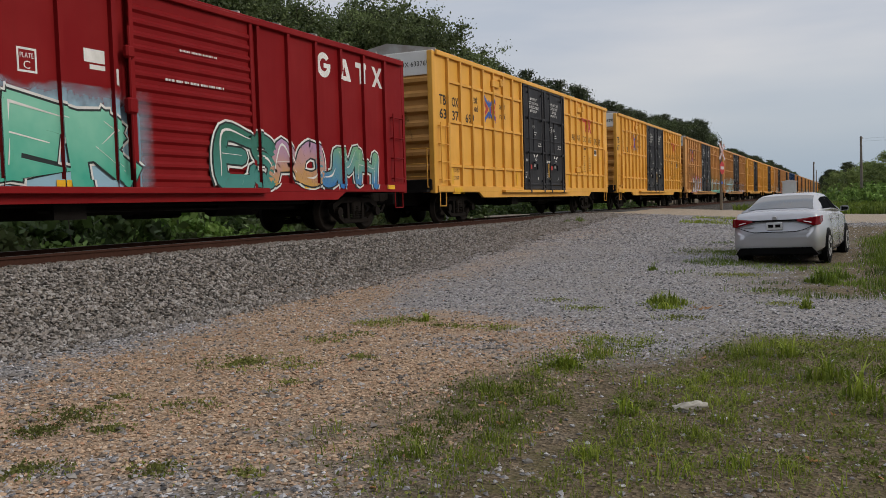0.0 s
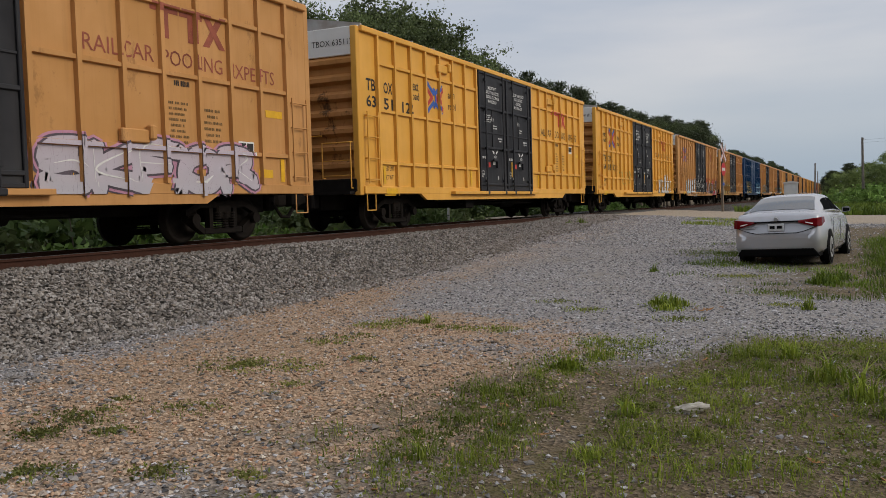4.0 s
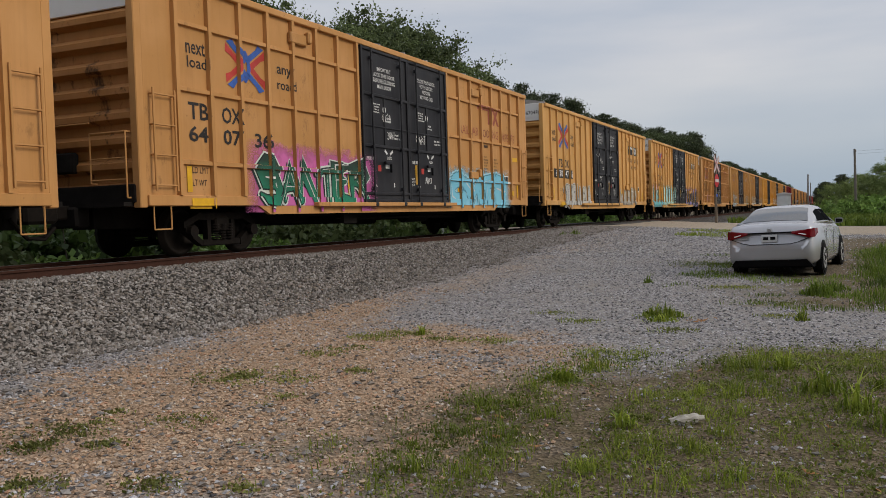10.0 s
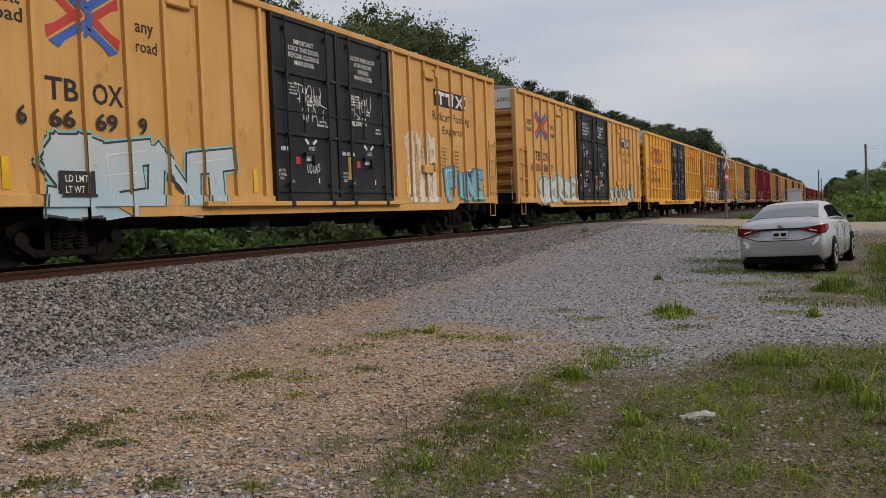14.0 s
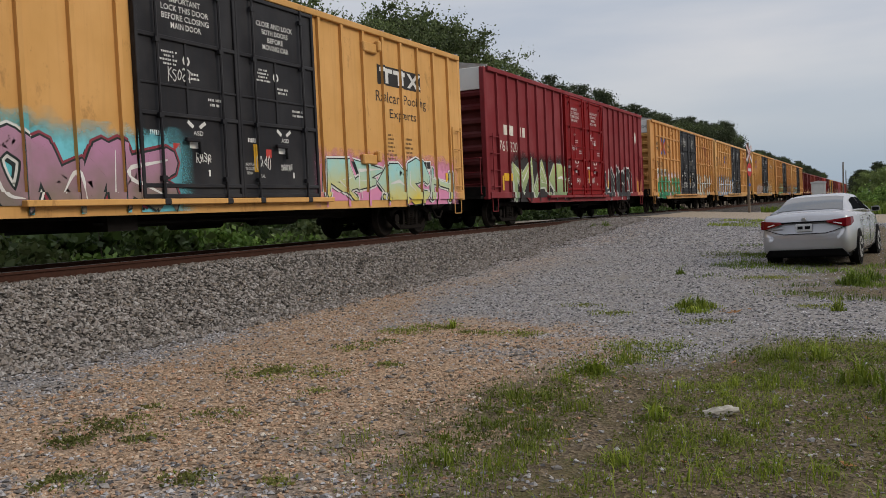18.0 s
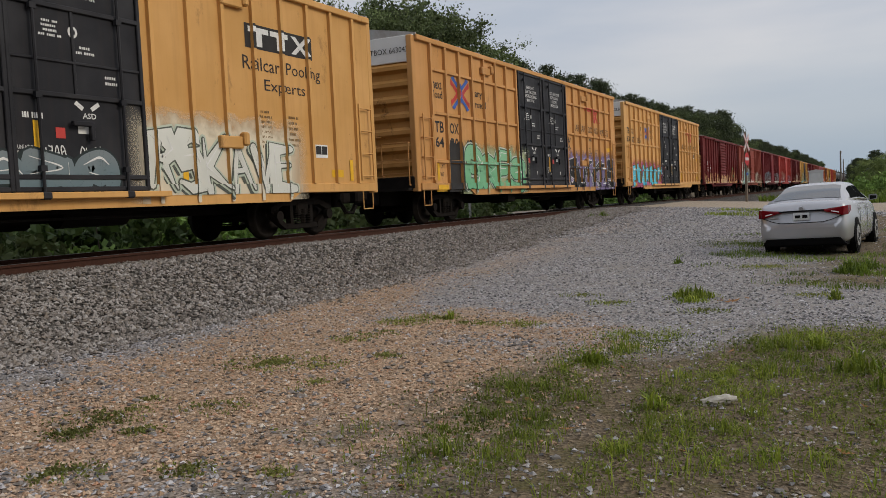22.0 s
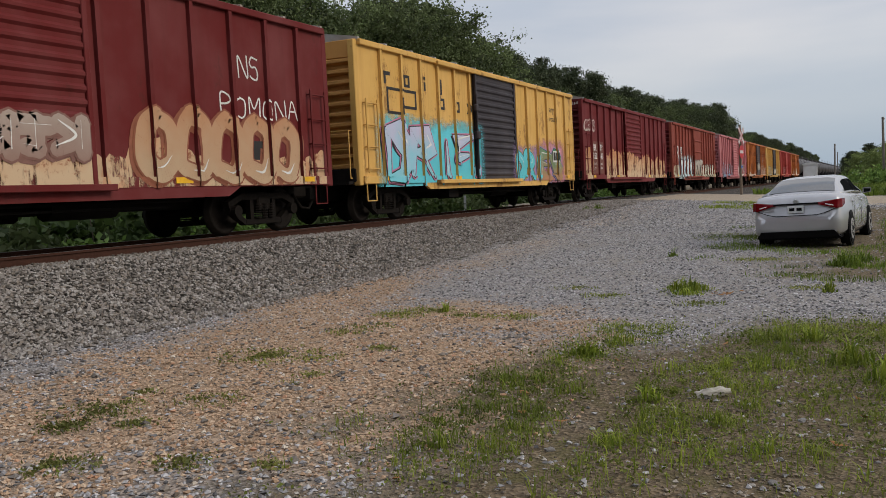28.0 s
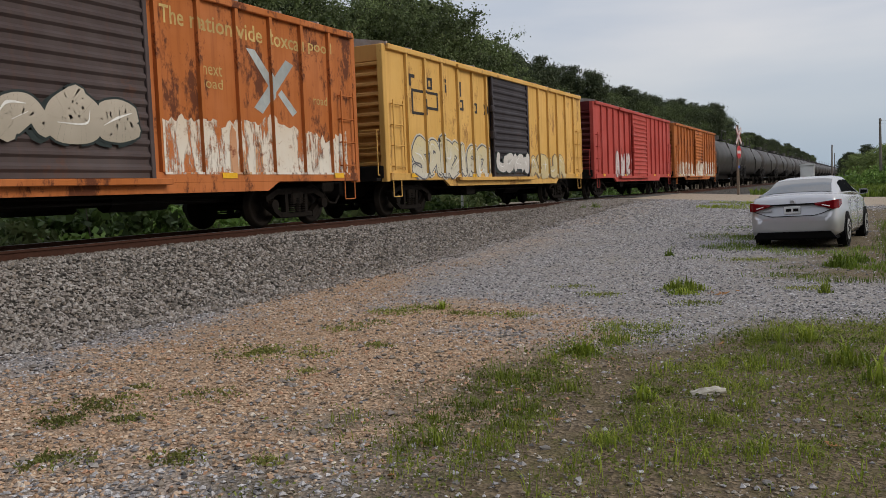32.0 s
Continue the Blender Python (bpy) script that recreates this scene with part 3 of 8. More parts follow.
def springs_form():
    f = Form()
    for y in (-0.2, -0.0, 0.2):
        for k in range(6):
            f.tube((0.02, y, 0.31 + 0.05 * k), (0.02, y, 0.335 + 0.05 * k), 0.085, 10)
    return f


def truck(car, y):
    """A four-wheel truck under a car: frames, springs, bolster, axles and wheels."""
    bol = part("truck", shared("truck_bolster", lambda: Form().box(-1.1, 1.1, -0.2, 0.2, 0.45, 0.72, 0.03), STEEL), None, car, "dark cast-steel truck", pose(0, y, 0))
    for s in (-1, 1):
        part("side_frame", shared("side_frame", sideframe_form, STEEL), None, bol, at=pose(s * 1.0, 0, 0, 0, 0, 0 if s > 0 else 180))
        part("spring_group", shared("spring_group", springs_form, STEEL), None, bol, at=pose(s * 1.04, 0, 0))
        for a in (-0.865, 0.865):
            part("wheel", shared("wheel", wheel_form, WHEEL, True), None, bol, at=pose(s * 0.70, a, 0.46, 0, 0, 0 if s > 0 else 180))
    for a in (-0.865, 0.865):
        part("axle", shared("axle", lambda: Form().tube((-0.72, 0, 0), (0.72, 0, 0), 0.08, 10), STEEL), None, bol, at=pose(0, a, 0.46))


def ladder_form(h0, h1, n, w=0.42):
    f = Form()
    for y in (-w / 2, w / 2):
        f.box(0.075, 0.105, y - 0.02, y + 0.02, h0 - 0.1, h1 + 0.1, 0.006)
    for i in range(n):
        z = h0 + (h1 - h0) * i / (n - 1)
        f.path([(0, -w / 2, z), (0.09, -w / 2 , z - 0.0), (0.09, w / 2, z), (0, w / 2, z)], 0.017, 5)
    return f


def stirrup_form():
    return Form().path([(0, -0.2, 0.95), (0, -0.2, 0.52), (0, 0.2, 0.52), (0, 0.2, 0.95)], 0.014, 5)


def end_form(half, z0, z1, ribs, depth):
    """A corrugated car end: deep horizontal ribs across the sheet."""
    prof = []
    n = ribs
    pitch = (z1 - z0) / n
    for i in range(n):
        a = z0 + pitch * i
        prof += [(0.0, a), (0.0, a + pitch * 0.30), (depth, a + pitch * 0.48), (depth, a + pitch * 0.72), (0.0, a + pitch * 0.92)]
    prof.append((0.0, z1))
    f = Form()
    rows = [[(x, y, z) for x in (-half, half)] for y, z in prof]
    k = len(f.v)
    for r in rows:
        f.v += r
    for j in range(len(rows) - 1):
        f.f.append((k + 2 * j, k + 2 * j + 1, k + 2 * j + 3, k + 2 * j + 2))
    for s in (0, 1):
        f.v += [(rows[0][s][0], -0.05, z0), (rows[0][s][0], -0.05, z1)]
    return f


def roof_form(half, length, eave, peak, n):
    f = Form()
    f.rings([[(-half, y, eave - 0.04), (half, y, eave - 0.04), (half, y, eave + 0.03), (half * 0.5, y, (eave + peak) / 2 + 0.03), (0, y, peak), (-half * 0.5, y, (eave + peak) / 2 + 0.03), (-half, y, eave + 0.03)] for y in (-length / 2, length / 2)])
    for i in range(n + 1):
        y = -length / 2 + length * i / n
        y = min(max(y, -length / 2 + 0.04), length / 2 - 0.04)
        f.rings([[(-half, q, eave + 0.02), (half, q, eave + 0.02), (half, q, eave + 0.07), (0, q, peak + 0.05), (-half, q, eave + 0.07)] for q in (y - 0.035, y + 0.035)])
    return f


def mark(car, name, tris, material, relief, lift=0.004, label="", stagger=0.0003):
    f = drape(tris, relief, lift, stagger)
    if f.f:
        return part(name, f, material, car, label)


RNG = random.Random(12)


def painted(name, layers, relief, car, label=""):
    """One mesh of several paint layers, each with its own material."""
    verts, faces, index, mats = [], [], [], []
    for tris, mat, lift in layers:
        f = drape(tris, relief, lift)
        if not f.f:
            continue
        k = len(verts)
        verts += f.v
        faces += [tuple(k + i for i in q) for q in f.f]
        index += [len(mats)] * len(f.f)
        mats.append(mat)
    if not faces:
        return None
    me = bpy.data.meshes.new(name)
    me.from_pydata(verts, [], faces)
    for m in mats:
        me.materials.append(m)
    me.polygons.foreach_set("material_index", index)
    return part(name, me, None, car, label)


def tone(c):
    return "%02d%02d%02d" % tuple(int(q * 60) for q in c)


def stroke(points, half, curve=True, taper=(1.0, 1.0), square=False):
    """A brush stroke along points in the side's plane: a strip with round or square ends."""
    p = [np.array(q, float) for q in points]
    if curve and len(p) > 2:
        ext = [2 * p[0] - p[1]] + p + [2 * p[-1] - p[-2]]
        fine = []
        for a, b, c, d in zip(ext, ext[1:], ext[2:], ext[3:]):
            for k in range(6):
                t = k / 6
                fine.append(0.5 * (2 * b + (c - a) * t + (2 * a - 5 * b + 4 * c - d) * t * t + (3 * b - a - 3 * c + d) * t ** 3))
        p = fine + [p[-1]]
    n = len(p)
    out, left, right = [], [], []
    if square:
        for a, b in zip(p, p[1:]):
            d = (b - a) / max(np.linalg.norm(b - a), 1e-6)
            m = np.array([-d[1], d[0]]) * half
            a2, b2 = a - d * half * 0.7, b + d * half * 0.7
            out += poly([a2 - m, b2 - m, b2 + m, a2 + m])
        return out
    widths = [half * float(np.interp(i / (n - 1), np.linspace(0, 1, len(taper)), taper)) for i in range(n)]
    for i in range(n):
        d = p[min(i + 1, n - 1)] - p[max(i - 1, 0)]
        d = d / max(np.linalg.norm(d), 1e-6)
        m = np.array([-d[1], d[0]]) * widths[i]
        left.append(p[i] + m)
        right.append(p[i] - m)
    for i in range(n - 1):
        out += poly([right[i], right[i + 1], left[i + 1], left[i]])
    return out + ring_shape(p[0][0], p[0][1], widths[0], 8) + ring_shape(p[-1][0], p[-1][1], widths[-1], 8)


# skeletons of letter-like shapes in a unit box
SHAPES = ([[(0.9, 0.8), (0.45, 0.95), (0.15, 0.72), (0.5, 0.5), (0.85, 0.28), (0.55, 0.05), (0.1, 0.2)]],
          [[(0.15, 0.05), (0.15, 0.6), (0.4, 0.9), (0.75, 0.7), (0.85, 0.05)], [(0.3, 0.3), (0.6, 0.4)]],
          [[(0.2, 0.05), (0.2, 0.95)], [(0.2, 0.9), (0.8, 0.85), (0.75, 0.55), (0.3, 0.5)], [(0.4, 0.5), (0.9, 0.05)]],
          [[(0.15, 0.05), (0.2, 0.95)], [(0.9, 0.95), (0.3, 0.5), (0.95, 0.05)]],
          [[(0.9, 0.9), (0.25, 0.9), (0.15, 0.5), (0.2, 0.1), (0.95, 0.12)], [(0.2, 0.5), (0.75, 0.55)]],
          [[(0.12, 0.95), (0.15, 0.3), (0.5, 0.05), (0.85, 0.3), (0.9, 0.95)]],
          [[(0.5, 0.95), (0.12, 0.6), (0.3, 0.08), (0.75, 0.1), (0.9, 0.6), (0.5, 0.95)]],
          [[(0.05, 0.95), (0.3, 0.05), (0.5, 0.6), (0.7, 0.05), (0.95, 0.95)]],
          [[(0.08, 0.05), (0.5, 0.95), (0.92, 0.05)], [(0.25, 0.38), (0.8, 0.35)]],
          [[(0.02, 0.85), (1.0, 0.92)], [(0.5, 0.9), (0.45, 0.05)], [(0.45, 0.08), (0.8, 0.15)]])


# plain letters on a ten by ten grid: strokes of points, x then z
LETTERS = {"A": "00 49 90,24 74", "B": "00 09 69 87 55 05,55 83 71 60 00", "C": "87 69 39 07 02 30 60 82", "D": "00 09 59 86 83 50 00", "E": "90 00 09 99,05 65", "F": "00 09 99,05 65",
           "G": "87 69 39 07 02 30 60 82 85 55", "H": "00 09,90 99,05 95", "I": "50 59", "J": "19 99,69 62 40 20 02", "K": "00 09,99 04 90", "L": "09 00 80", "M": "00 09 44 99 90", "N": "00 09 90 99",
           "O": "49 17 02 30 60 82 87 49", "P": "00 09 69 87 55 05", "R": "00 09 69 87 55 05,45 90", "S": "88 69 29 07 25 65 83 70 30 01", "T": "09 99,59 50", "U": "09 03 20 60 83 99", "V": "09 50 99",
           "W": "09 20 45 70 99", "X": "00 99,09 90", "Y": "09 45 99,45 40", "Z": "09 99 00 90"}


def skeleton(ch):
    return [[(0.05 + int(q[0]) / 10, 0.05 + int(q[1]) / 10) for q in line.split()] for line in LETTERS[ch].split(",")]


def mist_paint(name, col, top, y0, y1):
    """A sprayed background that thins out upwards into overspray."""
    if name in MATS:
        return MATS[name]
    m = spray(name, col, tuple(min(1, c * 1.12) for c in col), top - 1.2, top)
    n, l = m.node_tree.nodes, m.node_tree.links
    b = n["Principled BSDF"]
    sep = n.new("ShaderNodeSeparateXYZ")
    tc = n.new("ShaderNodeTexCoord")
    l.new(tc.outputs["Object"], sep.inputs[0])
    fall = n.new("ShaderNodeMapRange")
    fall.inputs["From Min"].default_value, fall.inputs["From Max"].default_value = top + 0.28, top - 0.25
    l.new(sep.outputs["Z"], fall.inputs["Value"])
    grain = noise_node(n, l, 3.0, 5.0)
    add = n.new("ShaderNodeMath")
    add.operation = "ADD"
    l.new(fall.outputs["Result"], add.inputs[0])
    l.new(ramp_val(n, l, grain, -0.7, 0.55), add.inputs[1])
    sides = n.new("ShaderNodeMath")
    sides.operation = "MULTIPLY"
    l.new(ramp_node(n, l, sep.outputs["Y"], y0 - 0.5, y0 + 0.2), sides.inputs[0])
    l.new(ramp_node(n, l, sep.outputs["Y"], y1 + 0.5, y1 - 0.2), sides.inputs[1])
    both = n.new("ShaderNodeMath")
    both.operation = "MULTIPLY"
    l.new(ramp_node(n, l, add.outputs[0], 0.0, 0.75), both.inputs[0])
    l.new(sides.outputs[0], both.inputs[1])
    l.new(both.outputs[0], b.inputs["Alpha"])
    return m


def graffiti(car, relief, y0, y1, z0, z1, low, high, outline=(0.02, 0.02, 0.02), halo=None, cloud=None, n=5, seed=1, drips=0, style="round", letters=None):
    """A painted piece: fat overlapping letter-like shapes with outline, halo and a cloud behind."""
    rng = random.Random(seed)
    fill = spray("spray_" + tone(low) + tone(high), low, high, z0, z1)
    line = surface("spray_line_" + tone(outline), outline, 0.5, vary=0.2, scale=6, bump=0.0)
    glow = halo and surface("spray_line_" + tone(halo), halo, 0.5, vary=0.15, scale=6, bump=0.0)
    gleam = surface("spray_gleam", (0.70, 0.70, 0.68), 0.5, vary=0.15, scale=6, bump=0.0)
    if cloud:
        mist = mist_paint("cloud_%s_%d_%d" % (tone(cloud), int(z1 * 100), int(y0 * 100)), cloud, z1 + 0.05, y0, y1)
        back = quad(y0 - 0.5, y1 + 0.5, z0 - 0.02, z1 + 0.3)
        mark(car, "graffiti_background", back, mist, relief, 0.003, "sprayed colour cloud")
    n = len(letters) if letters else n
    w = (y1 - y0) / n
    last = -1
    for i in range(n):
        a = y0 + w * i - 0.06 * w
        b = a + 1.12 * w
        c, d = z0 + 0.10 + rng.uniform(0.0, 0.08) * (z1 - z0), z1 - 0.08 - rng.uniform(0.0, 0.16) * (z1 - z0)
        turn = rng.uniform(-0.15, 0.15)
        pick = rng.choice([q for q in range(len(SHAPES)) if q != last])
        last = pick
        mirror = rng.random() < 0.5 and not letters
        mid = np.array([(a + b) / 2, (c + d) / 2])
        ca, sa = math.cos(turn), math.sin(turn)
        jolt = 0.025 if letters else (0.05 if style == "block" else 0.09)
        lines = []
        for sk in (skeleton(letters[i]) if letters else SHAPES[pick]):
            pts = []
            for u, v in sk:
                u = 1 - u if mirror else u
                q = np.array([(u - 0.5 + rng.uniform(-jolt, jolt)) * (b - a) * 0.86, (v - 0.5 + rng.uniform(-jolt, jolt)) * (d - c)])
                pts.append(np.array([q[0] * ca - q[1] * sa, q[0] * sa + q[1] * ca]) + mid)
            taper = {"round": (1.0, rng.uniform(0.75, 1.25), rng.uniform(0.6, 1.15)), "spike": (rng.uniform(0.2, 0.6), 1.35, 1.1, rng.uniform(0.1, 0.3)), "block": (1.0, 1.0)}[style]
            lines.append((pts, taper))
        if letters:
            fat = min((0.2 if style == "spike" else 0.145 if style == "block" else 0.135) * w + 0.03, 0.26 if style == "spike" else 0.2) * rng.uniform(0.92, 1.12)
        else:
            fat = (min(0.17 * w + 0.03, 0.2) if style != "spike" else min(0.29 * w + 0.03, 0.31)) * rng.uniform(0.9, 1.15)

        def lay(grow):
            out = []
            for pts, taper in lines:
                wide = [(fat * k + grow) / fat for k in taper]
                if style == "block":
                    out += stroke(pts, fat + grow, False, (1, 1), True)
                else:
                    out += stroke(pts, fat, style == "round", wide)
            return out
        e = 0.0004 * i
        shade = np.array([-0.08, -0.05]) * rng.uniform(0.7, 1.2)
        edge = 0.035 if style != "spike" else 0.03
        layers = [([t + shade for t in lay(edge)], line, 0.0065 + e)]
        if halo:
            layers.append((lay(edge + 0.04), glow, 0.010 + e))
        layers.append((lay(edge), line, 0.015 + e))
        layers.append((lay(0.0), fill, 0.020 + e))
        shine = []
        for pts, taper in lines:
            m = len(pts) // 2
            seg = pts[max(0, m - 1):m + 2]
            off = np.array([rng.uniform(-0.3, 0.1), rng.uniform(0.1, 0.4)]) * fat
            shine += stroke([q + off for q in seg], fat * rng.uniform(0.08, 0.2), style == "round", (0.3, 1.0, 0.2))
        layers.append((shine, gleam, 0.025 + e))
        if drips:
            layers[0][0].extend(sum([quad(y, y + 0.025, z0 - rng.uniform(0.0, 0.1), z0 + rng.uniform(0.2, 1.4)) for y in [rng.uniform(a, b) for _ in range(max(1, drips // n))]], []))
        layers = [([t for t in tris if t[:, 1].min() > z0 - 0.06], m, k) for tris, m, k in layers]
        painted("graffiti_letter", layers, relief, car, "spray-painted graffiti letter shape" if i == 0 else "")


def load_mark(car, relief, y, z, w, h):
    """The crossed red and blue arrows of the car pool."""
    red, blue = [], []
    t = 0.122 * h
    mid = np.array([y, z])
    for sy in (-1, 1):
        for sz in (-1, 1):
            tip = mid + np.array([sy * w * 0.47, sz * h * 0.36])
            d = (tip - mid) / np.linalg.norm(tip - mid)
            nrm = np.array([-d[1], d[0]])
            if nrm[1] * sz < 0:
                nrm = -nrm
            root = mid + d * 0.06
            g = nrm * 0.018
            blue += poly([root + g, root + g + nrm * t, tip + nrm * t - d * 0.10, tip + nrm * t * 1.3 - d * 0.08, tip + g + d * 0.03])
            red += poly([root - g, tip - g + d * 0.03, tip - nrm * t * 1.3 - d * 0.05, tip - nrm * t - d * 0.12, root - g - nrm * t])
    blue += stroke([(y - 0.02, z + 0.25 * h), (y + 0.06 * w, z + 0.1 * h), (y + 0.07 * w, z - 0.1 * h), (y - 0.02, z - 0.25 * h)], 0.05 * h, True)
    painted("load_emblem", [(red, REDMARK, 0.005), (blue, BLUEMARK, 0.010)], relief, car, "crossed red and blue arrow emblem")


def bars(y0, y1, z0, z1, rows, rng, fill=0.5):
    """Small writing too fine to read: ragged, centred rows of short bars."""
    out = []
    h = (z1 - z0) / rows
    for r in range(rows):
        z = z1 - h * (r + 1)
        inset = rng.uniform(0.0, 0.28) * (y1 - y0)
        y, stop = y0 + inset, y1 - inset
        k = rng.randint(3, 7)
        while y < stop - 0.02:
            w = rng.uniform(0.018, 0.034)
            out += quad(y, min(y + w, stop), z + 0.18 * h, z + (0.18 + fill) * h)
            k -= 1
            y += w + (0.012 if k else 0.045)
            k = k or rng.randint(3, 7)
    return out


CARS = []


def end_text(car, text, x0, x1, z0, z1, y, material):
    """Lettering on a car's leading end, which faces back along the track."""
    f = Form()
    for number, t in enumerate(word(text, x0, x1, z0, z1)):
        k = len(f.v)
        f.v += [(q[0], y - 0.0003 * (number % 5), q[1]) for q in t]
        f.f.append((k, k + 1, k + 2))
    part("end_lettering", f, material, car)


def boxcar(paint_mat, end_mat, long=True, kind="grid", door="double", door_mat=BLACK, label="", top_panel=True, eave=None, roof_mat=None, length=None):
    """A boxcar at the origin, rail level at z = 0, its near side facing +x, its leading end towards -y."""
    car = tagged(new("boxcar"), label, "boxcar", "cars of the train")
    L = length or (18.6 if long else 15.5)
    half, z0 = 1.46, 0.93
    eave = eave or (4.80 if long else 4.15)
    face = half
    key = (long, kind, eave, L)
    part("body", shared(("body", *key), lambda: Form().box(-half, half, -L / 2, L / 2, z0, eave, 0.01), paint_mat), None, car)
    roof_mat = roof_mat or surface("galvanised_roof", (0.42, 0.42, 0.41), 0.55, 0.3, vary=0.3, scale=3, second=(0.30, 0.27, 0.24))
    part("roof", shared(("roof", *key), lambda: roof_form(half + 0.04, L, eave, eave + 0.28, 14 if long else 12), roof_mat), None, car)
    part("top_chord", shared(("top_chord", *key), lambda: Form().box(face - 0.01, face + 0.09, -L / 2, L / 2, eave - 0.11, eave + 0.02, 0.012), paint_mat), None, car)
    # side sill: deep between the trucks
    def sill():
        f = Form().box(face - 0.02, face + 0.05, -L / 2, L / 2, z0 - 0.02, z0 + 0.16, 0.01)
        q = L / 2 - 2.9
        f.rings([[(face - 0.03, a, zz), (face + 0.045, a, zz), (face + 0.045, a, z0 + 0.01), (face - 0.03, a, z0 + 0.01)] for a, zz in ((-q, z0 - 0.02), (-q + 0.35, z0 - 0.19), (q - 0.35, z0 - 0.19), (q, z0 - 0.02))])
        return f
    part("side_sill", shared(("side_sill", *key), sill, paint_mat), None, car)
    # ends
    zt = eave - (0.62 if top_panel else 0.35)
    ribs = 8 if long else 12
    for s in (-1, 1):
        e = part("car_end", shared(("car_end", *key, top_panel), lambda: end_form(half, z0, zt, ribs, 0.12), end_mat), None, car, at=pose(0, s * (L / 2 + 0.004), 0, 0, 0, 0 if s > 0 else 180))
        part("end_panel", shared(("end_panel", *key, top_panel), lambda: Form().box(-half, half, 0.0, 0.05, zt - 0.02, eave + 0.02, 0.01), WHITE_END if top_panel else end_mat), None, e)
        for q in (-1, 1):
            part("corner_post", shared(("corner_post", *key), lambda: Form().box(-0.08, 0.08, -0.02, 0.15, z0 - 0.05, eave, 0.015), paint_mat), None, e, at=pose(q * (half - 0.075), 0, 0))
        part("end_platform", shared(("end_platform", *key), lambda: Form().box(-1.3, 1.3, 0.0, 0.35, z0 - 0.02, z0 + 0.05).box(-0.05, 0.35, 0.05, 0.22, 1.5, 1.85, 0.03).box(-1.38, 1.38, 0.0, 0.17, z0 + 0.03, z0 + 0.34, 0.02).box(-0.3, 0.3, 0.1, 0.4, z0 - 0.35, z0, 0.04).tube((0.5, 0.15, 1.2), (0.5, 0.15, 2.4), 0.02, 6), UNDER), None, e)
        part("coupler", shared("coupler", lambda: Form().box(-0.10, 0.10, 0.0, 0.72, 0.72, 0.96, 0.03).box(-0.17, 0.17, 0.62, 1.0, 0.66, 1.02, 0.05).path([(0.35, 0.2, 0.75), (0.35, 0.5, 0.45), (0.3, 0.85, 0.42), (0.25, 1.1, 0.6)], 0.03, 6), STEEL), None, e)
        part("end_ladder", shared(("end_ladder", *key), lambda: ladder_form(1.3, 2.7, 4, 0.45), paint_mat), None, e, at=pose(-s * (half - 0.35) , 0.13, 0, 0, 0, 90))
        if s < 0:
            part("end_handrail", shared(("end_handrail", *key), lambda: Form().path([(-1.28, 0.12, 2.12), (-1.28, 0.24, 2.12), (-0.5, 0.24, 2.12), (-0.5, 0.24, 1.3), (-0.5, 0.12, 1.3)], 0.014, 6).path([(-1.28, 0.24, 2.12), (-1.28, 0.24, 1.05), (-1.28, 0.1, 1.05)], 0.014, 6).tube((-1.28, 0.24, 1.7), (-0.5, 0.24, 1.7), 0.012, 6).tube((-1.28, 0.24, 1.35), (-0.5, 0.24, 1.35), 0.012, 6).tube((-0.5, 0.24, 2.3), (1.2, 0.24, 2.3), 0.014, 6), paint_mat), None, e)
            part("brake_gear", shared(("brake_gear", *key), lambda: Form().tube((0.75, 0.18, 2.0), (0.75, 0.30, 2.0), 0.10, 12).tube((0.75, 0.30, 2.0), (0.75, 0.33, 2.0), 0.28, 16).box(0.55, 0.95, 0.12, 0.24, 1.75, 2.2, 0.03).tube((0.75, 0.2, 1.75), (0.75, 0.2, 1.0), 0.02, 6), STEEL), None, e)
    part("underframe", shared(("underframe", *key), lambda: Form().box(-0.25, 0.25, -L / 2, L / 2, 0.55, z0).box(-1.2, 1.2, -2.8, -2.2, 0.5, z0).box(-0.9, -0.5, 0.5, 1.8, 0.45, 0.85, 0.05).tube((0.9, -4.4, 0.72), (0.9, 4.2, 0.70), 0.03, 6).tube((1.1, -3, 0.62), (1.1, 3.4, 0.60), 0.02, 6).tube((0.55, 1.4, 0.66), (0.55, 2.7, 0.66), 0.2, 10), UNDER), None, car)
    tc = 7.0 if long else 6.0
    for s in (-1, 1):
        truck(car, s * tc)
        part("stirrup", shared("stirrup", stirrup_form, paint_mat), None, car, at=pose(face + 0.02, s * (L / 2 - 0.32), 0))
        part("side_ladder", shared(("side_ladder", long, s), lambda: ladder_form(1.25, 2.75, 4, 0.5), paint_mat), None, car, at=pose(face, s * (L / 2 - 0.38), 0))
    # ribs
    spans, rails = [], []
    dhalf = {"double": 2.4, "single": 1.55}[door]
    if long:
        n = 8
        first = L / 2 - (0.75 if kind == "grid" else 0.68)
        step = (first - dhalf - (0.10 if kind == "grid" else 0.25)) / (n - 1)
        width, deep = (0.085, 0.085) if kind == "grid" else (0.08, 0.07)
    else:
        n = 6
        first = L / 2 - 0.95
        step = (first - dhalf - 0.25) / (n - 1)
        width, deep = 0.085, 0.075
    post = shared(("side_post", *key), lambda: Form().rings([[(0, -width * 0.58, z), (deep, -width * 0.5, z), (deep, width * 0.5, z), (0, width * 0.58, z)] for z in (z0 + 0.16, eave - 0.1)]), paint_mat)
    for s in (-1, 1):
        for i in range(n):
            y = s * (first - step * i)
            part("side_post", post, None, car, at=pose(face, y, 0))
            spans.append((y - width / 2, y + width / 2, face + deep))
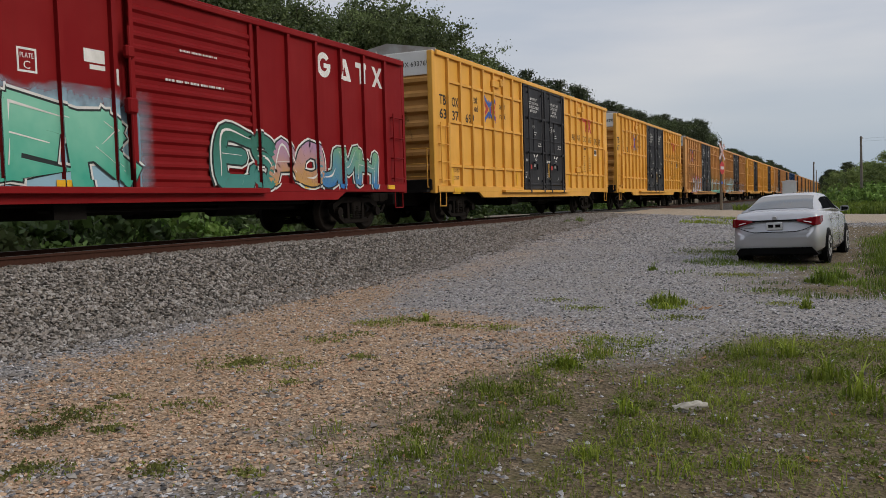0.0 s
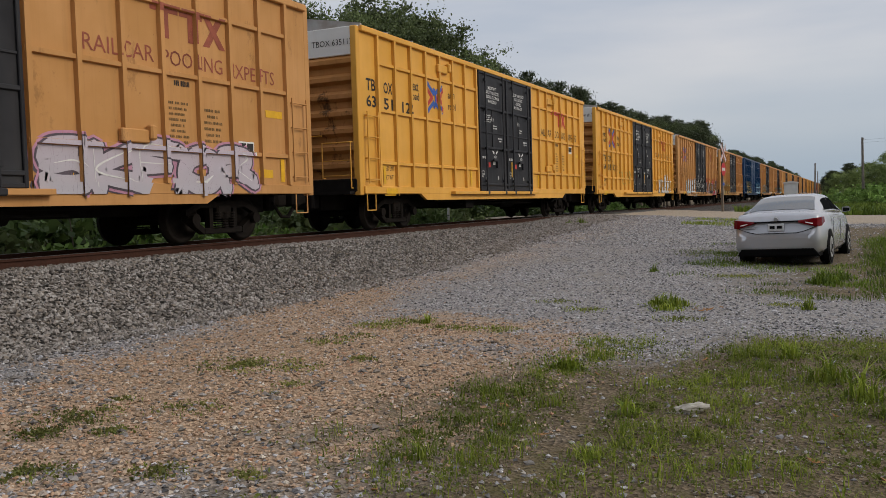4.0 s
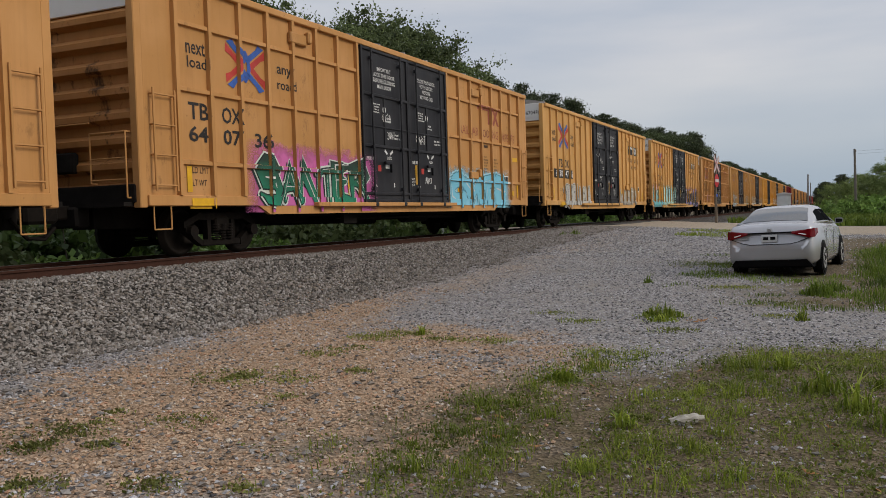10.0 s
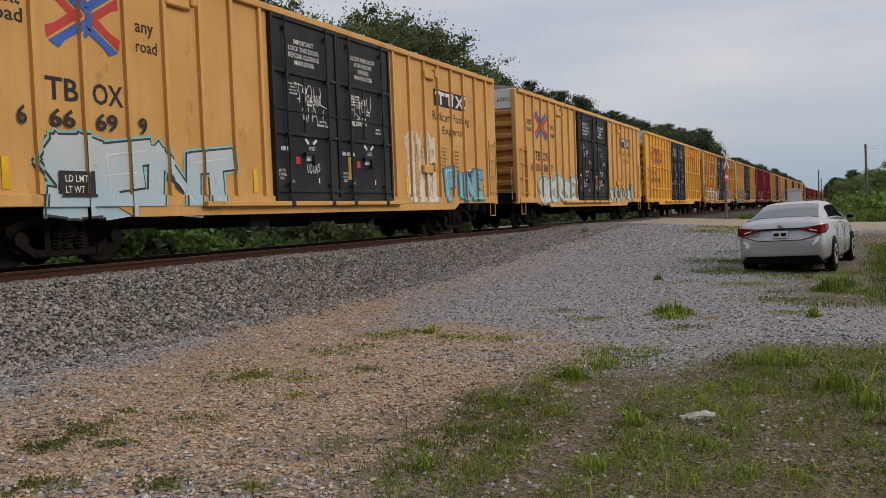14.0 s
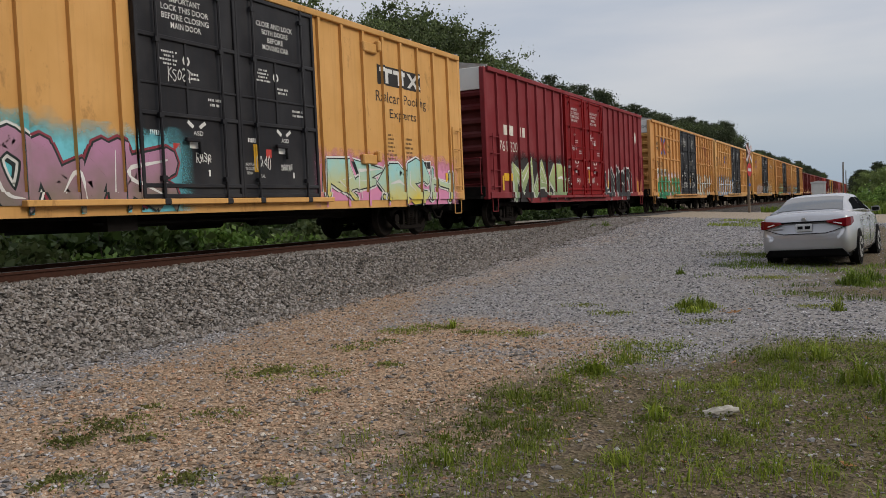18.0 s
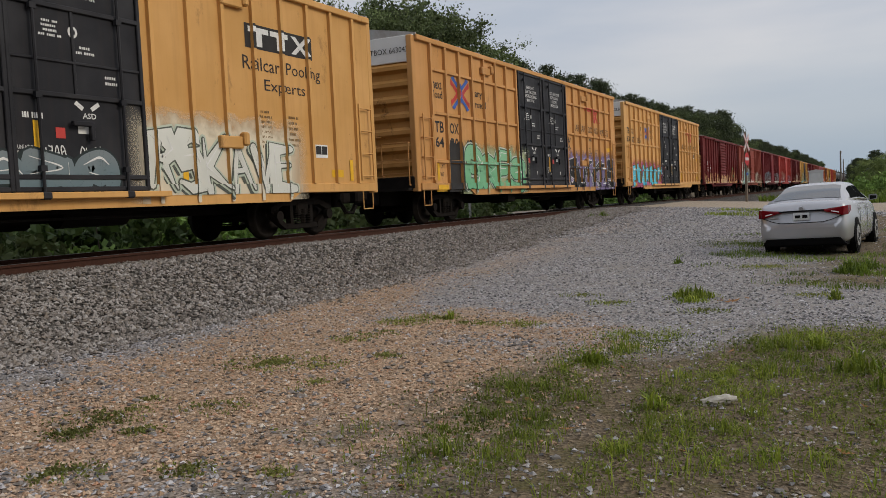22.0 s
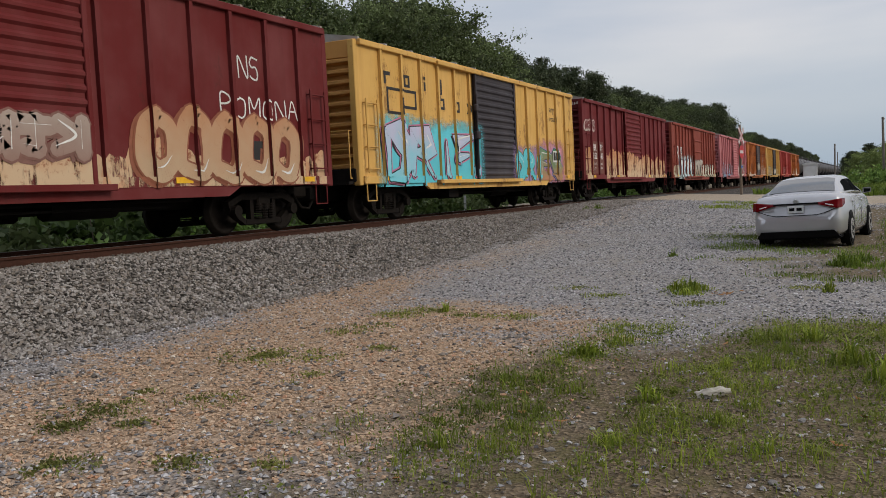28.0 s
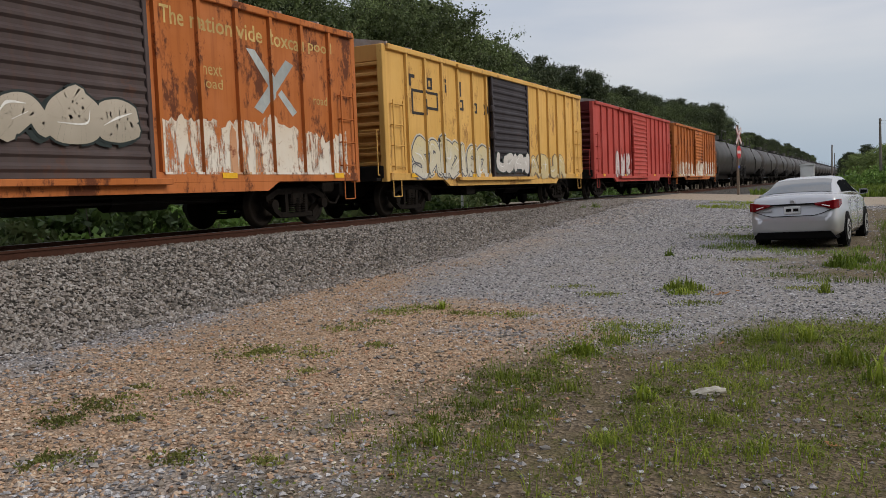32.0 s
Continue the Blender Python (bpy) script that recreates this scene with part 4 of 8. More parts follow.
    if kind == "grid":
        for s in (-1, 1):
            a, b = sorted((s * first, s * (dhalf + 0.05)))
            for z in (4.05, 2.92, 1.66):
                rail = shared(("belt_rail", *key), lambda: Form().rings([[(0, y, -0.05), (0.062, y, -0.035), (0.062, y, 0.035), (0, y, 0.05)] for y in (-(first - dhalf - 0.05) / 2, (first - dhalf - 0.05) / 2)]), paint_mat)
                part("belt_rail", rail, None, car, at=pose(face, (a + b) / 2, z))
                rails.append((z - 0.035, z + 0.035, face + 0.062, a, b))
    # doors
    zb, zt2 = z0 + 0.04, eave - 0.12
    dface = face + 0.10
    if door == "double":
        w = dhalf - 0.02
        panel = shared(("door", *key), lambda: Form().box(0, 0.06, 0, w, zb + 0.02, zt2, 0.006), door_mat)
        bar_h = shared(("door_bar", *key), lambda: Form().box(0.055, 0.10, 0, w, 0, 0.07, 0.01), door_mat)
        bar_v = shared(("door_stile", *key), lambda: Form().box(0.055, 0.105, 0, 0.07, zb + 0.02, zt2, 0.01), door_mat)

        rib_h = shared(("door_rib", *key), lambda: Form().box(0.055, 0.085, 0, w, 0, 0.04, 0.008), door_mat)
        rib_v = shared(("door_rib_upright", *key), lambda: Form().box(0.055, 0.085, 0, 0.05, 2.34, 3.56, 0.008), door_mat)

        def rod():
            f = Form().tube((0.135, 0, zb + 0.0), (0.135, 0, zt2 - 0.02), 0.024, 6)
            for z in (zb + 0.3, zb + 1.3, zb + 2.5, zt2 - 0.3):
                f.box(0.09, 0.16, -0.05, 0.05, z, z + 0.08)
            return f.box(0.08, 0.2, -0.08, 0.08, zb - 0.09, zb + 0.02, 0.02)
        bar_rod = shared(("locking_bar", *key), rod, door_mat)
        grip = shared(("door_lever", *key), lambda: Form().box(0.1, 0.17, 0.95, 1.3, zb + 0.95, zb + 1.02, 0.01).box(0.1, 0.17, 1.25, 1.32, zb + 0.75, zb + 1.02, 0.01), door_mat)
        for s in (0, 1):
            d = part("door", panel, None, car, "plug door with locking bars", pose(face, -dhalf + 0.02 if s == 0 else 0.0, 0))
            for z in (zb + 0.02, 1.16, 2.31, 3.54, zt2 - 0.08):
                part("door_bar", bar_h, None, d, at=pose(0, 0, z))
            part("door_rib", rib_h, None, d, at=pose(0, 0, 2.80))
            part("door_rib", rib_v, None, d, at=pose(0, 1.08, 0))
            for y in (0.0, w - 0.07):
                part("door_stile", bar_v, None, d, at=pose(0, y, 0))
            for y in (0.42, 1.9):
                part("locking_bar", bar_rod, None, d, at=pose(0, y, 0))
            part("door_lever", grip, None, d)
        spans.append((-dhalf, dhalf, face + 0.062))
        part("door_rail", shared(("door_rail", *key), lambda: Form().box(face, face + 0.19, -dhalf - 2.1, dhalf + 0.35, z0 - 0.04, z0 + 0.05, 0.01), paint_mat), None, car)
    else:
        def slide():
            w = 2 * dhalf
            prof, z = [(0.0, zb + 0.02), (0.05, zb + 0.02)], zb + 0.10
            while z < zt2 - 0.2:
                prof += [(0.05, z), (0.09, z + 0.045), (0.09, z + 0.09), (0.05, z + 0.135)]
                z += 0.72 if paint_mat is OXIDE else 0.205
            prof += [(0.05, zt2), (0.0, zt2)]
            return Form().rings([[(x, y, q) for x, q in prof] for y in (0.0, w)])
        d = part("door", shared(("sliding_door", *key), slide, door_mat), None, car, "corrugated sliding door", pose(face + 0.03, -dhalf, 0))
        for y in (0.0, 2 * dhalf - 0.09):
            part("door_stile", shared(("sliding_stile", *key), lambda: Form().box(0.0, 0.105, 0, 0.09, zb, zt2, 0.01), door_mat), None, d, at=pose(0, y, 0))
        part("door_latch", shared(("door_latch", *key), lambda: Form().tube((0.14, -0.06, zb + 0.3), (0.14, -0.06, zt2 - 0.6), 0.025, 6).box(0.06, 0.2, -0.16, 0.05, zb + 1.15, zb + 1.4, 0.03).box(0.06, 0.18, -0.14, 0.04, zt2 - 1.1, zt2 - 0.9, 0.03), door_mat), None, d)
        spans.append((-dhalf, dhalf, face + 0.118))
        part("door_rail", shared(("door_rail", *key), lambda: Form().box(face, face + 0.2, -dhalf - 2.6, dhalf + 0.3, z0 - 0.05, z0 + 0.05, 0.01), paint_mat), None, car)
        part("door_track", shared(("door_track", *key), lambda: Form().box(face, face + 0.16, -dhalf - 2.4, dhalf + 0.2, zt2 - 0.02, zt2 + 0.08, 0.01), paint_mat), None, car)
    rails.append((z0 - 0.02, z0 + 0.16, face + 0.05))
    relief = relief_of(spans, rails, face)
    # yellow reflectors along the sill
    for y in (-L / 2 + 0.95, -3.0, 3.2, L / 2 - 1.0):
        mark(car, "reflector", quad(y, y + 0.13, 1.15, 1.6) if long else quad(y, y + 0.4, 0.98, 1.08), CONSPIC, relief, 0.013)
    CARS.append((car, L))
    return car, relief


WHITE_END = paint("white_end_panel", (0.62, 0.62, 0.60), (0.2, 0.13, 0.08), 0.3)


# ---- the cars, from the head of the view to the tail ----
YEL = paint("yellow_bright", (0.60, 0.308, 0.050), (0.20, 0.10, 0.04), 0.18, 0.42)
TANY = paint("yellow_faded", (0.45, 0.228, 0.076), (0.18, 0.09, 0.04), 0.45, 0.55)
PALE = paint("yellow_pale", (0.52, 0.284, 0.090), (0.22, 0.11, 0.045), 0.45, 0.55)
RBOX = paint("yellow_railbox", (0.52, 0.31, 0.085), (0.20, 0.08, 0.03), 0.62, 0.6)
# yellow end paints: grime, plus the ends' shade mixed into a darker base
ENDY_SHADED = paint("yellow_end_shaded", (0.36, 0.165, 0.050), (0.06, 0.035, 0.02), 0.75, 0.7)
ENDP_SHADED = paint("yellow_end_pale_shaded", (0.44, 0.225, 0.065), (0.08, 0.045, 0.02), 0.6, 0.7)
RED = paint("red_paint", (0.175, 0.006, 0.008), (0.09, 0.02, 0.015), 0.3, 0.5, (0.205, 0.012, 0.013), 0.08)
# red end: side red darkened to carry the shade on the end
REDEND_SHADED = paint("red_end_shaded", (0.075, 0.014, 0.015), (0.03, 0.015, 0.012), 0.5, 0.7, None, 0.08)
MAROON = paint("maroon_paint", (0.175, 0.022, 0.027), (0.08, 0.03, 0.025), 0.35, 0.55, None, 0.1)
BROWN = paint("oxide_paint", (0.108, 0.015, 0.015), (0.07, 0.03, 0.022), 0.4, 0.6, None, 0.1)
DARKRED = paint("dark_oxide_paint", (0.120, 0.016, 0.018), (0.06, 0.025, 0.02), 0.4, 0.6, None, 0.1)
SCARLET = paint("faded_scarlet", (0.34, 0.05, 0.040), (0.13, 0.04, 0.03), 0.55, 0.6)
OXIDE = paint("oxide_faded", (0.200, 0.044, 0.030), (0.09, 0.035, 0.022), 0.4, 0.6, None, 0.1)
PINK = paint("faded_pink_oxide", (0.38, 0.128, 0.135), (0.14, 0.05, 0.05), 0.45, 0.6)
ORANGE = paint("rusted_orange", (0.37, 0.115, 0.028), (0.08, 0.025, 0.015), 0.8, 0.65)
TAN = paint("yellow_tan", (0.51, 0.282, 0.098), (0.20, 0.11, 0.05), 0.35, 0.5)
GOLDEN = paint("yellow_golden", (0.49, 0.260, 0.060), (0.20, 0.11, 0.05), 0.3, 0.5)
PATCHY = paint("yellow_repaint", (0.47, 0.23, 0.035), (0.20, 0.11, 0.05), 0.3, 0.5)
BLUE = paint("blue_paint", (0.003, 0.034, 0.098), (0.02, 0.03, 0.04), 0.2, 0.35, None, 0.15)
# blue end: darker copy of the side blue, shade put in the colour
BLUEEND_SHADED = paint("blue_end_shaded", (0.007, 0.016, 0.042), (0.03, 0.03, 0.03), 0.4, 0.5)
SLATE = paint("slate_door", (0.030, 0.026, 0.031), (0.14, 0.10, 0.08), 0.35, 0.55)
RUSTDOOR = paint("rust_black_door", (0.06, 0.045, 0.045), (0.16, 0.07, 0.04), 0.45, 0.6)
RUSTROOF = surface("rusty_roof", (0.24, 0.17, 0.13), 0.8, vary=0.4, scale=4, second=(0.36, 0.33, 0.30))
CREAMPATCH = spray("cream_patch", (0.50, 0.37, 0.24), (0.47, 0.22, 0.10), 1.0, 2.2, 0.5, (0.22, 0.07, 0.035), 0.42)
WHITEPATCH = spray("white_patch", (0.62, 0.60, 0.54), (0.55, 0.46, 0.36), 1.0, 2.2, 0.5, (0.26, 0.13, 0.07), 0.44)
RUSTPATCH = spray("rust_patch", (0.52, 0.36, 0.20), (0.46, 0.17, 0.055), 1.0, 2.0, 0.47, (0.14, 0.04, 0.025), 0.46)
PEACH = spray("peach_streak", (0.50, 0.30, 0.18), (0.42, 0.18, 0.08), 1.0, 2.2, 0.5, (0.20, 0.06, 0.03), 0.45)
GREYMARK = surface("bare_patch_brown", (0.16, 0.055, 0.04), 0.6, vary=0.2, scale=6, bump=0.0)
FAINT = surface("worn_stencil", (0.20, 0.12, 0.045), 0.6, vary=0.3, scale=6, bump=0.0)
GOLD = surface("gold_stencil", (0.58, 0.42, 0.16), 0.6, vary=0.3, scale=6, bump=0.0)


def marks(car, name, shapes, material, relief, lift=0.004, label=""):
    for tris in shapes:
        mark(car, name, tris, material, relief, lift, label)


def pool_marks(car, relief, kind, digits, layout="low", faded=False, plates=None, rng=RNG):
    """Lettering of a pool boxcar: load emblem, reporting marks, slogan, door notices."""
    if kind == "post" and layout == "logo_box":
        cx, cz, w, h = -6.84, 3.72, 1.34, 1.14
        marks(car, "reporting_mark", [word("TB", -7.58, -7.0, 2.44, 2.77, 0.02), word("OX", -6.74, -6.14, 2.44, 2.77, 0.02)], INK, relief)
        if plates is PATCHY:
            mark(car, "repaint_patch", quad(-7.74, -6.1, 1.2, 2.4), PATCHY, relief, 0.03, "deeper yellow repainted patch")
            groups = (("".join(digits)[:3], -7.54, -7.04), ("".join(digits)[3:], -6.72, -6.22))
        else:
            if plates:
                mark(car, "number_plate", quad(-8.2, -5.6, 2.0, 2.36), plates, relief, 0.004)
            groups = ((digits[0], -8.08, -7.92), (digits[1], -7.55, -7.1), (digits[2], -6.72, -6.3), (digits[3], -5.86, -5.68))
        marks(car, "car_number", [word(d, a, b, 2.05, 2.32, 0.02) for d, a, b in groups], WHITE if plates is INK else INK, relief, 0.034)
        tx, tz = (-8.42, -7.92, -5.82, -5.42), 3.7
    elif kind == "post":
        cx, cz, w, h = -6.84, 3.6, 1.3, 1.12
        marks(car, "reporting_mark", [word("TB", -7.58, -7.0, 2.38, 2.70, 0.02), word("OX", -6.74, -6.14, 2.38, 2.70, 0.02)], INK, relief)
        groups = ((digits[0], -8.0, -7.86), (digits[1], -7.52, -7.08), (digits[2], -6.68, -6.25), (digits[3], -5.86, -5.68))
        marks(car, "car_number", [word(d, a, b, 2.0, 2.3, 0.02) for d, a, b in groups], INK, relief)
        tx, tz = (-8.42, -7.92, -5.82, -5.42), 3.6
    elif layout == "low":
        cx, cz, w, h = -6.6, 3.55, 1.16, 1.02
        marks(car, "reporting_mark", [word("TB", -8.25, -7.72, 2.42, 2.72, 0.02), word("OX", -7.35, -6.8, 2.42, 2.72, 0.02)], INK, relief)
        if plates:
            marks(car, "number_plate", [quad(-8.3, -6.7, 2.0, 2.34), quad(-6.5, -5.9, 2.0, 2.34)], plates, relief, 0.004)
        marks(car, "car_number", [word(d, y, y + 0.5, 2.03, 2.31, 0.02) for d, y in zip(digits, (-8.25, -7.33, -6.4))], INK, relief, 0.008)
        tx, tz = (-8.25, -7.75, -5.6, -5.1), 3.58
    else:
        cx, cz, w, h = -5.35, 3.52, 1.12, 0.98
        marks(car, "reporting_mark", [word("TB", -9.05, -8.6, 3.36, 3.64, 0.02), word("OX", -8.2, -7.75, 3.36, 3.64, 0.02)], INK, relief)
        marks(car, "car_number", [word(d, y, y + 0.46, 2.97, 3.25, 0.02) for d, y in zip(digits, (-9.05, -8.2, -7.25))], INK, relief)
        tx, tz = (-6.75, -6.3, -4.45, -4.0), 3.62
    load_mark(car, relief, cx, cz, w, h)
    marks(car, "load_lettering", [word("next", tx[0], tx[1], tz - 0.02, tz + 0.2, 0.012), word("load", tx[0] + 0.02, tx[1] + 0.03, tz - 0.26, tz - 0.06, 0.012), word("any", tx[2], tx[3], tz - 0.08, tz + 0.13, 0.012), word("road", tx[2], tx[3] + 0.06, tz - 0.33, tz - 0.13, 0.012)], INK, relief)
    if layout == "logo_box":
        mark(car, "owner_panel", quad(5.0, 7.1, 3.60, 4.05), INK, relief, 0.004, "black panel with a white emblem")
        mark(car, "owner_emblem", quad(5.1, 5.7, 3.9, 4.0) + quad(5.32, 5.5, 3.65, 3.95) + quad(5.75, 6.3, 3.9, 4.0) + quad(5.95, 6.1, 3.65, 3.95) + poly([(6.4, 4.0), (6.55, 4.0), (7.0, 3.65), (6.85, 3.65)]) + poly([(6.85, 4.0), (7.0, 4.0), (6.55, 3.65), (6.4, 3.65)]), WHITE, relief, 0.007)
        marks(car, "slogan", [word("Railcar", 4.9, 6.0, 3.20, 3.45), word("Pooling", 6.2, 7.35, 3.14, 3.45), word("Experts", 5.5, 6.8, 2.78, 3.06)], INK, relief)
    else:
        m = FADED if faded else REDMARK
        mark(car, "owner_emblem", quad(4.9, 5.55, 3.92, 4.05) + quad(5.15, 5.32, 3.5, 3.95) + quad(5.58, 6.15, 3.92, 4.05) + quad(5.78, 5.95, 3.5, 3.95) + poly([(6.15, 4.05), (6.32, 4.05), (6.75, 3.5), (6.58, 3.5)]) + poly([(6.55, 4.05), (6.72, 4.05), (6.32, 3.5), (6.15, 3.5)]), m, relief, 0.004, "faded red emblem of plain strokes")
        marks(car, "slogan", [word("RAILCAR", 3.5, 4.95, 3.06, 3.32), word("POOLING", 5.15, 6.65, 3.06, 3.32), word("EXPERTS", 6.85, 8.2, 3.04, 3.30)], FADED if faded else INK, relief)
        mark(car, "stencil_code", bars(5.3, 5.85, 2.72, 2.82, 1, rng, 0.9), INK, relief)
        mark(car, "yellow_label", quad(7.88, 8.42, 2.40, 2.54), CONSPIC, relief, 0.006)
    door_notices(car, rng, True, 0 if kind == "grid" and not faded else 2)


def lines(rows, y0, y1, z0, z1):
    """Centred rows of capitals filling the box y0..y1, z0..z1."""
    most, h, out = max(len(q) for q in rows), (z1 - z0) / len(rows), []
    for k, q in enumerate(rows):
        half = 0.5 * (y1 - y0) * len(q) / most
        mid, z = (y0 + y1) / 2, z1 - h * (k + 1)
        out.append(word(q, mid - half, mid + half, z + 0.14 * h, z + 0.84 * h, 0.012))
    return out


def door_notices(car, rng, heads=True, tags=2):
    """The white stencils, seals and reflectors of a pair of plug doors."""
    flat = relief_of([], [], 1.522)
    for side, d in enumerate((-2.38, 0.0)):
        if heads:
            rows = (("IMPORTANT", "LOCK THIS DOOR", "BEFORE CLOSING", "MAIN DOOR"), ("CLOSE AND LOCK", "BOTH DOORS", "BEFORE", "MOVING CAR"))[side]
            marks(car, "door_lettering", lines(rows, d + 0.62, d + 1.72, 3.74, 4.30), WHITE, flat, 0.0, "white stencilled door instructions")
        note = bars(d + 0.50, d + 1.0, 3.14, 3.40, 4, rng) if rng.random() < 0.8 else []
        note += bars(d + 1.15, d + 1.5, 2.95, 3.1, 2, rng) + bars(d + 0.1, d + 0.66, 1.98, 2.08, 1, rng, 0.8) + bars(d + 1.55, d + 2.0, 2.55, 2.72, 2, rng)
        mark(car, "door_notice", note, WHITE, flat, 0.0, "small white notices")
        marks(car, "door_lettering", [word("ASD", d + 1.2, d + 1.44, 2.04, 2.12, 0.01), word("SEAL", d + 0.5, d + 0.66, 1.36, 1.42)], WHITE, flat, 0.001)
        marks(car, "door_lettering", lines(("UNLATCH", "TO CLOSE", "DOOR"), d + 0.08, d + 0.38, 1.40, 1.64), WHITE, flat, 0.001)
        marks(car, "latch_arrow", [poly([(d + 1.06, 2.24), (d + 1.19, 2.15), (d + 1.23, 2.2), (d + 1.10, 2.29)]), poly([(d + 1.34, 2.2), (d + 1.38, 2.15), (d + 1.52, 2.24), (d + 1.48, 2.29)])], WHITE, flat)
        mark(car, "door_emblem", ring_shape(d + 1.12, 3.26, 0.085, 14, 0.045), WHITE, flat)
        mark(car, "door_sticker", quad(d + 1.10, d + 1.31, 1.82, 2.0), WHITE, flat, 0.002)
        mark(car, "door_sticker", quad(d + 0.72, d + 0.88, 1.74, 1.89), REDMARK, flat, 0.002)
        mark(car, "seal_tag", quad(d + 1.52, d + 1.57, 1.36, 1.47), WHITE, flat, 0.002)
        for _ in range(tags):
            scrawl(car, d + rng.uniform(0.4, 1.4), rng.uniform(1.42, 1.62) if rng.random() < 0.6 else rng.uniform(2.5, 3.0), rng.uniform(0.35, 0.6), rng, flat)
    mark(car, "door_reflector", quad(0.36, 0.47, 1.46, 1.97), CONSPIC, flat, 0.002)


def scrawl(car, y, z, w, rng, flat):
    """A quick white scrawl of a few looping letter-like lines."""
    n = rng.randint(3, 5)
    h = w * rng.uniform(0.3, 0.5)
    tris = []
    for i in range(n):
        for sk in rng.choice(SHAPES):
            flip = rng.random() < 0.5
            tris += stroke([(y + w * (i + 0.9 * (1 - u if flip else u) + rng.uniform(-0.06, 0.06)) / n, z + h * (v + rng.uniform(-0.16, 0.16)) + 0.05 * w * i / n) for u, v in sk], 0.009, True)
    mark(car, "graffiti_scrawl", tris, WHITE, flat, 0.003, "white scrawled tag")


def tag_word(car, relief, text, y0, y1, z0, z1, material, half=0.017):
    """A word scrawled with one thin line, each letter a little off."""
    rng = random.Random(len(text) * 7 + int(10 * z0))
    tris, w = [], (y1 - y0) / len(text)
    for i, ch in enumerate(text):
        drop = rng.uniform(-0.12, 0.12) * (z1 - z0)
        for line in skeleton(ch):
            tris += stroke([(y0 + w * (i + 0.82 * u), z0 + drop + (z1 - z0) * v * rng.uniform(0.95, 1.05)) for u, v in line], half)
    mark(car, "graffiti_scrawl", tris, material, relief, 0.006, "thin scrawled tag")


def plate_marks(car, relief, rng, y, z):
    mark(car, "weight_lettering", word("LD LMT", y, y + 0.42, z, z + 0.11) + word("LT WT", y, y + 0.36, z - 0.22, z - 0.11), INK, relief)
    mark(car, "notice_plate", quad(y - 0.1, y + 0.5, z - 0.62, z - 0.44), CONSPIC, relief, 0.012)


def pool_car(kind, body, ends, digits, layout="low", faded=False, plates=None, label="", length=None):
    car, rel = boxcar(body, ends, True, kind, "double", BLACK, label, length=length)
    pool_marks(car, rel, kind, digits, layout, faded, plates)
    end_text(car, "TBOX " + "".join(digits), 0.2, 1.32, 4.40, 4.54, -(length or 18.6) / 2 - 0.062, INK)
    plate_marks(car, rel, RNG, -8.2 if kind == "grid" else -7.4, 1.48)
    py, pz = (7.08, 2.53) if layout == "high" else (7.02, 1.62)
    mark(car, "inspection_plate", quad(py, py + 0.46, pz, pz + 0.27), WHITE, rel, 0.006, "white data plate with two black fields")
    marks(car, "plate_field", [quad(py + 0.03, py + 0.22, pz + 0.07, pz + 0.24), quad(py + 0.24, py + 0.43, pz + 0.07, pz + 0.24)], INK, rel, 0.012)
    mark(car, "dimension_lettering", bars(5.15, 5.75, 1.75, 2.5, 8, RNG, 0.45), FAINT, rel)
    mark(car, "dimension_lettering", bars(6.05, 6.6, 1.8, 2.45, 6, RNG, 0.45), FAINT, rel)
    mark(car, "roster_plate", quad(7.6, 8.05, 1.22, 1.38), CONSPIC, rel, 0.006)
    hatch = shared(("side_box", kind), lambda: Form().box(0, 0.1, -0.3, 0.3, 0, 0.22, 0.02).box(0.02, 0.17, 0.26, 0.4, 0.05, 0.3, 0.03), body)
    for y, z in ((-4.9, 4.25), (4.6, 4.25), (4.4, 1.72)):
        part("marker_box", hatch, None, car, at=pose(1.46, y, z))
    return car, rel


def band(car, relief, y0, y1, z0, z1, material, seed, label="", name="paint_patch"):
    """A rolled-on or weathered band along the side, its top edge rounded and uneven from bay to bay."""
    rng = random.Random(seed)
    tris, y, bay = [], y0, 0.0
    base, top = z1, z1
    while y < y1 - 0.01:
        w = min(rng.uniform(0.05, 0.13), y1 - y)
        bay -= w
        if bay < 0:
            bay, base = rng.uniform(0.5, 1.0), z1 + rng.uniform(-0.22, 0.2)
        t2 = top + (base - top) * 0.5 + rng.uniform(-0.07, 0.07) - (0.10 if bay < 0.08 else 0)
        tris += poly([(y, z0), (y + w, z0), (y + w, t2), (y, top)])
        top, y = t2, y + w
    ob = mark(car, name, tris, material, relief, 0.003 + 0.0012 * (seed % 3), label or "patchy weathered band of paint", 0.0)
    if material is not INK:
        for _ in range(int((y1 - y0) * 0.9)):
            a, w, t = rng.uniform(y0, y1 - 0.3), rng.uniform(0.06, 0.35), z1 + rng.uniform(-0.75, -0.05)
            streak = poly([(a, z0), (a + w, z0), (a + w * rng.uniform(0.6, 1.0), t), (a + w * 0.4, t + rng.uniform(0.02, 0.2)), (a + w * 0.1, t - 0.05)])
            mark(car, "weather_streak", streak, RUSTPATCH if rng.random() < 0.5 else PEACH, relief, 0.0085, "rusty drip over the paint band")
    return ob


W, K = (0.68, 0.68, 0.66), (0.02, 0.02, 0.02)
ends_u = []


def place(car_rel, far_end):
    ends_u.append(far_end)
    return car_rel


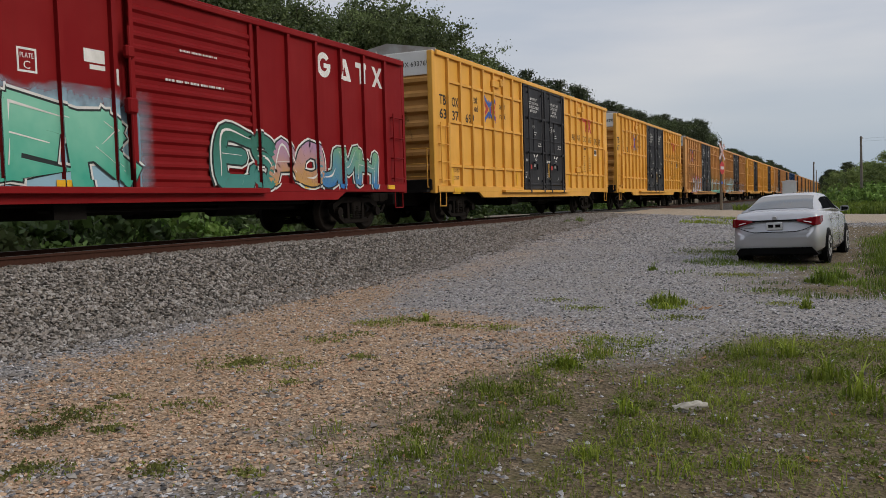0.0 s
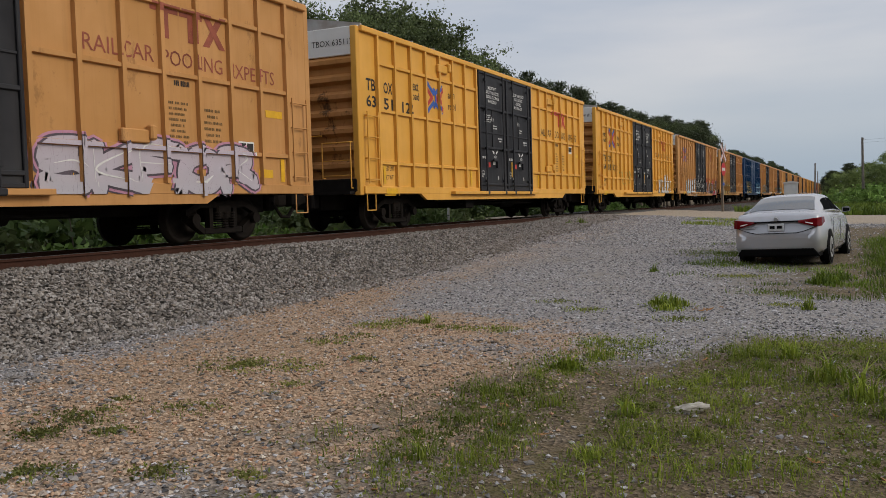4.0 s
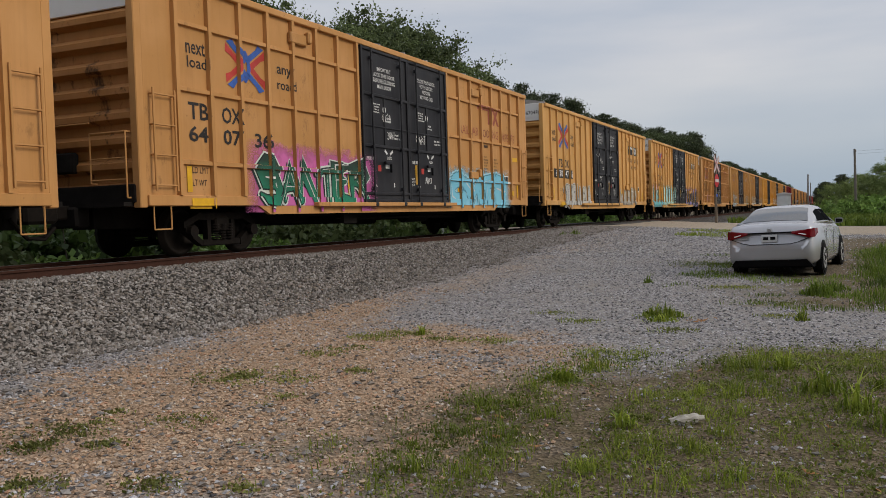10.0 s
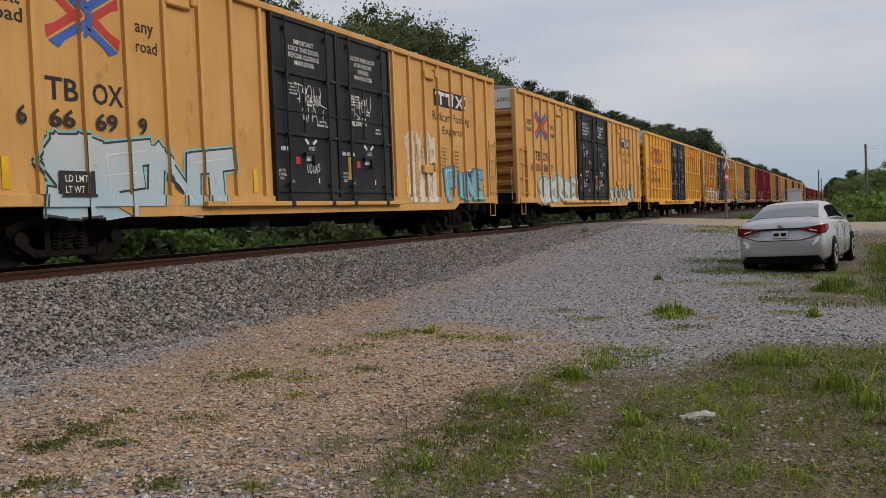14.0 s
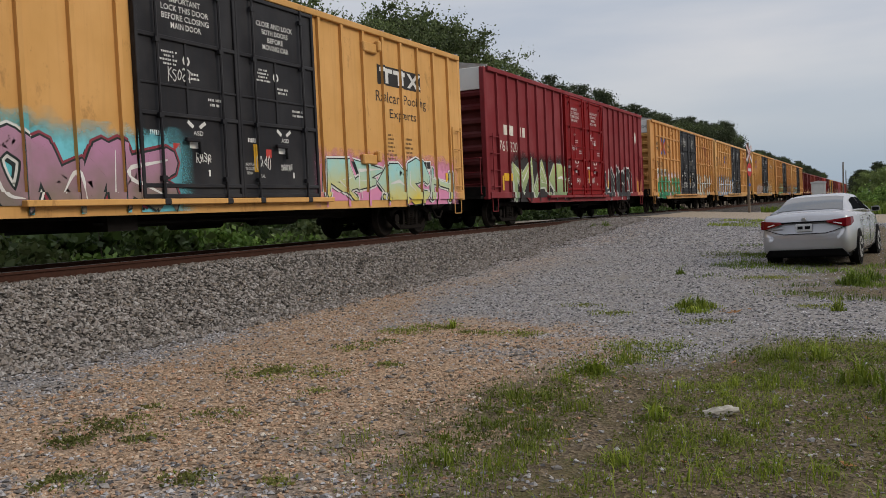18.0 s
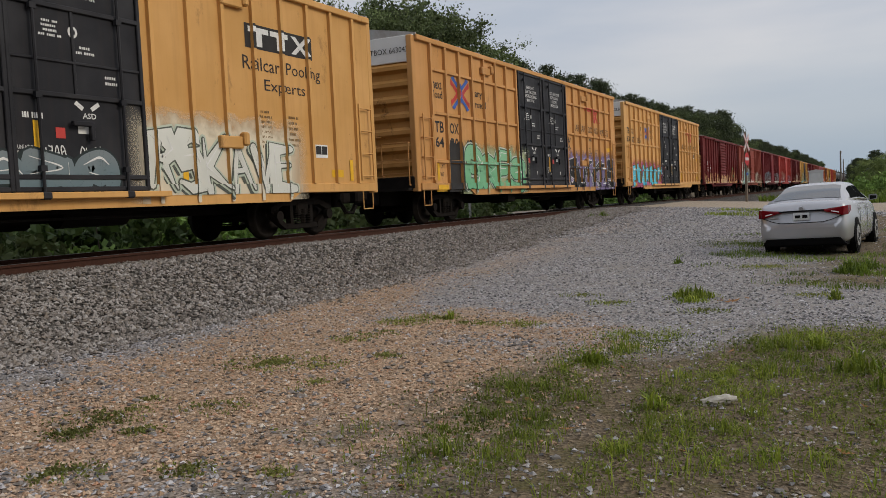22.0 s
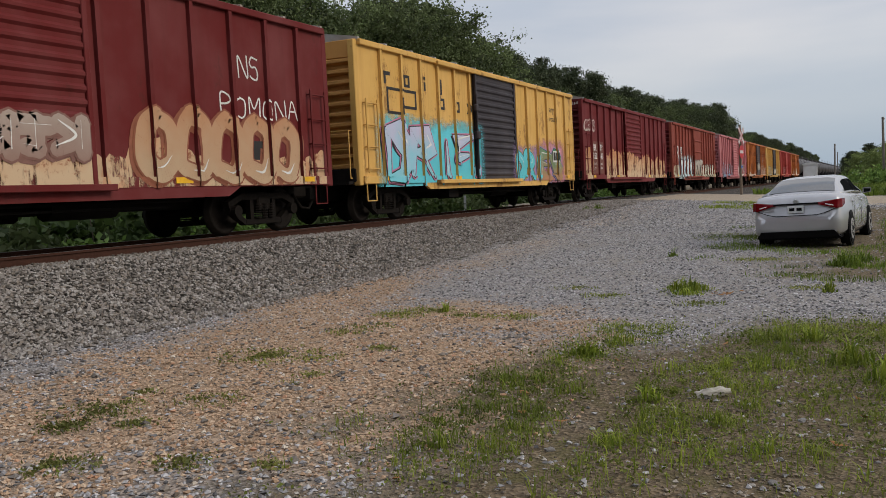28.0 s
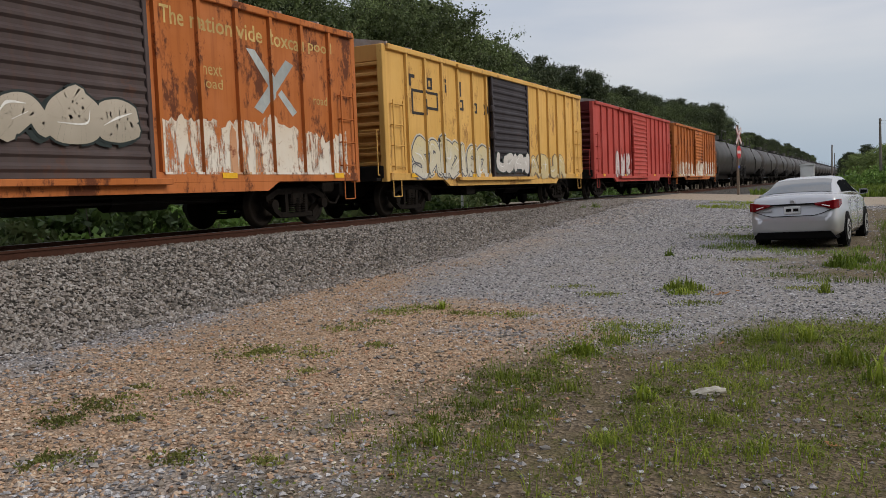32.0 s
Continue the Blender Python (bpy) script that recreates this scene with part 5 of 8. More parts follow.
def build_train():
    G = graffiti
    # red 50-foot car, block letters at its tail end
    c, r = place(boxcar(RED, REDEND_SHADED, False, "post", "single", RED, "red ribbed boxcar with teal graffiti and a sliding door", True, 4.2), -326.2)
    for i, y in enumerate((3.9, 4.75, 5.5, 6.25)):
        shape = [quad(y, y + 0.5, 3.42, 3.9), quad(y + 0.02, y + 0.5, 3.42, 3.52) + poly([(y, 3.42), (y + 0.14, 3.42), (y + 0.32, 3.9), (y + 0.2, 3.9)]) + poly([(y + 0.2, 3.9), (y + 0.34, 3.9), (y + 0.55, 3.42), (y + 0.4, 3.42)]), quad(y, y + 0.5, 3.78, 3.9) + quad(y + 0.18, y + 0.32, 3.42, 3.8), poly([(y, 3.42), (y + 0.14, 3.42), (y + 0.5, 3.9), (y + 0.36, 3.9)]) + poly([(y, 3.9), (y + 0.14, 3.9), (y + 0.5, 3.42), (y + 0.36, 3.42)])][i]
        if i == 0:
            shape = ring_shape(y + 0.27, 3.66, 0.27, 18, 0.14, 2, 18) + quad(y + 0.27, y + 0.54, 3.60, 3.70)
        mark(c, "owner_block", shape, WHITE, r, 0.004, "white block shape of the owner's mark")
    mark(c, "plate_box", quad(-3.5, -3.18, 2.56, 2.59) + quad(-3.5, -3.18, 2.87, 2.90) + quad(-3.5, -3.47, 2.56, 2.90) + quad(-3.21, -3.18, 2.56, 2.90), WHITE, r)
    mark(c, "plate_lettering", word("PLATE", -3.45, -3.23, 2.76, 2.83) + word("C", -3.4, -3.29, 2.61, 2.72), WHITE, r)
    mark(c, "white_patch", quad(-2.35, -1.95, 2.85, 3.05) + quad(-2.25, -1.95, 2.75, 2.82) + quad(-1.8, -1.68, 2.55, 2.8), WHITE, r)
    G(c, r, -7.0, -1.6, 0.95, 2.2, (0.05, 0.33, 0.24), (0.20, 0.48, 0.36), (0.02, 0.03, 0.03), W, (0.24, 0.40, 0.50), 7, 101, style="block", letters="KAIER")
    G(c, r, 0.5, 2.3, 0.95, 2.15, (0.06, 0.22, 0.20), (0.03, 0.12, 0.08), K, W, None, 2, 102, style="round", letters="ES")
    G(c, r, 2.1, 4.0, 1.0, 2.0, (0.45, 0.25, 0.06), (0.35, 0.22, 0.40), K, W, None, 2, 103, style="round", letters="AO")
    G(c, r, 3.8, 6.3, 1.0, 1.95, (0.03, 0.14, 0.40), (0.18, 0.36, 0.15), K, W, None, 3, 104, style="round", letters="UMH")
    mark(c, "door_lettering", bars(-0.6, 0.7, 3.25, 3.32, 1, RNG) + bars(-0.9, 0.8, 2.72, 2.8, 1, RNG), WHITE, r)
    # pool cars
    place(pool_car("grid", YEL, ENDP_SHADED, ("63", "37", "69"), "high", False, label="clean bright yellow boxcar with black double doors"), -305.6)
    place(pool_car("grid", YEL, ENDP_SHADED, ("67", "62", "98"), "high", False, label="bright yellow boxcar with ribbed sides and black doors", length=18.0), -285.35)
    c, r = place(pool_car("grid", TANY, ENDY_SHADED, ("67", "21", "08"), "low", True, label="faded yellow boxcar with silver and mint graffiti"), -264.75)
    G(c, r, -6.7, -2.6, 0.85, 1.95, (0.50, 0.50, 0.52), (0.40, 0.40, 0.42), K, None, (0.50, 0.20, 0.34), 4, 105, style="block", letters="CAOE")
    G(c, r, 2.6, 8.6, 0.85, 1.9, (0.13, 0.50, 0.42), (0.50, 0.44, 0.48), K, (0.55, 0.6, 0.58), (0.14, 0.42, 0.28), 6, 106, style="round", letters="ARCTE")
    tag_word(c, r, "XERES", 2.75, 3.95, 2.15, 2.6, INK)
    c, r = place(pool_car("grid", TANY, ENDY_SHADED, ("67", "20", "80"), "low", True, CREAM, label="faded yellow boxcar with pale cyan graffiti"), -243.9)
    G(c, r, -8.9, -2.3, 0.85, 2.15, (0.36, 0.56, 0.62), (0.30, 0.54, 0.60), K, W, (0.50, 0.20, 0.10), 5, 107, style="block", letters="NORSE")
    G(c, r, 2.6, 7.4, 0.9, 1.85, (0.40, 0.38, 0.42), (0.46, 0.40, 0.46), (0.10, 0.08, 0.10), (0.50, 0.25, 0.35), None, 5, 108, style="round", letters="SKEOR")
    place(pool_car("grid", YEL, ENDY_SHADED, ("63", "51", "12"), "high", False, label="bright yellow boxcar with ribbed sides and black doors"), -223.05)
    c, r = place(pool_car("grid", YEL, ENDY_SHADED, ("64", "18", "12"), "low", False, label="yellow boxcar with silver-white graffiti at its tail end"), -202.2)
    G(c, r, 4.4, 8.1, 0.95, 1.95, (0.52, 0.52, 0.50), (0.62, 0.62, 0.60), K, W, None, 4, 109, style="block", letters="MUSH")
    tag_word(c, r, "TUMY", -5.3, -2.5, 1.35, 2.0, surface("green_line", (0.10, 0.26, 0.10), 0.6, bump=0.0), 0.02)
    mark(c, "graffiti_face", ring_shape(3.75, 1.35, 0.3, 16, 0.27) + quad(3.5, 4.0, 1.45, 1.5), INK, r)
    c, r = place(pool_car("post", TANY, ENDY_SHADED, ("6", "67", "23", "3"), "post", True, label="faded yellow boxcar with silver and red graffiti"), -181.5)
    G(c, r, -6.2, -2.2, 0.75, 1.9, (0.52, 0.60, 0.62), (0.46, 0.48, 0.50), K, (0.55, 0.62, 0.66), None, 4, 110, style="round", letters="CABE")
    G(c, r, 2.6, 9.0, 0.8, 1.9, (0.02, 0.02, 0.02), (0.03, 0.03, 0.03), (0.62, 0.62, 0.60), None, (0.42, 0.03, 0.05), 7, 111, style="spike", letters="WIDEMES")
    G(c, r, -1.9, 1.6, 1.0, 1.9, K, K, W, None, None, 4, 112, style="round", letters="KAEO")
    c, r = place(pool_car("grid", TANY, ENDY_SHADED, ("67", "27", "88"), "low", True, label="yellow boxcar with black and gold graffiti", length=17.7), -161.65)
    G(c, r, -6.6, -2.3, 0.8, 1.95, (0.03, 0.03, 0.03), (0.05, 0.045, 0.03), (0.66, 0.48, 0.06), None, (0.56, 0.42, 0.16), 5, 113, style="block", letters="XPERL")
    band(c, r, -8.0, -7.3, 0.9, 1.3, spray("sky_patch", (0.16, 0.40, 0.60), (0.20, 0.46, 0.62)), 41, "sky-blue paint patch")
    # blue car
    c, r = place(boxcar(BLUE, BLUEEND_SHADED, True, "grid", "double", BLUE, "glossy blue boxcar with yellow and white graffiti"), -140.98)
    marks(c, "reporting_mark", [word("BK", -7.2, -6.75, 3.36, 3.64), word("TY", -6.35, -5.9, 3.36, 3.64)], WHITE, r)
    marks(c, "car_number", [word("15", -7.2, -6.8, 2.97, 3.25), word("77", -6.4, -5.95, 2.97, 3.25), word("11", -5.5, -5.2, 2.97, 3.25)], WHITE, r)
    for i, y in enumerate((5.2, 6.05, 6.9, 7.75)):
        shape = [ring_shape(y + 0.25, 3.72, 0.26, 16, 0.14, 2, 16) + quad(y + 0.25, y + 0.51, 3.66, 3.76), poly([(y, 3.46), (y + 0.14, 3.46), (y + 0.32, 3.97), (y + 0.2, 3.97)]) + poly([(y + 0.2, 3.97), (y + 0.34, 3.97), (y + 0.52, 3.46), (y + 0.38, 3.46)]) + quad(y + 0.1, y + 0.42, 3.56, 3.64), quad(y, y + 0.5, 3.84, 3.97) + quad(y + 0.18, y + 0.32, 3.46, 3.86), poly([(y, 3.46), (y + 0.14, 3.46), (y + 0.5, 3.97), (y + 0.36, 3.97)]) + poly([(y, 3.97), (y + 0.14, 3.97), (y + 0.5, 3.46), (y + 0.36, 3.46)])][i]
        mark(c, "owner_block", shape, WHITE, r, 0.004, "white block shape of the owner's mark")
    end_text(c, "BKTY 157711", 0.0, 1.1, 4.02, 4.14, -9.3 - 0.13, WHITE)
    door_notices(c, RNG)
    G(c, r, -6.9, -2.5, 0.8, 2.3, (0.60, 0.42, 0.03), (0.60, 0.42, 0.06), K, W, None, 4, 114, style="round", letters="VICS")
    G(c, r, 2.8, 9.1, 0.85, 2.1, (0.55, 0.66, 0.74), (0.20, 0.46, 0.62), (0.03, 0.09, 0.30), (0.35, 0.60, 0.72), (0.30, 0.52, 0.66), 5, 115, style="block", letters="STOEK")
    c, r = place(pool_car("post", TANY, ENDY_SHADED, ("6", "68", "09", "6"), "post", True, label="faded yellow boxcar with pale blue and black graffiti"), -120.6)
    G(c, r, -7.6, -2.0, 0.8, 2.0, (0.04, 0.05, 0.055), (0.30, 0.46, 0.52), K, (0.60, 0.66, 0.68), (0.10, 0.11, 0.11), 6, 116, style="round", letters="WHEDON")
    band(c, r, 3.0, 7.6, 0.82, 1.75, WHITEPATCH, 7)
    c, r = place(pool_car("grid", TANY, ENDY_SHADED, ("64", "07", "36"), "low", True, label="yellow boxcar with green, pink and cyan graffiti"), -100.1)
    G(c, r, -6.3, -2.2, 0.8, 1.9, (0.02, 0.24, 0.14), (0.03, 0.05, 0.04), K, (0.60, 0.66, 0.60), (0.48, 0.12, 0.32), 5, 118, style="spike", letters="SANTER")
    G(c, r, 2.7, 7.2, 0.85, 1.8, (0.20, 0.50, 0.64), (0.16, 0.46, 0.62), (0.08, 0.24, 0.32), (0.35, 0.60, 0.70), (0.22, 0.50, 0.64), 4, 119, style="block", letters="CMTS")
    c, r = place(pool_car("post", PALE, ENDP_SHADED, ("6", "70", "47", "6"), "logo_box", False, INK, label="pale yellow boxcar with grey graffiti"), -79.2)
    G(c, r, -6.9, -3.0, 0.8, 1.75, (0.50, 0.50, 0.47), (0.42, 0.40, 0.36), (0.16, 0.15, 0.14), (0.56, 0.54, 0.48), None, 6, 120, style="round", letters="JDRIEN")
    G(c, r, 2.8, 6.6, 0.9, 1.7, (0.34, 0.31, 0.26), (0.40, 0.36, 0.28), (0.16, 0.14, 0.12), None, None, 4, 121, style="round", letters="WOE")
    c, r = place(pool_car("post", PALE, ENDY_SHADED, ("6", "65", "85", "8"), "logo_box", False, PATCHY, label="pale yellow boxcar with aqua and purple graffiti"), -58.55)
    G(c, r, -9.0, -6.2, 0.8, 2.0, (0.14, 0.42, 0.46), (0.22, 0.55, 0.58), K, W, (0.56, 0.34, 0.32), 3, 122, style="round", letters="LEL")
    G(c, r, -6.0, -1.8, 0.8, 1.95, (0.40, 0.60, 0.52), (0.30, 0.54, 0.54), K, (0.50, 0.62, 0.56), (0.42, 0.60, 0.50), 4, 123, style="round", letters="URW")
    G(c, r, 2.7, 8.4, 0.8, 1.95, (0.02, 0.02, 0.02), (0.05, 0.04, 0.07), (0.62, 0.60, 0.62), K, (0.24, 0.20, 0.46), 6, 124, style="round", letters="TEAS")
    c, r = place(pool_car("grid", TANY, ENDY_SHADED, ("64", "28", "30"), "low", True, label="faded yellow boxcar with violet scribbles"), -38.1)
    for s in (131, 132):
        rng = random.Random(s)
        y = -6.7 if s == 131 else -5.6
        tris = []
        for _ in range(9):
            a, b = y + rng.uniform(0, 0.8), rng.uniform(1.1, 1.5)
            tris += poly([(a, b), (a + 0.03, b), (a + rng.uniform(-0.2, 0.2), b + 0.4), (a + rng.uniform(-0.2, 0.2) - 0.02, b + 0.38)])
        mark(c, "graffiti_scribble", tris, surface("violet_line", (0.30, 0.20, 0.42), 0.6, bump=0.0), r, 0.005, "violet scribbled line")
    c, r = place(pool_car("post", PALE, ENDY_SHADED, ("6", "66", "69", "9"), "logo_box", False, label="pale yellow boxcar with white and blue graffiti"), -17.6)
    G(c, r, -7.6, -3.6, 0.75, 2.0, (0.34, 0.46, 0.54), (0.44, 0.47, 0.49), (0.05, 0.05, 0.06), (0.24, 0.48, 0.46), None, 4, 133, style="block", letters="SENT")
    mark(c, "weight_panel", quad(-7.46, -6.82, 1.05, 1.43), INK, r, 0.05, "black panel with white lettering")
    marks(c, "weight_lettering", [word("LD LMT", -7.36, -6.95, 1.27, 1.37, 0.01), word("LT WT", -7.36, -7.02, 1.11, 1.21, 0.01)], WHITE, r, 0.056)
    band(c, r, 3.2, 5.0, 0.95, 2.7, WHITEPATCH, 12)
    G(c, r, 5.6, 8.2, 0.95, 1.95, (0.20, 0.44, 0.50), (0.12, 0.30, 0.46), (0.08, 0.16, 0.2), None, None, 2, 134, style="block", letters="FINE")
    [scrawl(c, y, z, 1.0, RNG, relief_of([], [], 1.522)) for y, z in ((-1.6, 3.0), (0.5, 2.9), (-1.4, 2.6))]
    c, r = place(pool_car("post", PALE, ENDP_SHADED, ("6", "70", "31", "7"), "logo_box", False, label="pale yellow boxcar with white and teal graffiti"), 3.2)
    G(c, r, -7.2, -2.6, 0.85, 1.9, (0.58, 0.60, 0.58), (0.40, 0.52, 0.52), (0.06, 0.07, 0.08), (0.52, 0.58, 0.58), None, 5, 136, style="round", letters="SKRSE")
    G(c, r, 2.8, 7.6, 0.85, 1.7, (0.52, 0.56, 0.56), (0.16, 0.40, 0.42), (0.06, 0.07, 0.08), None, None, 6, 137, style="spike")
    place(pool_car("grid", YEL, ENDY_SHADED, ("63", "92", "40"), "low", False, label="clean yellow boxcar with ribbed sides and black doors"), 23.6)
    c, r = place(pool_car("grid", GOLDEN, ENDP_SHADED, ("63", "15", "57"), "high", True, label="yellow boxcar with bold white block graffiti"), 44.0)
    G(c, r, -9.0, -2.0, 0.82, 2.02, (0.62, 0.61, 0.58), W, K, None, (0.58, 0.20, 0.03), 6, 138, style="block", letters="JAZMAN")
    G(c, r, 2.65, 6.95, 0.80, 1.92, (0.36, 0.32, 0.56), (0.40, 0.36, 0.58), (0.03, 0.03, 0.05), (0.50, 0.48, 0.62), None, 5, 139, style="block", letters="HCLDE")
    c, r = place(pool_car("post", PALE, ENDP_SHADED, ("6", "66", "37", "8"), "logo_box", False, label="pale yellow boxcar with many-coloured graffiti"), 64.55)
    G(c, r, -8.4, -5.4, 0.75, 1.9, (0.18, 0.18, 0.13), (0.10, 0.48, 0.54), K, (0.30, 0.06, 0.10), (0.12, 0.48, 0.54), 3, 140)
    G(c, r, -5.6, -4.2, 0.8, 2.0, (0.16, 0.14, 0.11), (0.42, 0.22, 0.34), K, W, (0.12, 0.48, 0.54), 2, 141)
    G(c, r, -4.2, -1.7, 0.8, 1.85, (0.17, 0.15, 0.11), (0.40, 0.20, 0.32), K, (0.24, 0.04, 0.06), (0.14, 0.46, 0.54), 2, 142)
    G(c, r, 2.7, 8.6, 0.8, 1.75, (0.58, 0.46, 0.08), (0.30, 0.56, 0.56), K, W, (0.55, 0.22, 0.36), 6, 143, style="spike", letters="RESCH")
    # maroon car with red doors
    c, r = place(boxcar(MAROON, REDEND_SHADED, True, "post", "double", RED, "maroon boxcar with pale green and black graffiti"), 85.1)
    marks(c, "owner_block", [quad(-8.1, -7.76, 2.87, 3.18), quad(-7.66, -7.32, 2.87, 3.18), quad(-6.88, -6.64, 2.87, 3.18), quad(-6.54, -6.3, 2.87, 3.18)], CREAM, r)
    marks(c, "car_number", [word("761", -8.5, -7.85, 2.36, 2.68), word("320", -7.6, -7.0, 2.36, 2.68)], CREAM, r)
    mark(c, "round_spot", ring_shape(8.0, 3.65, 0.3, 22), CREAM, r, 0.004, "pale round spot")
    mark(c, "notice_plate", quad(-8.2, -7.5, 1.45, 1.68), CONSPIC, r, 0.012)
    door_notices(c, RNG)
    G(c, r, -7.4, -2.2, 0.8, 2.15, (0.16, 0.24, 0.14), (0.42, 0.48, 0.20), (0.60, 0.64, 0.56), None, (0.03, 0.025, 0.025), 5, 144, style="spike", letters="MAS")
    G(c, r, 2.65, 7.1, 0.78, 2.12, (0.04, 0.04, 0.045), K, (0.64, 0.64, 0.64), (0.60, 0.60, 0.60), None, 5, 145, style="block", letters="UMSD")
    band(c, r, 8.2, 9.2, 0.95, 1.8, spray("orange_patch", (0.45, 0.18, 0.10), (0.42, 0.10, 0.06)), 9)
    c, r = place(pool_car("grid", TANY, ENDP_SHADED, ("64", "23", "40"), "low", True, CREAM, label="yellow boxcar with green and gold graffiti"), 105.85)
    G(c, r, -8.0, -2.6, 0.8, 2.0, (0.03, 0.20, 0.10), (0.04, 0.22, 0.11), (0.60, 0.42, 0.12), None, (0.50, 0.42, 0.46), 5, 146, style="block", letters="GENTS")
    G(c, r, 2.6, 7.8, 0.85, 2.1, (0.44, 0.44, 0.36), (0.50, 0.50, 0.44), (0.05, 0.05, 0.05), (0.50, 0.46, 0.42), None, 5, 147, style="round", letters="CREY")
    [scrawl(c, y, 1.35, 0.75, RNG, relief_of([], [], 1.522)) for y in (-2.0, -1.1, 0.3, 1.2)]
    c, r = place(pool_car("grid", TAN, ENDY_SHADED, ("67", "57", "79"), "high", False, label="yellow boxcar with silver rounded graffiti"), 125.55)
    G(c, r, -8.6, -1.8, 0.85, 2.1, (0.50, 0.50, 0.52), (0.56, 0.56, 0.57), K, (0.05, 0.16, 0.36), (0.06, 0.16, 0.34), 8, 149, style="block", letters="HOUSTED")
    c, r = place(pool_car("post", PALE, ENDY_SHADED, ("6", "61", "17", "6"), "logo_box", False, label="pale yellow boxcar with mauve graffiti"), 146.0)
    G(c, r, -6.8, -2.4, 0.85, 1.75, (0.42, 0.33, 0.34), (0.48, 0.40, 0.40), (0.14, 0.10, 0.10), None, (0.48, 0.38, 0.32), 5, 150, style="round", letters="STRKE")
    G(c, r, -1.9, 1.7, 1.0, 1.55, (0.12, 0.17, 0.19), (0.17, 0.20, 0.21), K, None, None, 5, 151)
    G(c, r, 2.45, 6.25, 0.8, 2.05, (0.52, 0.53, 0.48), (0.62, 0.63, 0.58), (0.10, 0.11, 0.09), (0.48, 0.54, 0.44), (0.56, 0.50, 0.38), 6, 152, style="spike", letters="RSKAVE")
    c, r = place(pool_car("grid", TANY, ENDP_SHADED, ("64", "30", "42"), "low", False, label="yellow boxcar with mint and black-white graffiti", length=18.35), 166.62)
    G(c, r, -6.4, -2.0, 0.8, 2.0, (0.14, 0.40, 0.22), (0.22, 0.44, 0.27), (0.04, 0.08, 0.05), (0.50, 0.56, 0.48), (0.30, 0.34, 0.20), 6, 153, style="round", letters="BRES")
    band(c, r, -7.6, -6.7, 0.85, 2.1, INK, 5, "black painted figure shape")
    G(c, r, 2.7, 8.8, 0.8, 2.05, (0.02, 0.02, 0.02), (0.03, 0.03, 0.035), W, (0.20, 0.16, 0.34), (0.17, 0.14, 0.26), 6, 154, style="spike", letters="BUEKUS")
    tag_word(c, r, "SK", 2.5, 3.1, 2.3, 2.75, INK, 0.025)
    c, r = place(pool_car("grid", TAN, ENDP_SHADED, ("63", "02", "36"), "high", False, label="yellow boxcar with cyan and red-edged graffiti"), 187.23)
    G(c, r, -8.3, -2.4, 0.85, 1.9, (0.08, 0.44, 0.60), (0.12, 0.50, 0.64), (0.01, 0.05, 0.09), (0.45, 0.10, 0.12), (0.40, 0.10, 0.20), 6, 155, style="block", letters="FUKOE")
    # 50-foot cars
    c, r = place(boxcar(BROWN, REDEND_SHADED, False, "post", "single", BROWN, "oxide-red boxcar with a tan weathered lower band", False, None, RUSTROOF), 204.45)
    marks(c, "reporting_mark", [word("BK", -6.62, -6.12, 2.2, 2.5), word("TY", -5.66, -5.16, 2.2, 2.5)], WHITE, r, 0.006)
    marks(c, "car_number", [word("152", -6.66, -6.04, 1.8, 2.1), word("487", -5.68, -5.1, 1.8, 2.1)], WHITE, r, 0.006)
    end_text(c, "BKTY 152487", 0.3, 1.36, 3.94, 4.06, -7.75 - 0.062, WHITE)
    band(c, r, -7.5, 7.5, 0.95, 1.6, RUSTPATCH, 21)
    band(c, r, 4.0, 6.5, 0.95, 2.1, spray("patchwork", (0.26, 0.10, 0.04), (0.24, 0.11, 0.05), 1.0, 2.2, 0.46, (0.14, 0.04, 0.025)), 22)
    mark(c, "green_sticker", quad(5.3, 5.6, 2.05, 2.2) + quad(5.45, 5.75, 1.42, 1.6), surface("green_sticker", (0.05, 0.42, 0.12), 0.5, bump=0.0), r, 0.008)
    c, r = place(boxcar(OXIDE, DARKRED, False, "post", "single", OXIDE, "oxide-brown boxcar with mint graffiti", False), 221.95)
    railway_squares(c, r, ("139", "09"))
    G(c, r, -6.4, -1.5, 0.85, 2.1, (0.40, 0.58, 0.52), (0.26, 0.50, 0.44), K, (0.55, 0.60, 0.58), (0.46, 0.58, 0.54), 4, 156, style="round", letters="OUSI")
    G(c, r, 1.6, 6.9, 0.95, 1.9, (0.40, 0.34, 0.22), (0.50, 0.46, 0.38), K, None, None, 6, 157)
    band(c, r, -7.6, 7.6, 0.93, 1.2, WHITEPATCH, 23)
    c, r = place(boxcar(DARKRED, REDEND_SHADED, False, "post", "single", MAROON, "dark red boxcar with white and blue graffiti", False), 239.6)
    G(c, r, -6.9, -1.7, 0.85, 2.1, (0.58, 0.62, 0.58), (0.16, 0.34, 0.46), (0.08, 0.10, 0.14), (0.46, 0.56, 0.56), None, 6, 158, drips=14)
    G(c, r, 1.7, 7.0, 0.85, 2.0, (0.60, 0.60, 0.54), (0.22, 0.42, 0.50), (0.10, 0.12, 0.15), (0.46, 0.54, 0.52), None, 6, 159, drips=14)
    c, r = place(boxcar(SCARLET, REDEND_SHADED, False, "post", "single", SCARLET, "faded scarlet boxcar with pale graffiti and a tan lower band", False), 256.5)
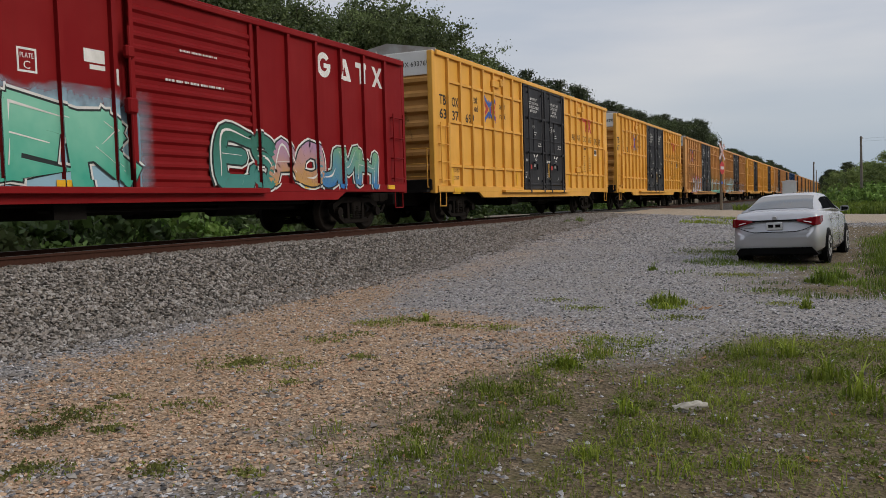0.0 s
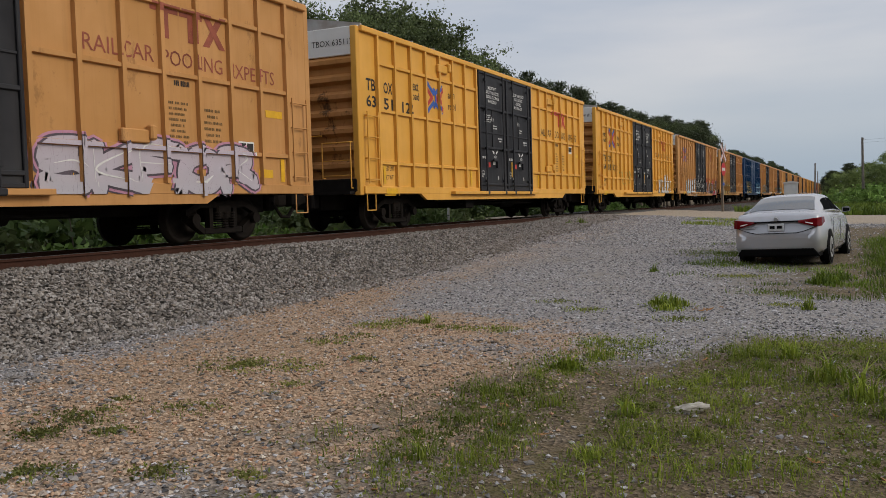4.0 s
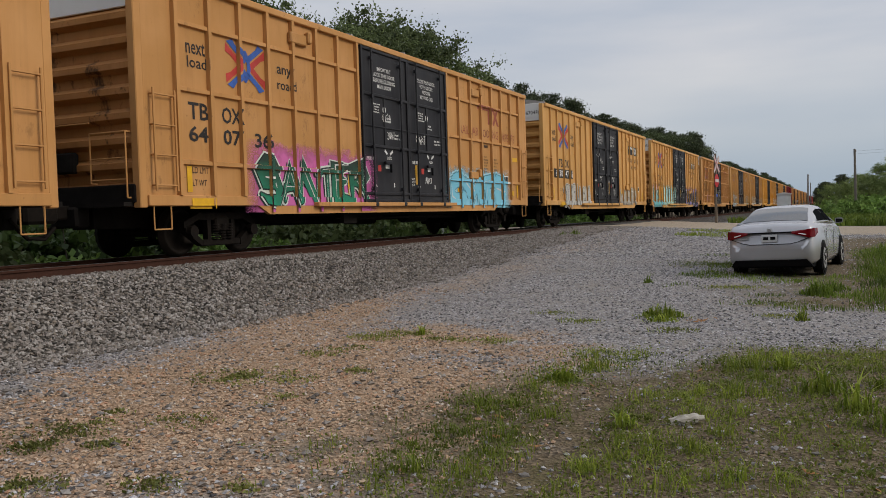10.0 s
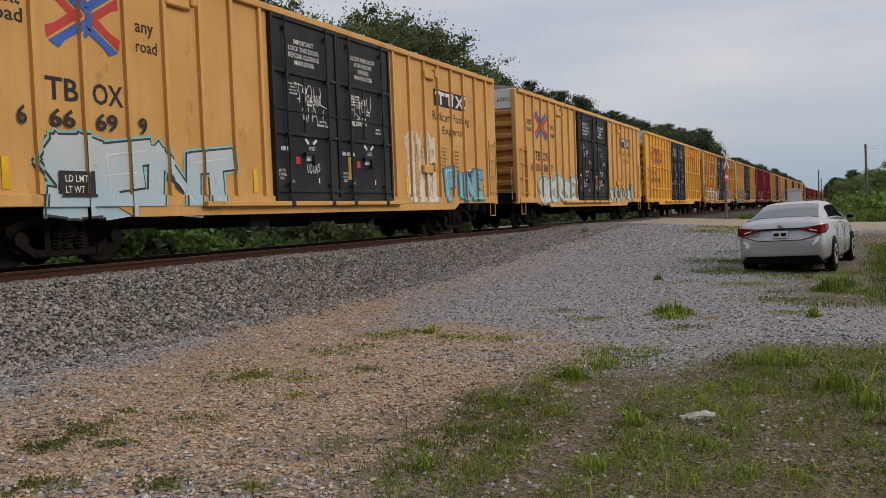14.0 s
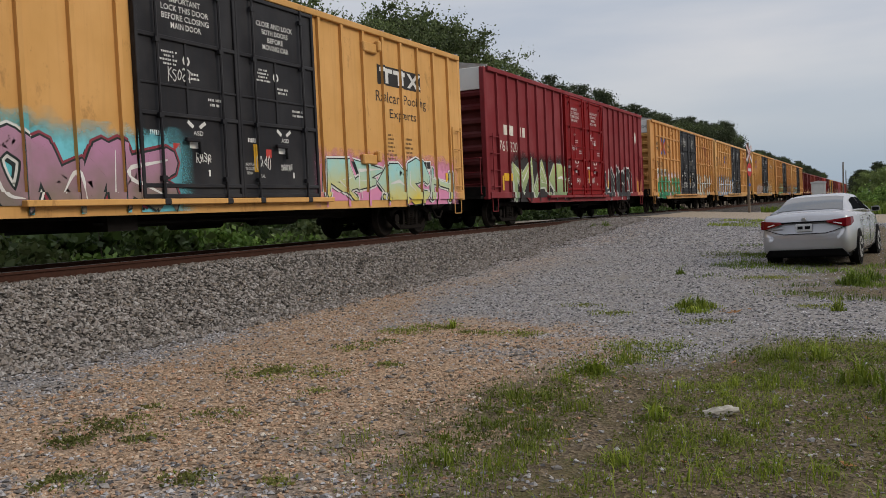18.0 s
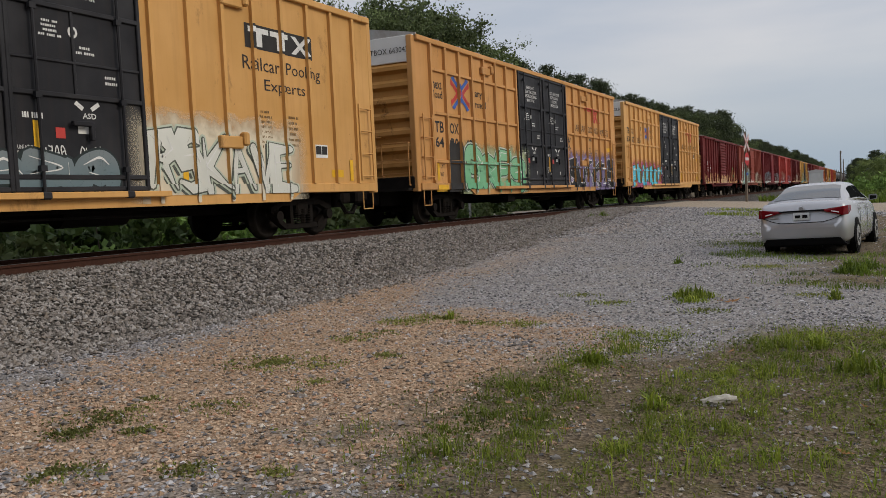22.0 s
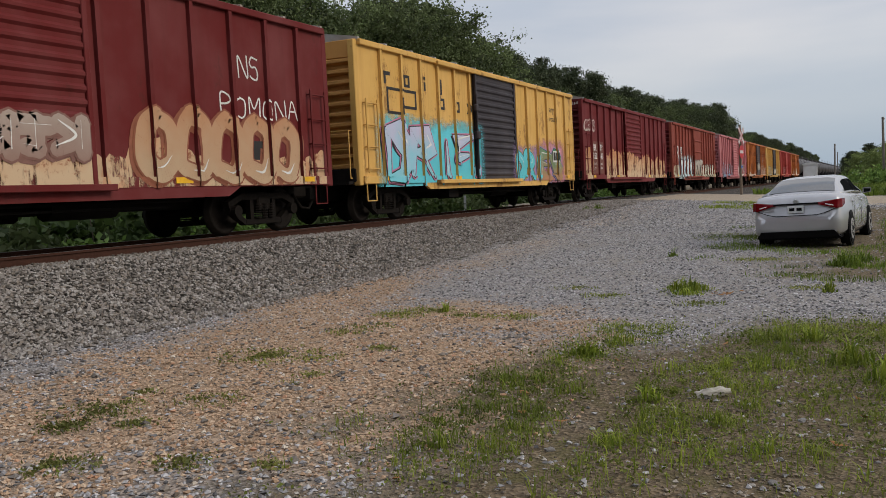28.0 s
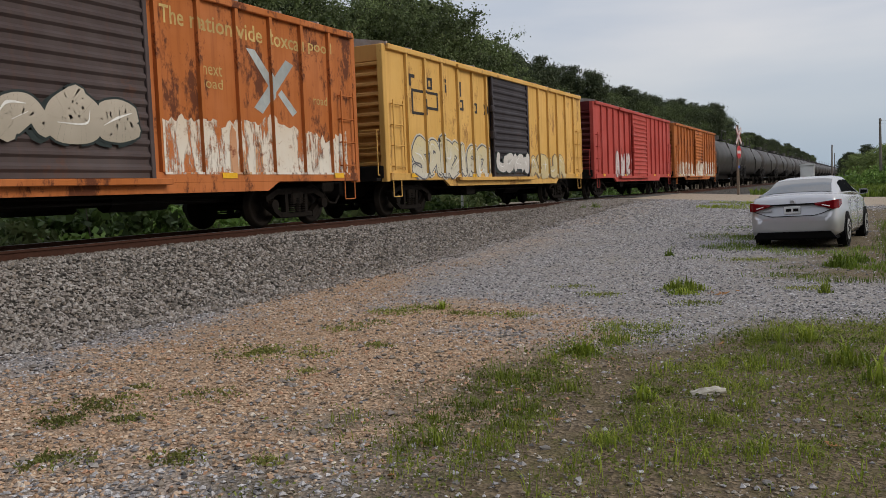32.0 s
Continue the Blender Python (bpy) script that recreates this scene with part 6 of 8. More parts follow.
    G(c, r, -6.8, -1.7, 0.85, 2.3, (0.46, 0.54, 0.60), (0.42, 0.22, 0.10), (0.12, 0.10, 0.16), (0.52, 0.42, 0.34), None, 6, 160, drips=10)
    G(c, r, 1.7, 7.0, 0.85, 1.9, (0.44, 0.54, 0.62), (0.16, 0.30, 0.50), (0.10, 0.10, 0.16), (0.52, 0.30, 0.36), None, 6, 161)
    c, r = place(boxcar(BROWN, REDEND_SHADED, False, "post", "single", BROWN, "oxide-red boxcar with a peach weathered band and white scrawl", False, None, RUSTROOF), 273.1)
    band(c, r, -6.0, 7.6, 0.93, 1.55, CREAMPATCH, 24)
    G(c, r, 2.5, 6.7, 0.95, 2.3, (0.43, 0.31, 0.20), (0.41, 0.21, 0.11), (0.26, 0.09, 0.05), None, None, 5, 177, letters="OOOOO")
    G(c, r, -1.5, 1.4, 1.3, 2.0, (0.26, 0.17, 0.14), (0.34, 0.28, 0.24), (0.20, 0.10, 0.08), None, None, 5, 162)
    tag_word(c, r, "NS", 5.0, 5.65, 2.86, 3.3, WHITE)
    tag_word(c, r, "POMONA", 4.46, 6.83, 2.18, 2.58, WHITE)
    mark(c, "sticker", quad(5.2, 5.9, 1.4, 1.75) + quad(5.1, 5.5, 1.95, 2.05), INK, r, 0.008)
    c, r = place(boxcar(RBOX, ENDP_SHADED, False, "post", "single", SLATE, "yellow boxcar with a slate-black door and icy blue graffiti", False), 290.0)
    railbox_marks(c, r, INK)
    G(c, r, -6.7, -1.5, 0.85, 2.35, (0.14, 0.52, 0.60), (0.46, 0.44, 0.58), K, (0.50, 0.18, 0.30), (0.10, 0.46, 0.54), 4, 163, style="spike", letters="DRIE")
    G(c, r, 1.6, 4.3, 0.9, 1.85, (0.10, 0.48, 0.54), (0.12, 0.50, 0.56), (0.02, 0.06, 0.08), (0.50, 0.30, 0.12), (0.28, 0.20, 0.36), 3, 164, letters="DRI")
    G(c, r, 4.1, 6.4, 0.85, 2.1, (0.42, 0.19, 0.10), (0.04, 0.24, 0.13), (0.02, 0.03, 0.04), (0.26, 0.22, 0.44), (0.44, 0.20, 0.26), 2, 176, style="spike", letters="ES")
    mark(c, "inspection_plate", quad(5.3, 5.9, 1.55, 1.95), WHITE, r, 0.05, "white data plate with two black fields")
    marks(c, "plate_field", [quad(5.34, 5.58, 1.62, 1.91), quad(5.62, 5.86, 1.62, 1.91)], INK, r, 0.054)
    mark(c, "load_lettering", word("any", 5.2, 5.7, 3.28, 3.50, 0.012) + word("road", 5.2, 5.78, 3.02, 3.22, 0.012), INK, r)
    c, r = place(boxcar(DARKRED, REDEND_SHADED, False, "post", "single", DARKRED, "dark red boxcar with a peach and cream weathered band", False), 307.1)
    mark(c, "number_patch", quad(-6.72, -5.0, 1.15, 2.5), GREYMARK, r, 0.006)
    marks(c, "reporting_mark", [word("BK", -6.55, -6.12, 2.1, 2.38, 0.02), word("TY", -5.62, -5.2, 2.1, 2.38, 0.02)], WHITE, r, 0.03)
    marks(c, "car_number", [word("152", -6.58, -6.08, 1.75, 2.02, 0.02), word("143", -5.66, -5.2, 1.75, 2.02, 0.02)], WHITE, r, 0.03)
    end_text(c, "BKTY 152143", 0.3, 1.36, 3.94, 4.06, -7.75 - 0.062, WHITE)
    marks(c, "weight_lettering", [word("LD LMT", -6.55, -6.1, 1.5, 1.6), word("LT WT", -6.5, -6.15, 1.32, 1.42), bars(-5.65, -5.2, 1.5, 1.6, 1, RNG, 0.9), bars(-5.65, -5.2, 1.32, 1.42, 1, RNG, 0.9)], WHITE, r, 0.03)
    band(c, r, -7.6, -6.8, 0.93, 2.1, CREAMPATCH, 25)
    band(c, r, -4.8, 7.6, 0.93, 2.05, CREAMPATCH, 26)
    G(c, r, -7.6, -6.3, 2.9, 3.4, (0.145, 0.03, 0.028), (0.145, 0.03, 0.028), (0.6, 0.55, 0.5), None, None, 5, 165)
    c, r = place(boxcar(OXIDE, DARKRED, False, "post", "single", OXIDE, "oxide-brown boxcar with white graffiti and a tan lower band", False), 324.67)
    railway_squares(c, r, ("139", "77"))
    band(c, r, -7.6, 7.6, 0.93, 1.45, spray("khaki_band", (0.40, 0.37, 0.26), (0.42, 0.38, 0.28)), 27)
    G(c, r, -5.75, -1.9, 0.85, 2.05, (0.46, 0.60, 0.64), (0.60, 0.62, 0.60), K, (0.10, 0.10, 0.20), (0.50, 0.60, 0.62), 3, 166, style="round", letters="TOM")
    G(c, r, 1.8, 6.6, 0.95, 1.8, (0.56, 0.52, 0.40), (0.60, 0.56, 0.48), K, None, None, 5, 167)
    G(c, r, -1.3, 1.4, 1.0, 2.1, (0.28, 0.20, 0.14), (0.44, 0.40, 0.36), K, None, None, 3, 168)
    c, r = place(boxcar(PINK, PINK, False, "post", "single", PINK, "faded pink-red boxcar with pink and blue graffiti", False), 342.75)
    marks(c, "reporting_mark", [word("BK", -6.6, -6.15, 2.15, 2.42), word("TY", -5.65, -5.2, 2.15, 2.42)], WHITE, r)
    marks(c, "car_number", [word("150", -6.62, -6.08, 1.8, 2.05), word("412", -5.66, -5.12, 1.8, 2.05)], WHITE, r)
    end_text(c, "BKTY 150412", 0.3, 1.36, 3.94, 4.06, -7.75 - 0.062, WHITE)
    G(c, r, -6.9, -1.7, 0.88, 1.95, (0.16, 0.30, 0.44), (0.48, 0.20, 0.20), (0.20, 0.10, 0.14), (0.42, 0.50, 0.58), None, 7, 169, style="spike", letters="SBUSER")
    G(c, r, 1.7, 6.2, 0.9, 2.0, (0.58, 0.54, 0.50), W, (0.22, 0.10, 0.10), None, None, 4, 170, style="block", letters="WIOE")
    mark(c, "number_patch", quad(-3.2, -2.55, 1.5, 1.95), INK, r, 0.05)
    c, r = place(boxcar(ORANGE, ORANGE, False, "post", "single", RUSTDOOR, "rusted orange boxcar with a black door and white scrawl", False, None, RUSTROOF), 359.97)
    mark(c, "number_patch", quad(-5.6, -4.95, 1.55, 2.2), INK, r, 0.005)
    mark(c, "number_patch", quad(-4.55, -3.9, 1.5, 2.15), INK, r, 0.005)
    marks(c, "slogan", [word(q, a, b, 3.52, 3.82, 0.012) for q, a, b in (("The", 1.95, 2.5), ("nationwide", 2.65, 4.6), ("boxcar", 4.75, 5.95), ("pool", 6.1, 6.85))], GOLD, r, 0.004, "worn gold lettering")
    mark(c, "slogan", word("next", 2.9, 3.4, 2.78, 2.96) + word("load", 2.9, 3.4, 2.55, 2.73) + word("road", 6.2, 6.7, 2.5, 2.68), GOLD, r, 0.005)
    mark(c, "pale_arrows", poly([(4.1, 3.38), (4.35, 3.38), (5.0, 2.75), (4.8, 2.65)]) + poly([(5.3, 3.3), (5.55, 3.22), (4.5, 2.2), (4.25, 2.3)]) + poly([(5.0, 2.6), (5.12, 2.7), (5.6, 2.3), (5.45, 2.2)]), surface("pale_blue_mark", (0.42, 0.46, 0.46), 0.6, bump=0.0), r, 0.005)
    G(c, r, -1.3, 1.3, 1.5, 2.2, (0.30, 0.27, 0.22), (0.40, 0.36, 0.30), K, None, None, 3, 171)
    band(c, r, 1.8, 7.4, 1.05, 1.95, WHITEPATCH, 28)
    band(c, r, -7.2, -2.0, 0.95, 1.35, WHITEPATCH, 29)
    c, r = place(boxcar(RBOX, ENDP_SHADED, False, "post", "single", SLATE, "weathered yellow boxcar with a black door and grey graffiti", False, None, RUSTROOF), 377.0)
    railbox_marks(c, r, INK)
    G(c, r, -6.6, -1.8, 0.95, 2.0, (0.48, 0.47, 0.42), (0.54, 0.46, 0.26), (0.10, 0.10, 0.12), (0.55, 0.52, 0.44), None, 6, 172)
    G(c, r, 1.7, 5.6, 0.95, 1.75, (0.46, 0.38, 0.22), (0.55, 0.44, 0.22), (0.20, 0.15, 0.10), None, None, 4, 173)
    G(c, r, -1.3, 1.4, 1.1, 1.7, (0.44, 0.42, 0.40), (0.50, 0.48, 0.45), K, None, None, 4, 174)
    c, r = place(boxcar(SCARLET, REDEND_SHADED, False, "post", "single", SCARLET, "faded scarlet ribbed boxcar with chalky graffiti", False), 394.6)
    G(c, r, -4.5, -1.8, 0.95, 2.1, (0.50, 0.46, 0.46), (0.52, 0.42, 0.42), (0.2, 0.1, 0.1), None, None, 4, 175)
    c, r = place(boxcar(ORANGE, ORANGE, False, "post", "single", ORANGE, "rusted orange boxcar with a white weathered band", False, None, RUSTROOF), 411.7)
    band(c, r, -7.0, 7.0, 0.95, 1.9, WHITEPATCH, 30)


def railway_squares(c, r, digits):
    marks(c, "owner_square", [quad(-6.5, -6.06, 2.36, 2.80), poly([(-5.56, 2.33), (-4.96, 2.33), (-4.96, 2.77), (-5.56, 2.77), (-5.72, 2.55)])], WHITE, r, 0.004, "white panel of the owner's mark")
    mark(c, "owner_strokes", quad(-6.42, -6.34, 2.43, 2.73) + poly([(-6.34, 2.58), (-6.27, 2.73), (-6.15, 2.73), (-6.29, 2.57)]) + poly([(-6.34, 2.6), (-6.27, 2.6), (-6.13, 2.43), (-6.23, 2.43)]) + ring_shape(-5.44, 2.55, 0.14, 16, 0.075, 2, 14) + stroke([(-5.02, 2.64), (-5.12, 2.68), (-5.21, 2.61), (-5.12, 2.55), (-5.03, 2.49), (-5.12, 2.42), (-5.22, 2.46)], 0.032), INK, r, 0.007)
    marks(c, "car_number", [word(digits[0], -6.54, -6.04, 2.07, 2.31, 0.02), word(digits[1], -5.55, -5.2, 2.05, 2.28, 0.02)], WHITE, r)
    mark(c, "notice_stripe", quad(-6.72, -6.6, 1.13, 2.05), CONSPIC, r, 0.012)


def railbox_marks(c, r, mat):
    def hollow(y, z):
        return quad(y, y + 0.30, z, z + 0.07) + quad(y, y + 0.30, z + 0.23, z + 0.30) + quad(y, y + 0.09, z, z + 0.30) + quad(y + 0.21, y + 0.30, z, z + 0.30)
    blocks = [quad(-6.6, -6.5, 3.28, 3.58) + quad(-6.6, -6.3, 3.49, 3.58), hollow(-5.62, 3.28), quad(-4.55, -4.45, 3.28, 3.50) + quad(-4.55, -4.45, 3.55, 3.64), quad(-3.6, -3.5, 3.25, 3.66),
              hollow(-3.68, 2.86) + quad(-3.68, -3.59, 3.1, 3.3), hollow(-2.72, 2.84), poly([(-1.95, 2.84), (-1.84, 2.84), (-1.62, 3.14), (-1.73, 3.14)]) + poly([(-1.95, 3.14), (-1.84, 3.14), (-1.62, 2.84), (-1.73, 2.84)])]
    marks(c, "owner_block", blocks, mat, r, 0.005)
    mark(c, "owner_emblem", quad(-6.5, -6.42, 2.6, 3.2) + quad(-6.5, -5.0, 3.15, 3.22) + quad(-5.08, -5.0, 2.75, 3.2) + quad(-6.5, -5.8, 2.58, 2.65) + quad(-5.85, -5.78, 2.6, 3.0) + quad(-5.8, -5.0, 2.75, 2.82), mat, r, 0.005)


build_train()


# ---- tank cars at the tail ----
def tank_car(label):
    car = tagged(new("tank_car"), label, "tank car", "cars of the train")
    L = 16.4
    skin = paint("tank_black", (0.035, 0.033, 0.033), (0.11, 0.09, 0.075), 0.5, 0.42, (0.07, 0.065, 0.065))
    def shell():
        rings = []
        for y, r in ((-7.9, 0.15), (-7.82, 0.7), (-7.6, 1.15), (-7.2, 1.42), (-6.8, 1.50), (6.8, 1.50), (7.2, 1.42), (7.6, 1.15), (7.82, 0.7), (7.9, 0.15)):
            rings.append([(r * math.cos(2 * math.pi * i / 24), y, 2.55 + r * math.sin(2 * math.pi * i / 24)) for i in range(24)])
        return Form().rings(rings)
    part("tank_shell", shared("tank_shell", shell, skin, True), None, car)
    part("dome", shared("dome", lambda: Form().tube((0, 0, 3.95), (0, 0, 4.45), 0.5, 14).box(-0.9, 0.9, -1.2, 1.2, 4.0, 4.06), skin), None, car)
    part("dome_railing", shared("dome_railing", lambda: Form().path([(-0.9, -1.2, 4.05), (-0.9, -1.2, 4.8), (-0.9, 1.2, 4.8), (-0.9, 1.2, 4.05)], 0.03).path([(0.9, -1.2, 4.05), (0.9, -1.2, 4.8), (0.9, 1.2, 4.8), (0.9, 1.2, 4.05)], 0.03), skin), None, car)
    part("underframe", shared("tank_frame", lambda: Form().box(-1.4, 1.4, -8.2, -6.6, 0.9, 1.12).box(-1.4, 1.4, 6.6, 8.2, 0.9, 1.12).box(-0.3, 0.3, -8.2, 8.2, 0.75, 1.1).box(-1.35, 1.35, -6.9, -6.3, 1.0, 1.7).box(-1.35, 1.35, 6.3, 6.9, 1.0, 1.7), UNDER), None, car)
    part("side_ladder", shared("tank_ladder", lambda: Form().path([(1.5, -0.25, 1.1), (1.62, -0.25, 2.5), (1.0, -0.25, 4.0)], 0.03).path([(1.5, 0.25, 1.1), (1.62, 0.25, 2.5), (1.0, 0.25, 4.0)], 0.03).box(1.5, 1.6, -0.25, 0.25, 1.4, 1.43).box(1.55, 1.65, -0.25, 0.25, 2.0, 2.03).box(1.5, 1.6, -0.25, 0.25, 2.7, 2.73), skin), None, car)
    part("grab_rail", shared("tank_rail", lambda: Form().path([(1.42, -8.1, 1.1), (1.42, -8.1, 1.9), (1.42, -6.9, 1.9), (1.42, -6.9, 1.1)], 0.025).path([(1.42, 8.1, 1.1), (1.42, 8.1, 1.9), (1.42, 6.9, 1.9), (1.42, 6.9, 1.1)], 0.025), skin), None, car)
    for s in (-1, 1):
        truck(car, s * 6.1)
    CARS.append((car, L))
    return car


first_tank = tank_car("black tank car with a sooty rounded shell")
ends_u.append(428.6)
for i in range(1, 22):
    CARS.append((copy_thing(first_tank, pose(0, 0, 0)), 16.4))
    ends_u.append(428.6 + 17.1 * i)


def motions():
    """The whole train rolls towards the camera and past it."""
    for (car, length), far_end in zip(CARS, ends_u):
        mid = far_end - length / 2
        walk(car, [(t, pose(TRACK_X, mid - travel(t), RAIL_Z)) for t in (0, 4, 8, 12, 16, 20, 24, 28, 32)])


# ---- trees and bushes ----
def leaf_material(name, a, b, spread=0.5):
    m, n, l, bs = nodes_of(name)
    geo = n.new("ShaderNodeNewGeometry")
    info = n.new("ShaderNodeObjectInfo")
    c = mix_node(n, l, geo.outputs["Random Per Island"], a, b)
    broad = noise_node(n, l, 0.45, 3.0)
    c = mix_node(n, l, ramp_node(n, l, broad, 0.45, 0.7), c, tuple(x * 0.55 for x in a))
    hs = n.new("ShaderNodeHueSaturation")
    l.new(ramp_val(n, l, info.outputs["Random"], 0.75, 1.2), hs.inputs["Value"])
    l.new(c, hs.inputs["Color"])
    l.new(hs.outputs["Color"], bs.inputs["Base Color"])
    bs.inputs["Roughness"].default_value = 0.6
    bs.inputs["Specular IOR Level"].default_value = 0.25
    through_light = n.new("ShaderNodeBsdfTranslucent")
    l.new(hs.outputs["Color"], through_light.inputs["Color"])
    both = n.new("ShaderNodeMixShader")
    both.inputs[0].default_value = 0.35
    l.new(bs.outputs[0], both.inputs[1])
    l.new(through_light.outputs[0], both.inputs[2])
    l.new(both.outputs[0], n["Material Output"].inputs["Surface"])
    return m


LEAF_DARK = leaf_material("leaf_dark", (0.052, 0.072, 0.026), (0.110, 0.145, 0.056))
LEAF_MID = leaf_material("leaf_mid", (0.074, 0.102, 0.036), (0.180, 0.228, 0.092))
LEAF_PINE = leaf_material("needle_dark", (0.046, 0.062, 0.030), (0.090, 0.112, 0.056))
LEAF_BUSH = leaf_material("leaf_bush", (0.085, 0.165, 0.026), (0.300, 0.450, 0.115))
LEAF_ROAD = leaf_material("leaf_roadside", (0.120, 0.170, 0.050), (0.250, 0.310, 0.110))
# back-row bush leaves, darkened in colour for the shade under the wood
LEAF_SHADE = leaf_material("leaf_shaded_undergrowth", (0.030, 0.052, 0.014), (0.085, 0.130, 0.036))
BARK = surface("bark", (0.10, 0.082, 0.065), 0.95, vary=0.4, scale=12, second=(0.06, 0.05, 0.04), bump=0.6)


def leaf_cloud(centres, radii, per, size, rng, long=1.6):
    """Leaves as small folded quads gathered round clump centres."""
    m = len(centres)
    c = np.repeat(centres, per, 0)
    r = np.repeat(radii, per)
    d = rng.normal(size=(m * per, 3))
    d /= np.linalg.norm(d, axis=1)[:, None]
    p = c + d * (r * np.minimum(np.abs(rng.normal(size=m * per)) * 0.7, 1.35))[:, None] * np.array([1, 1, 0.75])
    u = rng.normal(size=(m * per, 3))
    u[:, 2] -= 0.4
    u /= np.linalg.norm(u, axis=1)[:, None]
    w = np.cross(u, rng.normal(size=(m * per, 3)))
    w /= np.linalg.norm(w, axis=1)[:, None]
    s = size * rng.uniform(0.6, 1.35, m * per)[:, None]
    a, b = u * s * long, w * s * 0.5
    v = np.stack([p - a * 0.5, p + b, p + a * 0.5, p - b], 1).reshape(-1, 3)
    f = np.arange(m * per * 4).reshape(-1, 4)
    return v, f


def leaf_mesh(name, v, f, mat):
    me = bpy.data.meshes.new(name)
    me.from_pydata(v.tolist(), [], f.tolist())
    me.materials.append(mat)
    return me


def tree(kind, height, seed, label, leaf, per=70, size=0.2):
    """A tree at the origin: tapered trunk, limbs, and a broken crown of leaf clumps."""
    rng = np.random.default_rng(seed)
    ob = tagged(new("tree"), label, "tree", "trees along the line")
    trunk = Form()
    top = height * (0.93 if kind == "pine" else 0.8)
    pts, x, y = [], 0.0, 0.0
    for i in range(8):
        pts.append((x, y, top * i / 7))
        x += rng.uniform(-0.18, 0.18)
        y += rng.uniform(-0.18, 0.18)
    r0 = height * 0.014
    for i in range(7):
        trunk.tube(pts[i], pts[i + 1], r0 * (1 - i / 7.6), 8, r0 * (1 - (i + 1) / 7.6), caps=False)
    centres, radii = [], []
    n_limb = 26 if kind == "pine" else 20
    for i in range(n_limb):
        k = (0.34 if kind == "pine" else 0.24) + (0.64 if kind == "pine" else 0.62) * i / n_limb
        base = Vector(np.array([np.interp(k * height, [p[2] for p in pts], [p[j] for p in pts]) for j in (0, 1)] + [min(k * height, top)]))
        ang = i * 2.4 + rng.uniform(-0.4, 0.4)
        if kind == "pine":
            reach = height * 0.19 * (1.12 - k) ** 0.6 * rng.uniform(0.7, 1.25)
            rise = 0.1
        else:
            reach = height * 0.27 * math.sin(math.pi * min(1, 0.22 + 0.80 * k)) ** 0.7 * rng.uniform(0.6, 1.3)
            rise = 0.55
        tip = base + Vector((math.cos(ang) * reach, math.sin(ang) * reach, reach * rise * rng.uniform(0.6, 1.3)))
        trunk.tube(base, tip, r0 * 0.32 * (1.1 - k), 5, r0 * 0.08, caps=False)
        for q in (0.22, 0.38, 0.52, 0.66, 0.78, 0.9, 1.0):
            cpt = base.lerp(tip, q)
            centres.append(np.array(cpt) + rng.normal(size=3) * 0.55)
            radii.append(height * rng.uniform(0.035, 0.085) * (0.8 if kind == "pine" else 1.0))
    for _ in range(6):
        centres.append(np.array([pts[-1][0] + rng.normal() * 0.5, pts[-1][1] + rng.normal() * 0.5, top + rng.uniform(-0.1, 1.0) * height * 0.07]))
        radii.append(height * rng.uniform(0.03, 0.06))
    v, f = leaf_cloud(np.array(centres), np.array(radii), per, size, rng, 2.2 if kind == "pine" else 1.6)
    part("trunk", trunk, BARK, ob)
    part("crown", leaf_mesh("crown", v, f, leaf), None, ob)
    return ob


